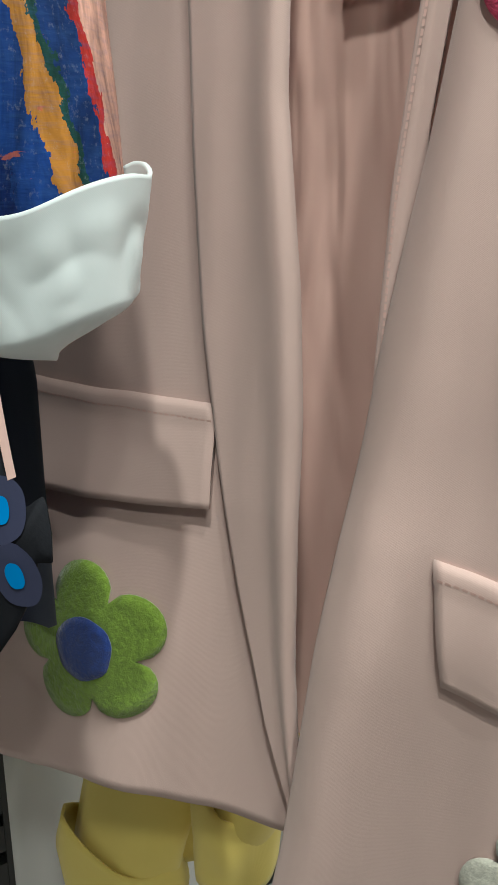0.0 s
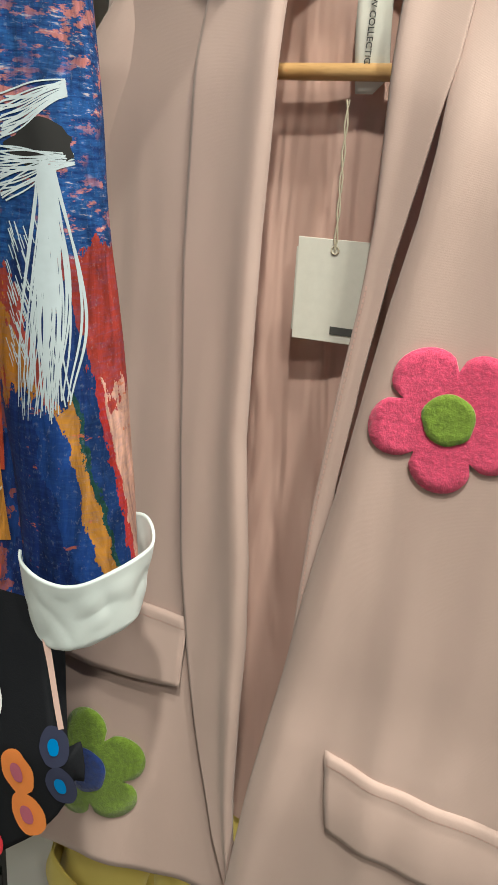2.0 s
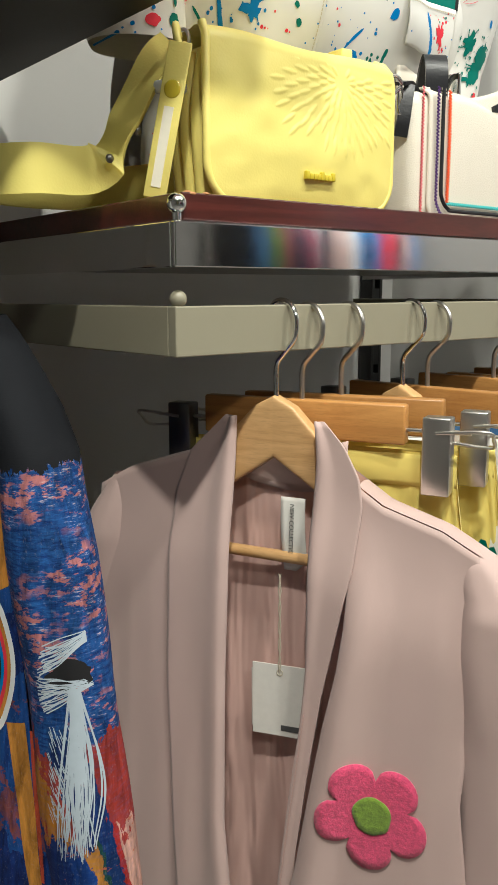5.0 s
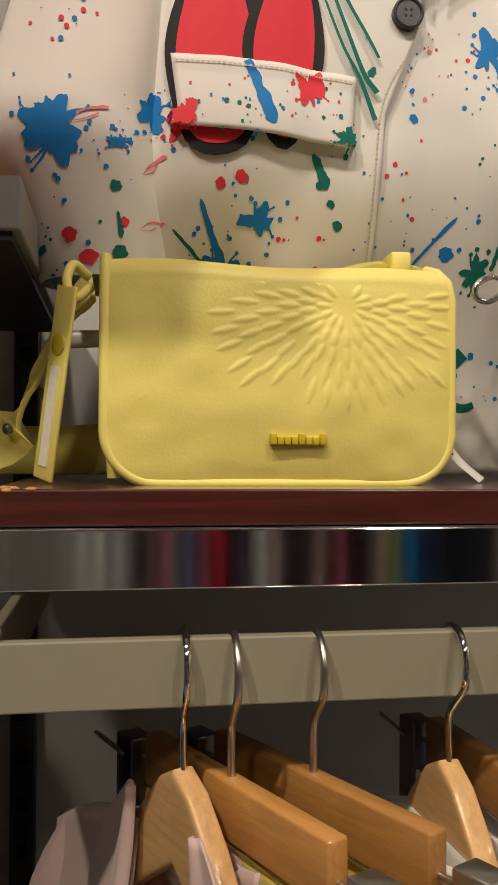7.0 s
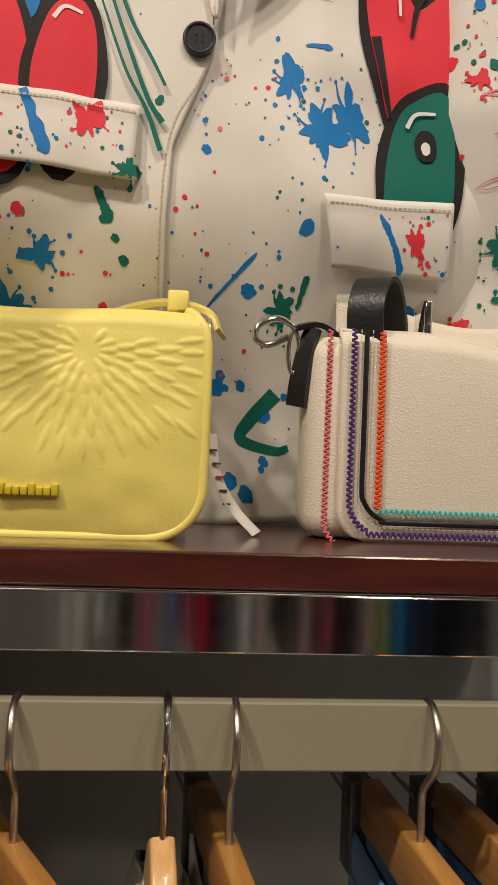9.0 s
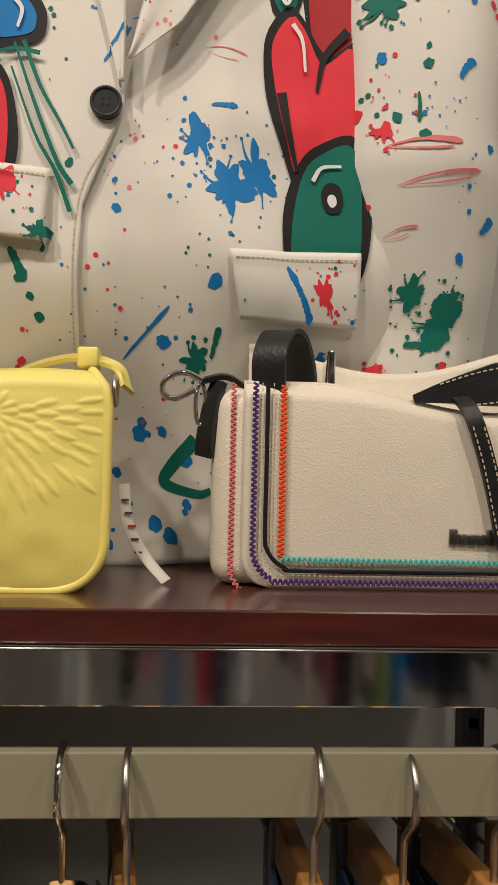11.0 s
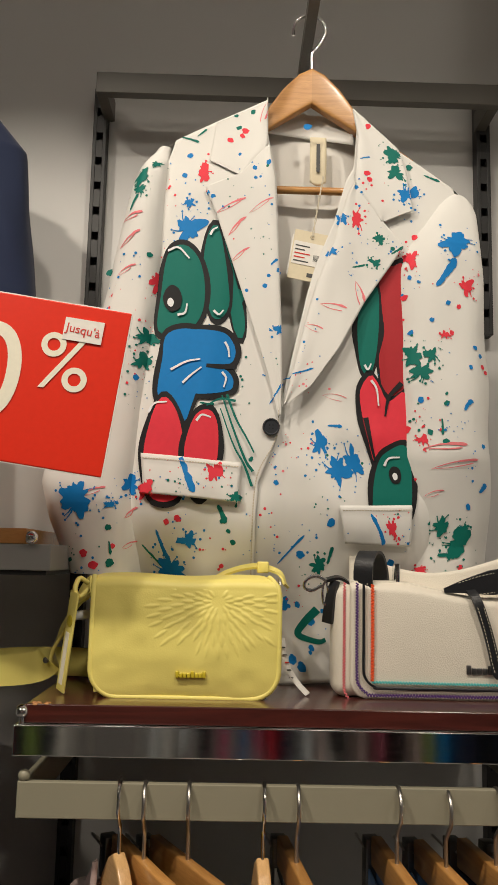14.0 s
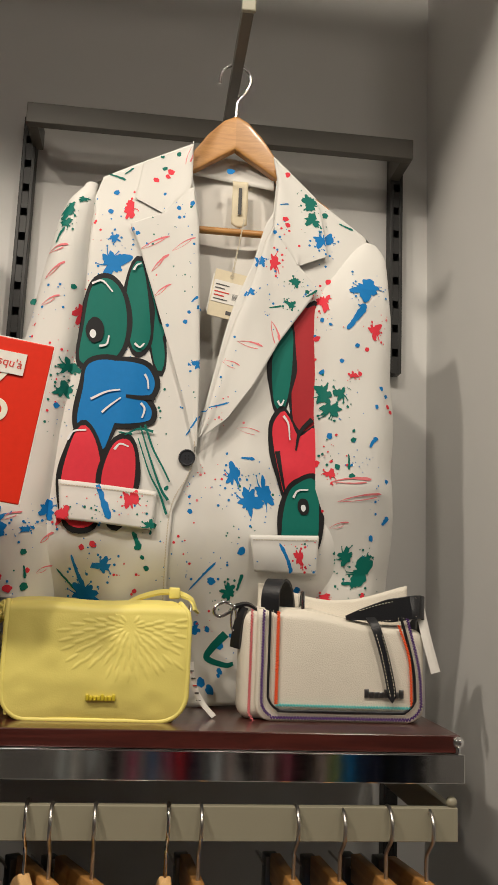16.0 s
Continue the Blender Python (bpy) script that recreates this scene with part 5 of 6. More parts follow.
def drag(x, z):
    """Long soft pulls in the cloth: from the button down and out, and beside the lapels."""
    s = 0.0
    for x0, z0, x1, z1, w, h in ((-0.03, -0.60, 0.09, -0.76, 0.030, 0.005), (-0.06, -0.62, -0.20, -0.82, 0.035, -0.005), (0.00, -0.58, 0.12, -0.60, 0.025, 0.004), (0.05, -0.62, 0.06, -0.95, 0.040, 0.006), (-0.16, -0.72, -0.13, -0.95, 0.03, 0.006)):
        dx, dz = x1 - x0, z1 - z0
        ln = math.hypot(dx, dz)
        t = ((x - x0) * dx + (z - z0) * dz) / ln ** 2
        d = ((x - x0) * -dz + (z - z0) * dx) / ln
        s += h * math.exp(-(d / w) ** 2) * step01(t * 3) * step01((1.15 - t) * 3)
    return s


wb.body = lambda x, z: wb_base(x, z) + 0.075 * step01((-0.68 - z) / 0.22) - drag(x, z)
NECK_L = table([(-0.07, -0.07), (-0.143, -0.068), (-0.21, -0.055), (-0.352, -0.048), (-0.444, -0.043), (-0.516, -0.042), (-0.57, -0.043), (-0.589, -0.042), (-0.612, -0.05), (-0.667, -0.073), (-0.718, -0.076), (-0.795, -0.076), (-0.943, -0.072)])
NECK_R = table([(-0.079, 0.062), (-0.128, 0.07), (-0.206, 0.064), (-0.23, 0.052), (-0.302, 0.033), (-0.369, 0.007), (-0.415, -0.006), (-0.552, -0.038), (-0.623, -0.067), (-0.718, -0.082), (-0.943, -0.08)])
LAPEL_L = table([(-0.151, -0.07), (-0.196, -0.108), (-0.22, -0.162), (-0.262, -0.144), (-0.418, -0.091), (-0.508, -0.062), (-0.57, -0.046)])
LAPEL_R = table([(-0.204, 0.065), (-0.267, 0.106), (-0.306, 0.138), (-0.394, 0.079), (-0.468, 0.04), (-0.524, 0.001), (-0.555, -0.038)])
part("front_panel", wb.panel(lambda z: NECK_R(z), wb.right, 0.0, 60, 130), WHITE_CLOTH, e, thick=0.0010)
part("front_panel", wb.panel(lambda z: NECK_L(z), wb.left, 0.006, 60, 130), WHITE_CLOTH, e, thick=0.0010)
wb.layers.append(lambda x, z: wb.body(x, z) - 0.0062 if x <= NECK_L(z) else None)
part("lining", back_panel(wb, 0.03, swing=0.085), WHITE_LINING, e, "pale grey lining")
part("back_panel", back_panel(wb, 0.05, shrink=1.0, swing=0.085), WHITE_CLOTH, e)
part("collar", wb.strip(-0.066, -0.198, table([(-0.065, -0.07), (-0.143, -0.068), (-0.158, -0.072), (-0.199, -0.109)]), table([(-0.065, -0.07), (-0.073, -0.072), (-0.108, -0.148), (-0.174, -0.157), (-0.198, -0.111)]), 0.010, 0.003, 44, 24), WHITE_CLOTH, e, thick=0.0012)
part("lapel", wb.strip(-0.152, -0.569, NECK_L, LAPEL_L, 0.013, 0.003, 110, 24), WHITE_CLOTH, e, thick=0.0012)
part("collar", wb.strip(-0.080, -0.267, table([(-0.079, 0.062), (-0.128, 0.07), (-0.206, 0.064), (-0.229, 0.073), (-0.267, 0.104)]), table([(-0.079, 0.064), (-0.143, 0.132), (-0.176, 0.143), (-0.247, 0.153), (-0.267, 0.107)]), 0.010, 0.003, 60, 24), WHITE_CLOTH, e, thick=0.0012)
part("lapel", wb.strip(-0.205, -0.554, NECK_R, LAPEL_R, lambda z: 0.012 + 0.010 * step01((-0.36 - z) / 0.16), 0.003, 110, 24), WHITE_CLOTH, e, thick=0.0012)
for xa, xb in ((-0.232, -0.07), (0.07, 0.246)):
    part("shoulder", shoulder_cap(wb, xa, xb, 0.03), WHITE_CLOTH, e)
part("collar_back", grid(lambda u, v: (-0.072 + 0.14 * u, 0.012 + 0.02 * math.sin(math.pi * u) - 0.006 * v, -0.052 - 0.045 * v - 0.01 * (2 * u - 1) ** 2 - 0.016 * u), 20, 6), WHITE_CLOTH, e, thick=0.0012)
part("sleeve", wb.sleeve(-0.143, -0.80, sl([(-0.143, -0.228), (-0.18, -0.241), (-0.22, -0.248), (-0.41, -0.268), (-0.55, -0.297), (-0.667, -0.319), (-0.72, -0.312), (-0.8, -0.290)]), sl([(-0.14, 0.0), (-0.2, -0.008), (-0.7, -0.004), (-0.8, 0.01)]), sl([(-0.148, 0.010), (-0.165, 0.018), (-0.18, 0.022), (-0.22, 0.028), (-0.41, 0.044), (-0.55, 0.058), (-0.667, 0.072), (-0.72, 0.066), (-0.8, 0.050)]), sl([(-0.148, 0.010), (-0.18, 0.03), (-0.25, 0.038), (-0.8, 0.046)]), 21), WHITE_CLOTH, e)
part("sleeve", wb.sleeve(-0.208, -0.95, sl([(-0.208, 0.224), (-0.222, 0.221), (-0.24, 0.217), (-0.279, 0.205), (-0.336, 0.197), (-0.47, 0.198), (-0.8, 0.206), (-0.95, 0.208)]), sl([(-0.208, 0.002), (-0.3, -0.012), (-0.62, -0.012), (-0.75, 0.035), (-0.95, 0.065)]), sl([(-0.208, 0.016), (-0.222, 0.029), (-0.24, 0.038), (-0.279, 0.054), (-0.336, 0.067), (-0.5, 0.069), (-0.95, 0.064)]), sl([(-0.208, 0.014), (-0.222, 0.020), (-0.25, 0.028), (-0.32, 0.040), (-0.95, 0.048)]), 25), WHITE_CLOTH, e)


def on_cloth(x, z, edge=0.004):
    """Whether a spot of paint lies on the body or a sleeve, and not in the neck opening."""
    if NECK_L(z) - edge < x < NECK_R(z) + edge and z > -0.55:
        return False
    if wb.left(z) + edge < x < wb.right(z) - edge and z < wb.top(x) - edge:
        return True
    return any(fn(x - edge, z) is not None and fn(x + edge, z) is not None for fn in wb.sleeves)


under = lambda x, z: wb.body(x, z) - (0.0062 if x <= NECK_L(z) else 0.0)
FIG = {"G": PRINT_GREEN, "B": PRINT_BLUE, "R": PRINT_RED, "D": PRINT_CRIMSON}


def rounded(pts, grow):
    """The outline of a balloon-like shape as a radius over the angle round its middle."""
    n = len(pts)
    cx, cz = sum(p[0] for p in pts) / n, sum(p[1] for p in pts) / n
    ring = smooth_path([(x, 0, z) for x, z in pts[-2:] + pts + pts[:2]], 8)[16:-8]
    rows = sorted((math.atan2(p.z - cz, p.x - cx), math.hypot(p.x - cx, p.z - cz)) for p in ring)
    angles, radii = [r[0] for r in rows], [r[1] for r in rows]
    angles, radii = [angles[-1] - 2 * math.pi] + angles + [angles[0] + 2 * math.pi], [radii[-1]] + radii + [radii[0]]
    big = max(radii) + grow
    return cx, cz, big, lambda a: (float(np.interp((a + math.pi) % (2 * math.pi) - math.pi, angles, radii)) + grow) / big


def balloon(c, shapes, off):
    """One printed letter or head: black outline below, flat colour above; shapes of one colour run together."""
    for name, grow, lift, mat in (("figure_outline", 0.0085, off, PRINT_BLACK), ("figure_print", 0.0, off + 0.0005, FIG[c])):
        bm = bmesh.new()
        for i, pts in enumerate(shapes):
            cx, cz, big, shape = rounded(pts, grow)
            blot(bm, under, cx, cz, big, off=lift + 0.00003 * i, n=64, rings=14, shape=shape)
        part(name, bm, mat, e)


balloon("G", [[(-0.13, -0.299), (-0.112, -0.364), (-0.098, -0.420), (-0.100, -0.452), (-0.113, -0.440), (-0.126, -0.364)]], 0.0008)
balloon("G", [[(-0.155, -0.29), (-0.141, -0.278), (-0.131, -0.318), (-0.124, -0.364), (-0.121, -0.401), (-0.131, -0.423), (-0.145, -0.423), (-0.155, -0.393), (-0.161, -0.337)]], 0.0014)
balloon("G", [[(-0.217, -0.33), (-0.203, -0.311), (-0.183, -0.314), (-0.166, -0.337), (-0.158, -0.374), (-0.16, -0.413), (-0.175, -0.439), (-0.203, -0.447), (-0.226, -0.441), (-0.223, -0.386)]], 0.0021)
balloon("B", [[(-0.212, -0.449), (-0.178, -0.441), (-0.147, -0.456), (-0.141, -0.51), (-0.164, -0.535), (-0.171, -0.554), (-0.183, -0.582), (-0.205, -0.555), (-0.222, -0.538), (-0.217, -0.486)],
              [(-0.187, -0.447), (-0.132, -0.445), (-0.113, -0.462), (-0.111, -0.482), (-0.124, -0.494), (-0.176, -0.497)],
              [(-0.176, -0.493), (-0.132, -0.499), (-0.118, -0.506), (-0.112, -0.52), (-0.121, -0.533), (-0.175, -0.536)]], 0.0028)
balloon("R", [[(-0.239, -0.628), (-0.232, -0.582), (-0.221, -0.55), (-0.208, -0.544), (-0.193, -0.565), (-0.183, -0.6), (-0.179, -0.644), (-0.186, -0.687), (-0.212, -0.696), (-0.231, -0.681)]], 0.0035)
balloon("R", [[(-0.18, -0.626), (-0.171, -0.582), (-0.158, -0.564), (-0.142, -0.564), (-0.133, -0.585), (-0.132, -0.625), (-0.139, -0.668), (-0.153, -0.69), (-0.169, -0.678)]], 0.0042)
balloon("D", [[(0.104, -0.343), (0.124, -0.333), (0.147, -0.342), (0.149, -0.519), (0.125, -0.531), (0.112, -0.538), (0.103, -0.485)]], 0.0008)
balloon("G", [[(0.07, -0.431), (0.075, -0.394), (0.092, -0.366), (0.102, -0.375), (0.101, -0.439), (0.094, -0.49), (0.084, -0.502), (0.074, -0.486)]], 0.0014)
balloon("R", [[(0.074, -0.526), (0.089, -0.502), (0.101, -0.514), (0.116, -0.54), (0.142, -0.528), (0.146, -0.608), (0.116, -0.618), (0.099, -0.638), (0.086, -0.601), (0.077, -0.562)]], 0.0021)
balloon("G", [[(0.093, -0.68), (0.1, -0.634), (0.114, -0.615), (0.142, -0.607), (0.15, -0.661), (0.143, -0.713), (0.099, -0.718)]], 0.0028)
for pts, w0, w1 in [([(0.135, -0.513), (0.117, -0.534), (0.111, -0.563)], 0.008, 0.0027), ([(0.082, -0.566), (0.088, -0.597), (0.096, -0.629)], 0.008, 0.0027)]:
    part("figure_outline", ribbon(bmesh.new(), under, pts, w0, w1, 0.0040), PRINT_BLACK, e, smooth=False)
part("figure_outline", ribbon(bmesh.new(), under, [(-0.152, -0.496), (-0.130, -0.497), (-0.108, -0.495)], 0.005, 0.009, 0.0040), PRINT_BLACK, e, smooth=False)
for k, (x, z, r) in enumerate([(-0.205, -0.394, 0.0169), (-0.208, -0.4, 0.0058), (0.125, -0.649, 0.0107), (0.125, -0.651, 0.0044)]):
    bm = bmesh.new()
    blot(bm, under, x, z, r, 0.05, 0.0046 + 0.0004 * (k % 2), (0.85, 1.2), 0.15, k)
    part("eye_print", bm, PRINT_WHITE if k % 2 else PRINT_BLACK, e)
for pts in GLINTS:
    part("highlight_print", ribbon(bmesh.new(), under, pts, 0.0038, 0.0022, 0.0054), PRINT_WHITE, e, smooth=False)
flap_l = [(-0.243, -0.626), (-0.098, -0.638), (-0.102, -0.695), (-0.236, -0.684)]
flap_r = [(0.043, -0.696), (0.15, -0.692), (0.15, -0.752), (0.053, -0.749)]
part("pocket_flap", wb.flap(flap_l, 0.0100, 0.006), WHITE_CLOTH, e, thick=0.0010)
part("pocket_flap", wb.flap(flap_r, 0.0045, 0.005), WHITE_CLOTH, e, thick=0.0010)
rng = random.Random(12)


def splat(bm, drops, x, z, r, tall, lean, seed):
    """A thrown splash: a ragged core, and in drops its thin arms and the droplets round it."""
    ct, st = math.cos(lean), math.sin(lean)
    spot = lambda u, w: (x + u * ct - w * tall * st, z + u * st + w * tall * ct)

    def ragged(a):
        p = Vector((math.cos(a), math.sin(a), seed * 2.7))
        k = 0.84 + 0.80 * noise.noise(p * 1.4) + 0.42 * noise.noise(p * 2.9) + 0.10 * noise.noise(p * 9)
        return max(0.25, k)
    blot(bm, wb.front, x, z, r, 0, 0.0011, (1, tall), lean, seed, 84, 6, ragged)
    for q in range(int(2 + r * 140)):
        a = rng.random() * 6.28
        d = r * rng.uniform(1.0, 1.45)
        p, m = spot(d * math.cos(a), d * math.sin(a)), spot(d * 0.55 * math.cos(a + 0.2), d * 0.55 * math.sin(a + 0.2))
        if on_cloth(*p):
            ribbon(drops, wb.front, [(x, z), m, p], 0.0036, 0.0007, 0.0009)
            blot(drops, wb.front, *p, rng.uniform(0.0008, 0.0019), 0.1, 0.0010, n=10, rings=1)
    for q in range(int(4 + r * 500)):
        a, d = rng.random() * 6.28, r * rng.uniform(1.05, 2.2)
        p = spot(d * math.cos(a), d * math.sin(a))
        if on_cloth(*p):
            blot(drops, wb.front, *p, rng.choice((0.0006, 0.0008, 0.0011, 0.0019)), 0.2, 0.0010, seed=q, n=10, rings=1)


def stroke(bm, x0, z0, x1, z1, w, bend=0.0, thin=0.45, seed=0):
    """One brush stroke that swells towards its end, with an uneven edge."""
    prev, n = None, 18
    ln = max(1e-4, math.hypot(x1 - x0, z1 - z0))
    dx, dz = (x1 - x0) / ln, (z1 - z0) / ln
    for i in range(n + 1):
        t = i / n
        h = w / 2 * (thin + (1 - thin) * t ** 1.6) * max(0.05, 1 - abs(2 * t - 1) ** 9) ** 0.5
        cx, cz = x0 + (x1 - x0) * t - dz * bend * math.sin(math.pi * t), z0 + (z1 - z0) * t + dx * bend * math.sin(math.pi * t)
        row = []
        for k in (-1, 0, 1):
            q = h * (1 + 0.5 * noise.noise((t * 7, k * 3.0, seed))) * k
            x, z = cx - dz * q, cz + dx * q
            row.append(bm.verts.new((x, wb.front(x, z) - 0.0010, z)))
        if prev:
            for k in (0, 1):
                bm.faces.new((prev[k], prev[k + 1], row[k + 1], row[k]))
        prev = row
    return bm


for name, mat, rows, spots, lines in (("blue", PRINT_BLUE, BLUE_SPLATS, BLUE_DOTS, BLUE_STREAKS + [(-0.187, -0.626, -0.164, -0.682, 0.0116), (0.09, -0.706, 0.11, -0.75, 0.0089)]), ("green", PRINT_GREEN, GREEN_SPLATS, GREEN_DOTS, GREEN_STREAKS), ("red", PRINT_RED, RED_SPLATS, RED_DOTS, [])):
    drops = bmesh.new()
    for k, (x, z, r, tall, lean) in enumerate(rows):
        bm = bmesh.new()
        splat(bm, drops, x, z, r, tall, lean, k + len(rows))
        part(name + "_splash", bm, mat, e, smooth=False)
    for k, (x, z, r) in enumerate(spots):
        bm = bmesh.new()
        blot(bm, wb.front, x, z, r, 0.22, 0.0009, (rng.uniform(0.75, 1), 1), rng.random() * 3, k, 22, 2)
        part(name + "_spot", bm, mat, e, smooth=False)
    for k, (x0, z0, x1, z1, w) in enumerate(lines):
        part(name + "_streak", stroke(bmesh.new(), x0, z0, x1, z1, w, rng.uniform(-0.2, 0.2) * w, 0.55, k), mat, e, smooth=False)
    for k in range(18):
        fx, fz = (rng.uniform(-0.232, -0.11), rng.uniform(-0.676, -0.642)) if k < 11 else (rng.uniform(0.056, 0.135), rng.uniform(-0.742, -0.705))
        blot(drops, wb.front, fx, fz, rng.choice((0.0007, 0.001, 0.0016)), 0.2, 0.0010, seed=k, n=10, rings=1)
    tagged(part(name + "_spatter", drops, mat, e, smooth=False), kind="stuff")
for k in range(16):
    x, z = rng.uniform(-0.07, 0.04), rng.uniform(-0.945, -0.83)
    bm = bmesh.new()
    blot(bm, wb.front, x, z, rng.choice((0.002, 0.003, 0.0045, 0.007)), 0.2, 0.0009, (0.85, 1.1), 0.4, k, 20, 2)
    part("blue_spot", bm, PRINT_BLUE, e, smooth=False)
thin = bmesh.new()
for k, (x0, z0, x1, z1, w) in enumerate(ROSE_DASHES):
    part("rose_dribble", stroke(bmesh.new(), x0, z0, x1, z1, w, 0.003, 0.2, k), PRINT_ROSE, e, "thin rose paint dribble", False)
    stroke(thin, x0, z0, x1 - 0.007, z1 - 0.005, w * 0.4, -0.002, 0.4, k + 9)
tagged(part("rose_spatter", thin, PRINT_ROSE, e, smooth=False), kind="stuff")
for nm, mat, n in (("blue_speckle", PRINT_BLUE, 420), ("red_speckle", PRINT_RED, 220), ("green_speckle", PRINT_GREEN, 140), ("rose_speckle", PRINT_ROSE, 60)):
    bm = bmesh.new()
    for k in range(n // 8):
        gx, gz = rng.uniform(-0.33, 0.27), rng.uniform(-0.92, -0.16)
        for q in range(8):
            x, z = gx + rng.gauss(0, 0.014), gz + rng.gauss(0, 0.014)
            if on_cloth(x, z):
                blot(bm, wb.front, x, z, rng.choice((0.0006, 0.0007, 0.0010, 0.0013, 0.0020)), 0.05, 0.0009, n=10, rings=1, seed=q)
    tagged(part(nm, bm, mat, e, smooth=False), kind="stuff")
for pts, w0, w1 in [([(-0.128, -0.540), (-0.112, -0.585), (-0.093, -0.632), (-0.081, -0.650)], 0.0020, 0.0044), ([(-0.121, -0.538), (-0.107, -0.574), (-0.091, -0.602), (-0.080, -0.623)], 0.0034, 0.0022), ([(-0.130, -0.559), (-0.110, -0.612), (-0.094, -0.640), (-0.082, -0.671)], 0.0016, 0.0038), ([(-0.150, -0.556), (-0.130, -0.545), (-0.108, -0.548)], 0.0020, 0.0040)]:
    part("paint_drip", ribbon(bmesh.new(), under, pts, w0, w1, 0.0052), PRINT_GREEN, e, smooth=False)
part("paint_drip", ribbon(bmesh.new(), wb.front, [(0.020, -0.845), (0.000, -0.868), (-0.006, -0.884), (0.022, -0.893), (0.034, -0.890)], 0.013, 0.006, 0.001), PRINT_GREEN, e, smooth=False)
for line in ([(-0.046, -0.56), (-0.046, -0.59), (-0.055, -0.615), (-0.077, -0.667), (-0.080, -0.79), (-0.076, -0.94)], [(-0.240, -0.633), (-0.101, -0.644)], [(0.048, -0.703), (0.146, -0.699)]):
    bm = bmesh.new()
    stitches(bm, wb.front, line, 0.004, 0.003, 0.001)
    part("stitching", bm, THREAD_CREAM, e, smooth=False)
by = wb.front(-0.056, -0.585)
bt = part("button", tube([(-0.056, by - 0.0065, -0.585), (-0.056, by - 0.0005, -0.585)], 0.0125, 28), BUTTON_DARK, e, "dark four-hole button", False)
part("button_rim", tube([(-0.056 + 0.0112 * math.cos(6.2832 * k / 28), by - 0.0065, -0.585 + 0.0112 * math.sin(6.2832 * k / 28)) for k in range(28)], 0.0014, 8, closed=True), BUTTON_DARK, bt)
bm = bmesh.new()
for dx in (-1, 1):
    for dz in (-1, 1):
        tube([(-0.056 + dx * 0.0024, by - 0.0069, -0.585 + dz * 0.0024), (-0.056 + dx * 0.0024, by - 0.006, -0.585 + dz * 0.0024)], 0.0011, 8, bm)
part("button_hole", bm, PRINT_BLACK, bt)
lab = part("neck_label", grid(lambda u, v: (-0.001 + 0.026 * u, 0.006 - 0.004 * math.sin(3 * v), -0.112 - 0.075 * v - 0.006 * math.sin(math.pi * u) * (v > 0.9)), 6, 16), CREAM_CARD, e, "cream woven neck label", thick=0.0008)
part("label_mark", box(0.009, 0.0145, -0.0004, 0.0002, -0.172, -0.126), INK, lab, "dark printed bar", False)
shoulder_hanger(pose(0.362, 0.160, 2.367), "varnished wooden hanger on the faceout arm", HANGER_WOOD, CHROME, 0.096, group="wall hangers", bar=-0.203, bend=(-0.004, 0.026))
hang_tag(pose(0.364, 0.132, 2.078, 0, 0, 4) @ pose(0, 0, 0, 0, 9, 0), 0.055, 0.078, 0.10, "cream price tag with printed lines on a string", True, True)


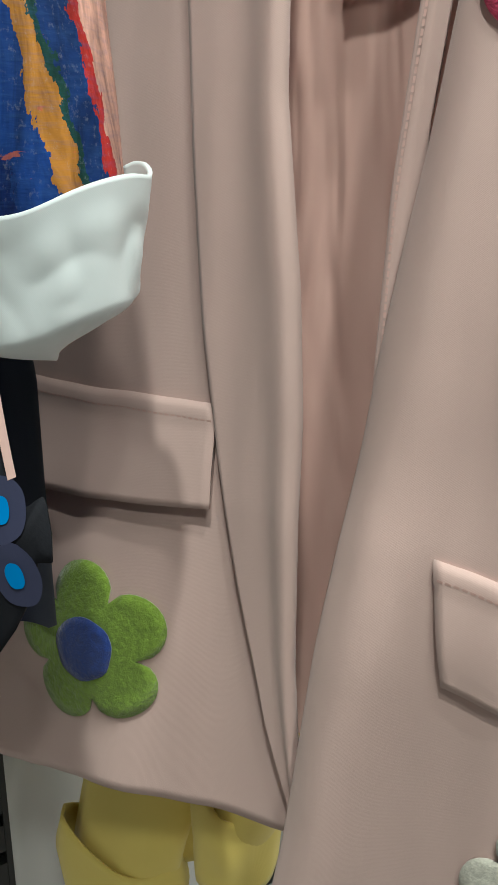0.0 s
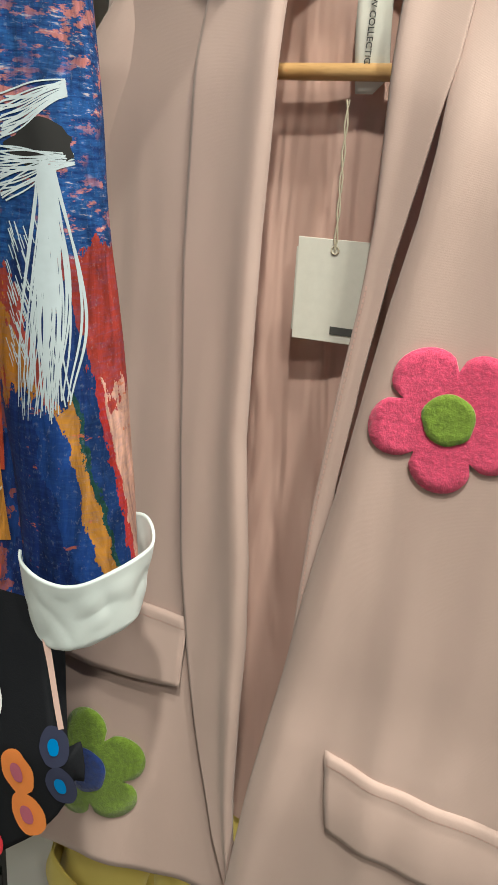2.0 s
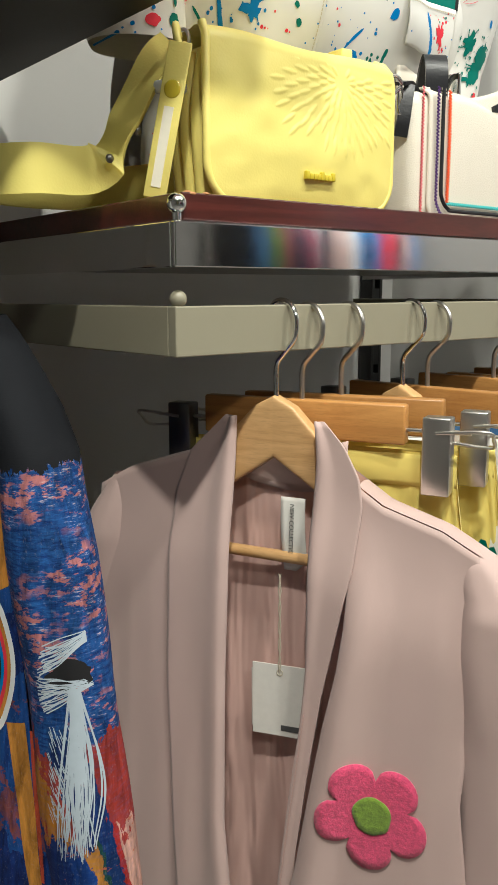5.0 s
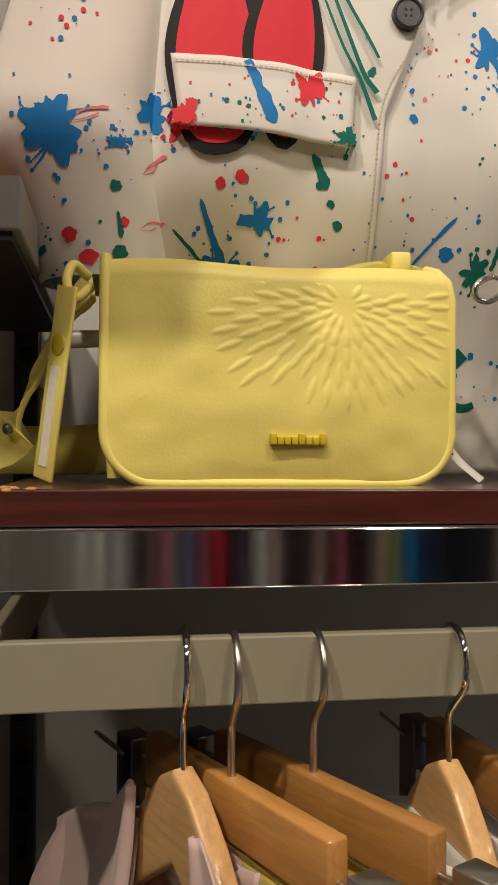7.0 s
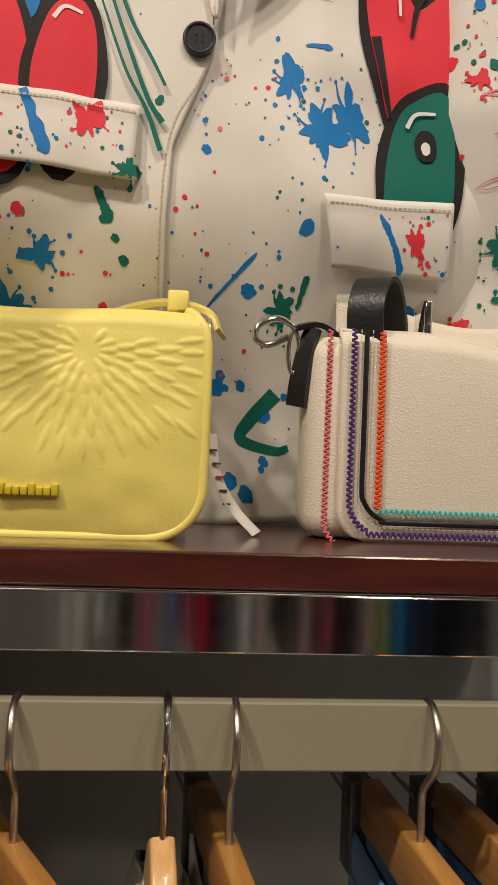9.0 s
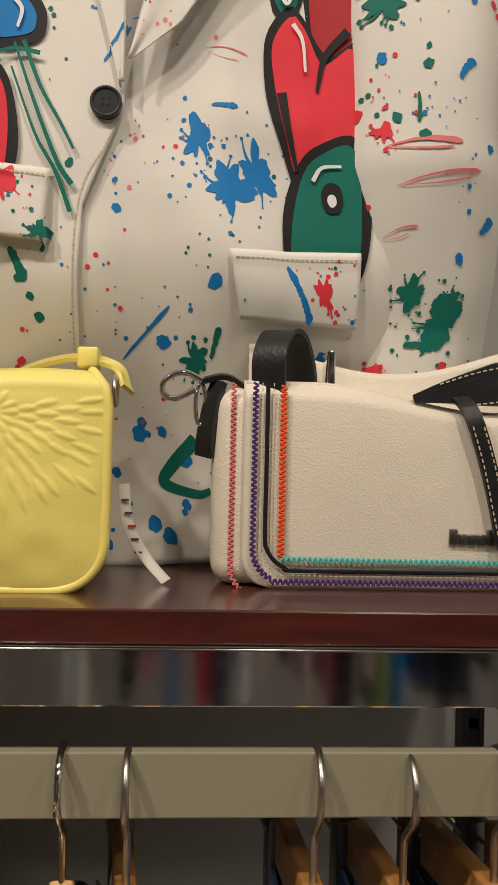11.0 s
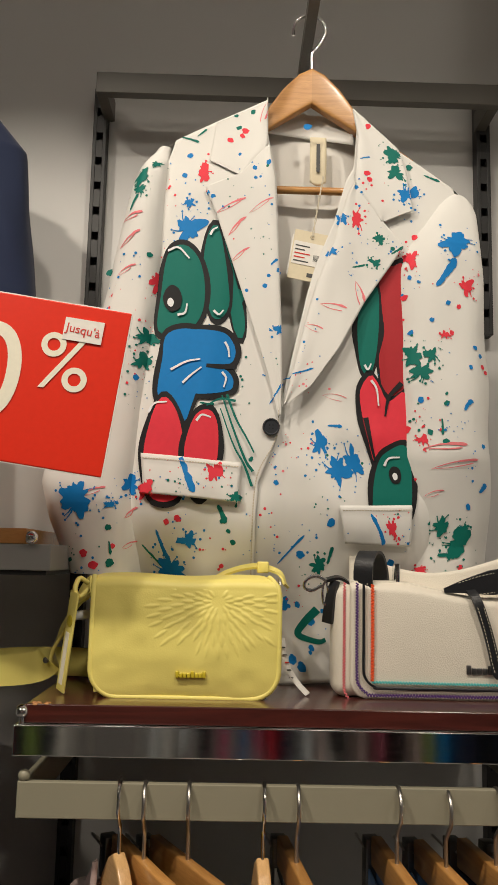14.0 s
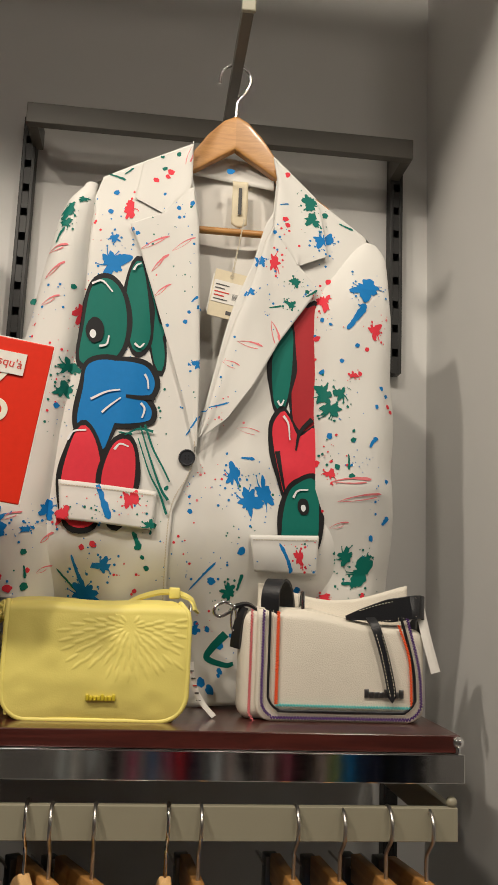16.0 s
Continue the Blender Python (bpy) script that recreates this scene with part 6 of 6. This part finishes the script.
# ---- bags ----
def yellow_bag():
    e = empty("yellow_shoulder_bag", pose(0.195, 0.09, 1.410), "pale yellow leather shoulder bag with embossed sunburst flap", "handbag")
    x0, x1, z0, z1, y0 = 0.072, 0.319, 1.411, 1.566, 0.045
    rb, rt = 0.037, 0.013
    rng = random.Random(2)
    petals = []
    for ring, (rad, ln, n) in enumerate(((0.015, 0.011, 14), (0.027, 0.014, 22), (0.040, 0.016, 28), (0.055, 0.018, 32), (0.071, 0.020, 36), (0.088, 0.020, 40))):
        for k in range(n):
            a = 6.2832 * (k + 0.5 * (ring % 2)) / n + rng.uniform(-0.03, 0.03)
            if math.sin(a) > (0.9, 0.5, 0.32, 0.24, 0.18, 0.15)[ring] or (ring > 4 and -0.70 > math.sin(a)) or rng.random() < 0.06:
                continue
            if rad * math.cos(a) > 0.072:
                continue
            petals.append((0.238 + rad * math.cos(a), 1.536 + rad * 0.9 * math.sin(a), a, ln))

    def emboss(x, z):
        h = 0.0
        for px, pz, a, ln in petals:
            dx, dz = x - px, z - pz
            if abs(dx) < ln and abs(dz) < ln:
                u, w = dx * math.cos(a) + dz * math.sin(a), -dx * math.sin(a) + dz * math.cos(a)
                half = 0.0025 * max(0.0, 1 - (u / (ln * 0.56)) ** 2)
                q = (w / half) ** 2 if half > 1e-5 else 2.0
                if q < 1:
                    h = max(h, 0.0008 * (half / 0.0025) ** 0.5 * (1 - q) ** 0.6)
        return h

    def edge(z):
        """Inset of the left and right edges at a height, from the rounded corners."""
        b = z - z0
        if b < rb:
            return rb - math.sqrt(max(0, rb * rb - (rb - b) ** 2))
        return 0.0

    def corner(z):
        """Inset of the rounded top corner beside the strap."""
        t = z1 - z
        return 0.020 - math.sqrt(max(0, 0.020 ** 2 - (0.020 - t) ** 2)) if t < 0.020 else 0.0

    def face(x, z):
        u, v = (x - x0) / (x1 - x0), (z - z0) / (z1 - z0)
        wob = 0.004 * noise.noise((x * 9, z * 14, 5))
        puff = wob * (max(0, 4 * u * (1 - u))) ** 0.5 + 0.009 * (max(0, 4 * u * (1 - u))) ** 0.4 * (max(0, 4 * v * (1 - v))) ** 0.5
        return y0 + 0.008 - puff - emboss(x, z) + 0.0012 * noise.noise((x * 40, z * 40, 2))

    high, turn_r = z1 - z0, 0.014

    def fn(u, v):
        run = v * (high + 0.075)
        if run < high - turn_r:
            z = z0 + run
            k = edge(z)
            x = x0 + k + (x1 - corner(z) - x0 - 2 * k) * u
            return (x, face(x, z), z)
        a = min(math.pi / 2, (run - high + turn_r) / turn_r)
        over = max(0.0, run - high + turn_r - turn_r * math.pi / 2)
        x = x0 + (x1 - x0) * u
        inset = 0.010 * step01(over / 0.03)
        x = x0 + inset + (x1 - 0.010 * a / 1.5708 - 0.003 - x0 - 2 * inset) * u
        y = face(x, z1 - turn_r)
        return (x, y + turn_r * (1 - math.cos(a)) + over, z1 - turn_r + turn_r * math.sin(a) + 0.004 * math.sin(min(1, over / 0.06) * 3.14) - 0.25 * max(0, over - 0.045) + 0.0015 * math.sin(u * 9))
    flap = part("front_flap", grid(fn, 230, 200), YELLOW_LEATHER, e, "embossed front flap")
    rim = []
    for k in range(15):
        a = math.pi + math.pi / 2 * k / 14
        rim.append((x0 + rb + rb * math.cos(a), y0 + 0.009, z0 + rb + rb * math.sin(a)))
    for k in range(15):
        a = 1.5 * math.pi + math.pi / 2 * k / 14
        rim.append((x1 - rb + rb * math.cos(a), y0 + 0.009, z0 + rb + rb * math.sin(a)))
    rim = [(x0, y0 + 0.014, z1 + 0.001), (x0, y0 + 0.009, z1 - 0.010)] + rim + [(x1, y0 + 0.009, z1 - 0.022), (x1 - 0.0025, y0 + 0.010, z1 - 0.010), (x1 - 0.009, y0 + 0.014, z1 - 0.002), (x1 - 0.013, y0 + 0.024, z1 + 0.002)]
    part("piping", tube(rim, 0.0040, 10), YELLOW_LEATHER, e, "rolled leather edge")
    part("pouch", box(x0 + 0.014, x1 - 0.014, y0 + 0.012, y0 + 0.080, z0 - 0.001, z1 - 0.008, 0.014, seg=4), YELLOW_LEATHER, e)
    for k in range(3):
        part("gusset_fold", tube(smooth_path([(x0 + 0.012, y0 + 0.026 + 0.016 * k, z1 - 0.02), (x0 + 0.004, y0 + 0.026 + 0.018 * k, z0 + 0.08), (x0 + 0.010, y0 + 0.028 + 0.016 * k, z0 + 0.004)], 8), 0.008, 10), YELLOW_LEATHER, e)
    for k in range(8):
        part("brand_mark", box(0.1845 + 0.005 * k, 0.1889 + 0.005 * k, y0 - 0.0042, y0 + 0.003, 1.4382, 1.4465 if k in (0, 4, 7) else 1.4442, 0.0008), YELLOW_DARK, e, "raised yellow emblem block")
    for hx, s in ((x0 + 0.004, -1), (x1 - 0.002, 1)):
        part("strap_ring", tube([(hx + s * 0.004, y0 + 0.045 + 0.011 * math.cos(6.2832 * k / 20), 1.556 + 0.011 * math.sin(6.2832 * k / 20)) for k in range(20)], 0.0018, 8, closed=True), STEEL, e, "metal ring")
    part("strap", strap([(0.330, 0.09, 1.557), (0.318, 0.105, 1.576), (0.285, 0.118, 1.583), (0.245, 0.122, 1.572), (0.215, 0.130, 1.552)], 0.016, 0.0035, (0, 1, 0.35)), YELLOW_LEATHER, e)
    part("strap_keeper", box(0.290, 0.306, 0.100, 0.124, 1.574, 1.590, 0.002), YELLOW_LEATHER, e)
    part("strap", strap([(0.062, 0.09, 1.552), (0.046, 0.10, 1.535), (0.02, 0.11, 1.485), (-0.005, 0.12, 1.442), (-0.075, 0.105, 1.434), (-0.098, 0.150, 1.434), (-0.07, 0.205, 1.434), (-0.01, 0.225, 1.434), (0.05, 0.205, 1.435), (0.10, 0.15, 1.44)], 0.042, 0.004, lambda t: (0.3, 0.5, 1) if t < 0.3 else (0, 0, 1)), YELLOW_LEATHER, e, "wide leather strap")
    for p in ((0.002, 0.108, 1.449), (0.028, 0.102, 1.475), (-0.099, 0.147, 1.432)):
        part("rivet", ball(p, 0.0042, None, (1, 0.6, 1), 12), DARK_STEEL, e, "metal rivet")
    part("charm_loop", tube(smooth_path([(0.060, 0.078, 1.556), (0.050, 0.068, 1.562), (0.046, 0.060, 1.548), (0.052, 0.062, 1.538), (0.062, 0.072, 1.548)], 6), 0.0035, 8), YELLOW_LEATHER, e)
    m = pose(0.047, 0.056, 1.545, 0, 12, -52)
    bm = box(-0.011, 0.011, -0.0015, 0.0015, -0.135, 0.0, 0.0012)
    bm.transform(e.matrix_basis.inverted() @ m)
    charm = part("hang_tag", bm, YELLOW_LEATHER, e, "long yellow leather tag")
    bm = box(-0.0045, 0.0045, -0.0023, -0.0014, -0.125, -0.055, 0.0)
    bm.transform(e.matrix_basis.inverted() @ m)
    part("tag_mark", bm, PALE_INK, charm, "pale printed bar", False)
    bm = ball((0, -0.0016, -0.04), 0.008, None, (1, 0.15, 1), 14)
    bm.transform(e.matrix_basis.inverted() @ m)
    part("tag_spot", bm, YELLOW_DARK, charm)
    bm = box(-0.018, 0.030, -0.008, 0.008, -0.006, 0.006, 0.0045, seg=3)
    bm.transform(e.matrix_basis.inverted() @ pose(0.055, 0.086, 1.513, 0, -6, 20))
    part("security_tag", bm, CLEAR_PLASTIC, e, "pale plastic security tag")
    for ob in e.children_recursive:
        if ob.name.split(".")[0] in WORLD_SHAPES:
            ob.data.transform(e.matrix_basis.inverted())
    return e


WORLD_SHAPES = {"front_flap", "flap_top", "piping", "pouch", "gusset_fold", "brand_mark", "strap_ring", "strap", "strap_keeper", "rivet", "charm_loop"}
yellow_bag()


def cream_bag():
    e = empty("cream_crossbody_bag", pose(0.53, 0.12, 1.410), "cream grained leather bag with coloured zigzag stitching and black straps", "handbag")
    x0, x1, z0, z1, y0 = 0.404, 0.662, 1.410, 1.566, 0.078
    out = lambda bm: at(e, bm)

    def loop(inset, y, bulge=0.0, top=True, r=0.024):
        a0, a1, b0, b1 = x0 + 0.018 + inset, x1 - inset, z0 + 0.002 + inset, z1 - 0.002
        pts = [(a0, y, b1), (a0, y, (b0 + b1) / 2), (a0, y, b0 + r)]
        pts += [(a0 + r - r * math.cos(t), y, b0 + r - r * math.sin(t)) for t in (0.4, 0.8, 1.2, 1.5708)]
        pts += [((a0 + a1) / 2, y, b0)]
        pts += [(a1 - r + r * math.sin(t), y, b0 + r - r * math.cos(t)) for t in (0.0, 0.4, 0.8, 1.2, 1.5708)]
        pts += [(a1 - 0.004, y, (b0 + b1) / 2), (a1 - 0.022, y, b1 - 0.004)]
        return pts

    bm = box(x0 - 0.009, x1 + 0.007, y0 + 0.008, y0 + 0.066, z0, z1 - 0.004, 0.018, seg=5)
    for v in bm.verts:
        v.co.z -= 0.020 * step01((v.co.x - x0 - 0.05) / 0.16) * step01((v.co.z - z0) / 0.12)
    part("body", out(bm), CREAM_LEATHER, e)

    def fn(u, v):
        z = z0 + (z1 - z0) * v
        b = z - z0
        k = 0.024 - math.sqrt(max(0, 0.024 ** 2 - (0.024 - b) ** 2)) if b < 0.024 else 0.0
        xr = x1 - 0.020 * step01((v - 0.55) / 0.45)
        x = x0 + 0.014 + k + (xr - x0 - 0.014 - 2 * k) * u
        puff = 0.006 * (4 * u * (1 - u)) ** 0.5 * (4 * v * (1 - v) + 0.01) ** 0.5
        return (x, y0 + 0.006 - puff + 0.012 * step01((v - 0.93) / 0.07), z - 0.020 * step01((u - 0.25) / 0.6) * v * v)
    part("front_flap", out(grid(fn, 60, 40)), CREAM_LEATHER, e, "grained leather front flap", thick=0.003)
    part("flap_top", out(grid(lambda u, v: (x0 + 0.016 + (x1 - x0 - 0.034) * u, y0 + 0.014 + 0.052 * v, z1 - 0.001 - 0.020 * step01((u - 0.25) / 0.6) + 0.001 * math.sin(math.pi * v)), 30, 10)), CREAM_LEATHER, e, thick=0.003)
    part("back_flap", out(grid(lambda u, v: (x0 + 0.020 + (x1 - x0 - 0.026) * u, y0 + 0.058 + 0.006 * v, 1.540 + v * (0.065 - 0.026 * math.sin(math.pi * u) ** 1.2)), 40, 8)), CREAM_LEATHER, e, "curved open back flap", thick=0.004)
    face = lambda pts: [Vector((p[0], y0 + 0.001 - 0.003, p[2])) for p in pts]
    part("black_trim", out(tube(smooth_path(face(loop(0.013, 0)), 6), 0.0022, 6, r2=0.0012)), BLACK_LEATHER, e, "narrow black leather inlay")

    def zigzag(pts, pitch, amp, r, name, mat, label):
        path = smooth_path(pts, 10)
        bm, run, k = bmesh.new(), 0.0, 0
        prev = None
        acc = 0.0
        for a, b in zip(path, path[1:]):
            d = (b - a)
            ln = d.length
            if ln < 1e-6:
                continue
            side = Vector((-d.z, 0, d.x)).normalized()
            while acc < ln:
                p = a + d * (acc / ln) + side * (amp if k % 2 else -amp)
                if prev is not None:
                    tube([prev, p], r, 5, bm)
                prev, k, acc = p, k + 1, acc + pitch
            acc -= ln
        part(name, out(bm), mat, e, label)
    zigzag(face(loop(0.004, 0)), 0.0020, 0.0020, 0.0010, "purple_stitch", THREAD_PURPLE, "purple zigzag stitching")
    zz = [Vector((p[0] - 0.002, y0 + 0.0075, p[2])) for p in loop(-0.010, 0)[:7]]
    zigzag(zz, 0.0020, 0.0018, 0.0009, "rose_stitch", THREAD_ROSE, "rose zigzag stitching")
    L = 0.447
    zigzag([Vector((L, y0 - 0.002, z1 - 0.004)), Vector((L, y0 - 0.003, 1.50)), Vector((L, y0 - 0.002, 1.434))], 0.0018, 0.0022, 0.0012, "red_stitch", THREAD_RED, "orange-red zigzag stitching")
    zigzag([Vector((0.624, y0 - 0.002, z1 - 0.018)), Vector((0.640, y0 - 0.003, 1.50)), Vector((0.644, y0 - 0.002, 1.434))], 0.0020, 0.0017, 0.0011, "red_stitch", THREAD_RED, "orange-red zigzag stitching")
    zigzag([Vector((L, y0 - 0.002, 1.433)), Vector((0.54, y0 - 0.003, 1.4325)), Vector((0.644, y0 - 0.002, 1.432))], 0.0020, 0.0017, 0.0011, "teal_stitch", THREAD_TEAL, "teal zigzag stitching")
    for ins in (0.009, 0.0175):
        bm = bmesh.new()
        pts = smooth_path(face(loop(ins, 0)), 10)
        stitches(bm, lambda x, z: y0 - 0.002, [(p.x, p.z) for p in pts[::10]], 0.004, 0.0025, 0.0, 0.0004)
        part("topstitch", out(bm), THREAD_CREAM, e, smooth=False)
    for k in range(8):
        part("brand_mark", out(box(0.5745 + 0.0073 * k, 0.5808 + 0.0073 * k, y0 - 0.0035, y0 + 0.002, 1.4455, 1.4575 if k in (0, 4, 7) else 1.4538, 0.0008)), DARK_STEEL, e, "dark metal emblem block")
    part("handle_loop", out(strap([(0.437, 0.090, 1.556), (0.437, 0.090, 1.586), (0.445, 0.100, 1.605), (0.456, 0.114, 1.602), (0.464, 0.126, 1.580), (0.466, 0.128, 1.556)], 0.028, 0.004, (0.85, -0.52, 0))), BLACK_LEATHER, e, "black leather handle loop")
    part("buckle", out(box(0.482, 0.488, 0.092, 0.120, 1.560, 1.592, 0.0015)), CHROME, e, "chrome buckle")
    broad = part("strap", out(strap([(0.548, 0.088, 1.556), (0.575, 0.084, 1.562), (0.605, 0.082, 1.567), (0.640, 0.081, 1.573), (0.656, 0.084, 1.575), (0.668, 0.100, 1.572), (0.672, 0.13, 1.55), (0.664, 0.15, 1.51)], lambda t: 0.034 * min(1, 0.18 + 2.6 * t), 0.004, (0, 0, 1))), BLACK_LEATHER, e, "broad black leather strap")
    bm = bmesh.new()
    for line in ([(0.566, 1.567), (0.60, 1.578), (0.650, 1.588)], [(0.575, 1.552), (0.60, 1.553), (0.650, 1.561)]):
        stitches(bm, lambda x, z: 0.0795, line, 0.005, 0.003, 0.0, 0.0005)
    part("strap_stitch", out(bm), THREAD_CREAM, broad, "white topstitching", False)
    part("strap_tail", out(strap([(0.580, 0.090, 1.562), (0.588, 0.070, 1.545), (0.601, 0.068, 1.505), (0.611, 0.068, 1.462), (0.613, 0.068, 1.440)], lambda t: 0.013 * min(1, 0.05 + (1 - t) * 9), 0.003, (1, 0, 0.15))), BLACK_LEATHER, e, "thin black strap tail")
    bm = bmesh.new()
    for dx in (-0.0042, 0.0042):
        stitches(bm, lambda x, z: 0.0655, [(0.592 + dx, 1.535), (0.601 + dx, 1.505), (0.610 + dx, 1.465), (0.6125 + dx * 0.7, 1.45)], 0.005, 0.003, 0.0, 0.0005)
    part("tail_stitch", out(bm), THREAD_CREAM, e, "white topstitching", False)
    part("strap", out(strap([(0.399, 0.098, 1.566), (0.394, 0.097, 1.55), (0.390, 0.098, 1.527), (0.389, 0.102, 1.508)], lambda t: 0.013 + 0.004 * t, 0.005, (0.75, -0.65, 0))), BLACK_LEATHER, e)
    part("strap_anchor", out(strap([(0.424, 0.108, 1.560), (0.405, 0.104, 1.570), (0.385, 0.10, 1.566)], 0.014, 0.004, (0, 1, 0.2))), BLACK_LEATHER, e)
    cl = part("clasp", out(tube(smooth_path([(0.386, 0.098, 1.566), (0.372, 0.096, 1.572), (0.358, 0.094, 1.566), (0.356, 0.094, 1.556), (0.366, 0.095, 1.552), (0.380, 0.097, 1.559)], 6), 0.0026, 8)), CHROME, e, "chrome snap hook")
    part("clasp_ring", out(tube([(0.385 + 0.004 * math.cos(6.2832 * k / 18), 0.10, 1.548 + 0.016 * math.sin(6.2832 * k / 18)) for k in range(18)], 0.0018, 8, closed=True)), CHROME, cl)
    part("paper_tag", out(strap([(0.664, 0.10, 1.572), (0.670, 0.088, 1.53), (0.682, 0.082, 1.482)], 0.016, 0.0006, (1, 0.2, 0))), WHITE_CARD, e, "white paper barcode tag")
    part("strap_stub", out(box(0.660, 0.668, 0.100, 0.112, 1.50, 1.555, 0.003)), BLACK_LEATHER, e)
    return e


cream_bag()
e = empty("paper_sticker_tag", pose(0.345, 0.12, 1.41), "curled white paper price tag on the shelf", "price tag")
part("paper", at(e, strap([(0.327, 0.115, 1.485), (0.331, 0.11, 1.455), (0.345, 0.105, 1.43), (0.362, 0.095, 1.4125)], 0.009, 0.0005, (1, 0.3, 0))), WHITE_CARD, e)
for k in range(5):
    part("print_line", at(e, box(0.3255 + 0.0028 * k, 0.3315 + 0.0028 * k, 0.1095 - 0.0012 * k, 0.1115 - 0.0012 * k, 1.472 - 0.010 * k, 1.4735 - 0.010 * k)), RED_INK if k == 2 else INK, e, "printed bar", False)

# sale sign of the next bay
e = empty("sale_sign", pose(0.124, -0.080, 1.888) @ pose(0, 0, 0, 0, 8.0, 0), "red cardboard sale sign with white numerals and a paper note", "sign")
part("board", box(-0.30, 0.0, 0.0, 0.004, -0.205, 0.0, 0.0015), RED_CARD, e, smooth=False)
part("edge", box(-0.301, 0.0012, 0.001, 0.003, -0.2062, 0.0012), WHITE_CARD, e, "white cut edge", False)
writing("0", 0.175, PALE_INK, e, pose(-0.158, -0.001, -0.105, 90, 0, 0), "numeral")
writing("%", 0.100, PALE_INK, e, pose(-0.070, -0.001, -0.078, 90, 0, 0), "percent_sign")
note_ = part("note", box(-0.078, -0.030, -0.0022, -0.0008, -0.046, -0.018), WHITE_CARD, e, "small white paper note", False)
writing("Jusqu'\u00e0", 0.0155, RED_INK, note_, pose(-0.054, -0.0026, -0.032, 90, 4, 0), "handwriting")
part("stand_rod", tube([(-0.26, 0.006, -0.15), (-0.29, 0.03, -0.262), (-0.29, 0.13, -0.265)], 0.004, 8), STEEL, e, "steel sign holder")


# ---- racks across the aisle ----
def far_rack(x0, x1, y, seed):
    r = random.Random(seed)
    e = empty("garment_rack", pose((x0 + x1) / 2, y, -0.30), "steel garment rack across the aisle", "clothes rack", "racks across the aisle")
    part("bar", at(e, tube([(x0, y, 1.85), (x1, y, 1.85)], 0.014, 12)), STEEL, e)
    for x in (x0, x1):
        part("post", at(e, tube([(x, y, -0.29), (x, y, 1.86)], 0.014, 12)), STEEL, e)
        part("foot", at(e, box(x - 0.02, x + 0.02, y - 0.25, y + 0.25, -0.30, -0.275, 0.004)), STEEL, e)
    x = x0 + 0.08
    while x < x1 - 0.06:
        mat = r.choice(FAR_CLOTH)
        long, wide, th = r.uniform(0.85, 1.25), r.uniform(0.18, 0.23), r.uniform(0.018, 0.035)
        g = empty("hanging_garment", pose(x, y, 1.76), "garment hanging on the rack across the aisle", "garment", "garments across the aisle")

        def fn(u, v, long=long, wide=wide, th=th, sd=x):
            a = 2 * math.pi * u
            k = (0.3 + 0.7 * step01(v * 6)) * (1 + 0.06 * noise.noise((math.cos(a) * 2, v * 5, sd * 9)))
            return (th * k * math.sin(a), wide * k * math.cos(a), 0.06 - 0.10 * min(1, v * 6) * abs(math.cos(a)) - long * v)
        part("cloth", grid(fn, 20, 14, loop=True), mat, g)
        part("hook", tube([(0, 0, 0.04), (0, 0, 0.085), (0, 0.012, 0.103), (0, 0.024, 0.09)], 0.002, 6), STEEL, g)
        x += r.uniform(0.045, 0.085)


FAR_CLOTH = [PRINT_RED, PRINT_BLUE, WHITE_CLOTH, NAVY, NAVY, DENIM, PINK, PRINT_BLACK, PRINT_BLACK, GREEN_FELT, YELLOW_CLOTH, PRINT_MAUVE, CUFF_CLOTH, PRINT_SLATE]
far_rack(-1.9, -0.3, -2.5, 3)
far_rack(-0.1, 1.5, -2.45, 6)
far_rack(1.7, 2.9, -2.3, 9)
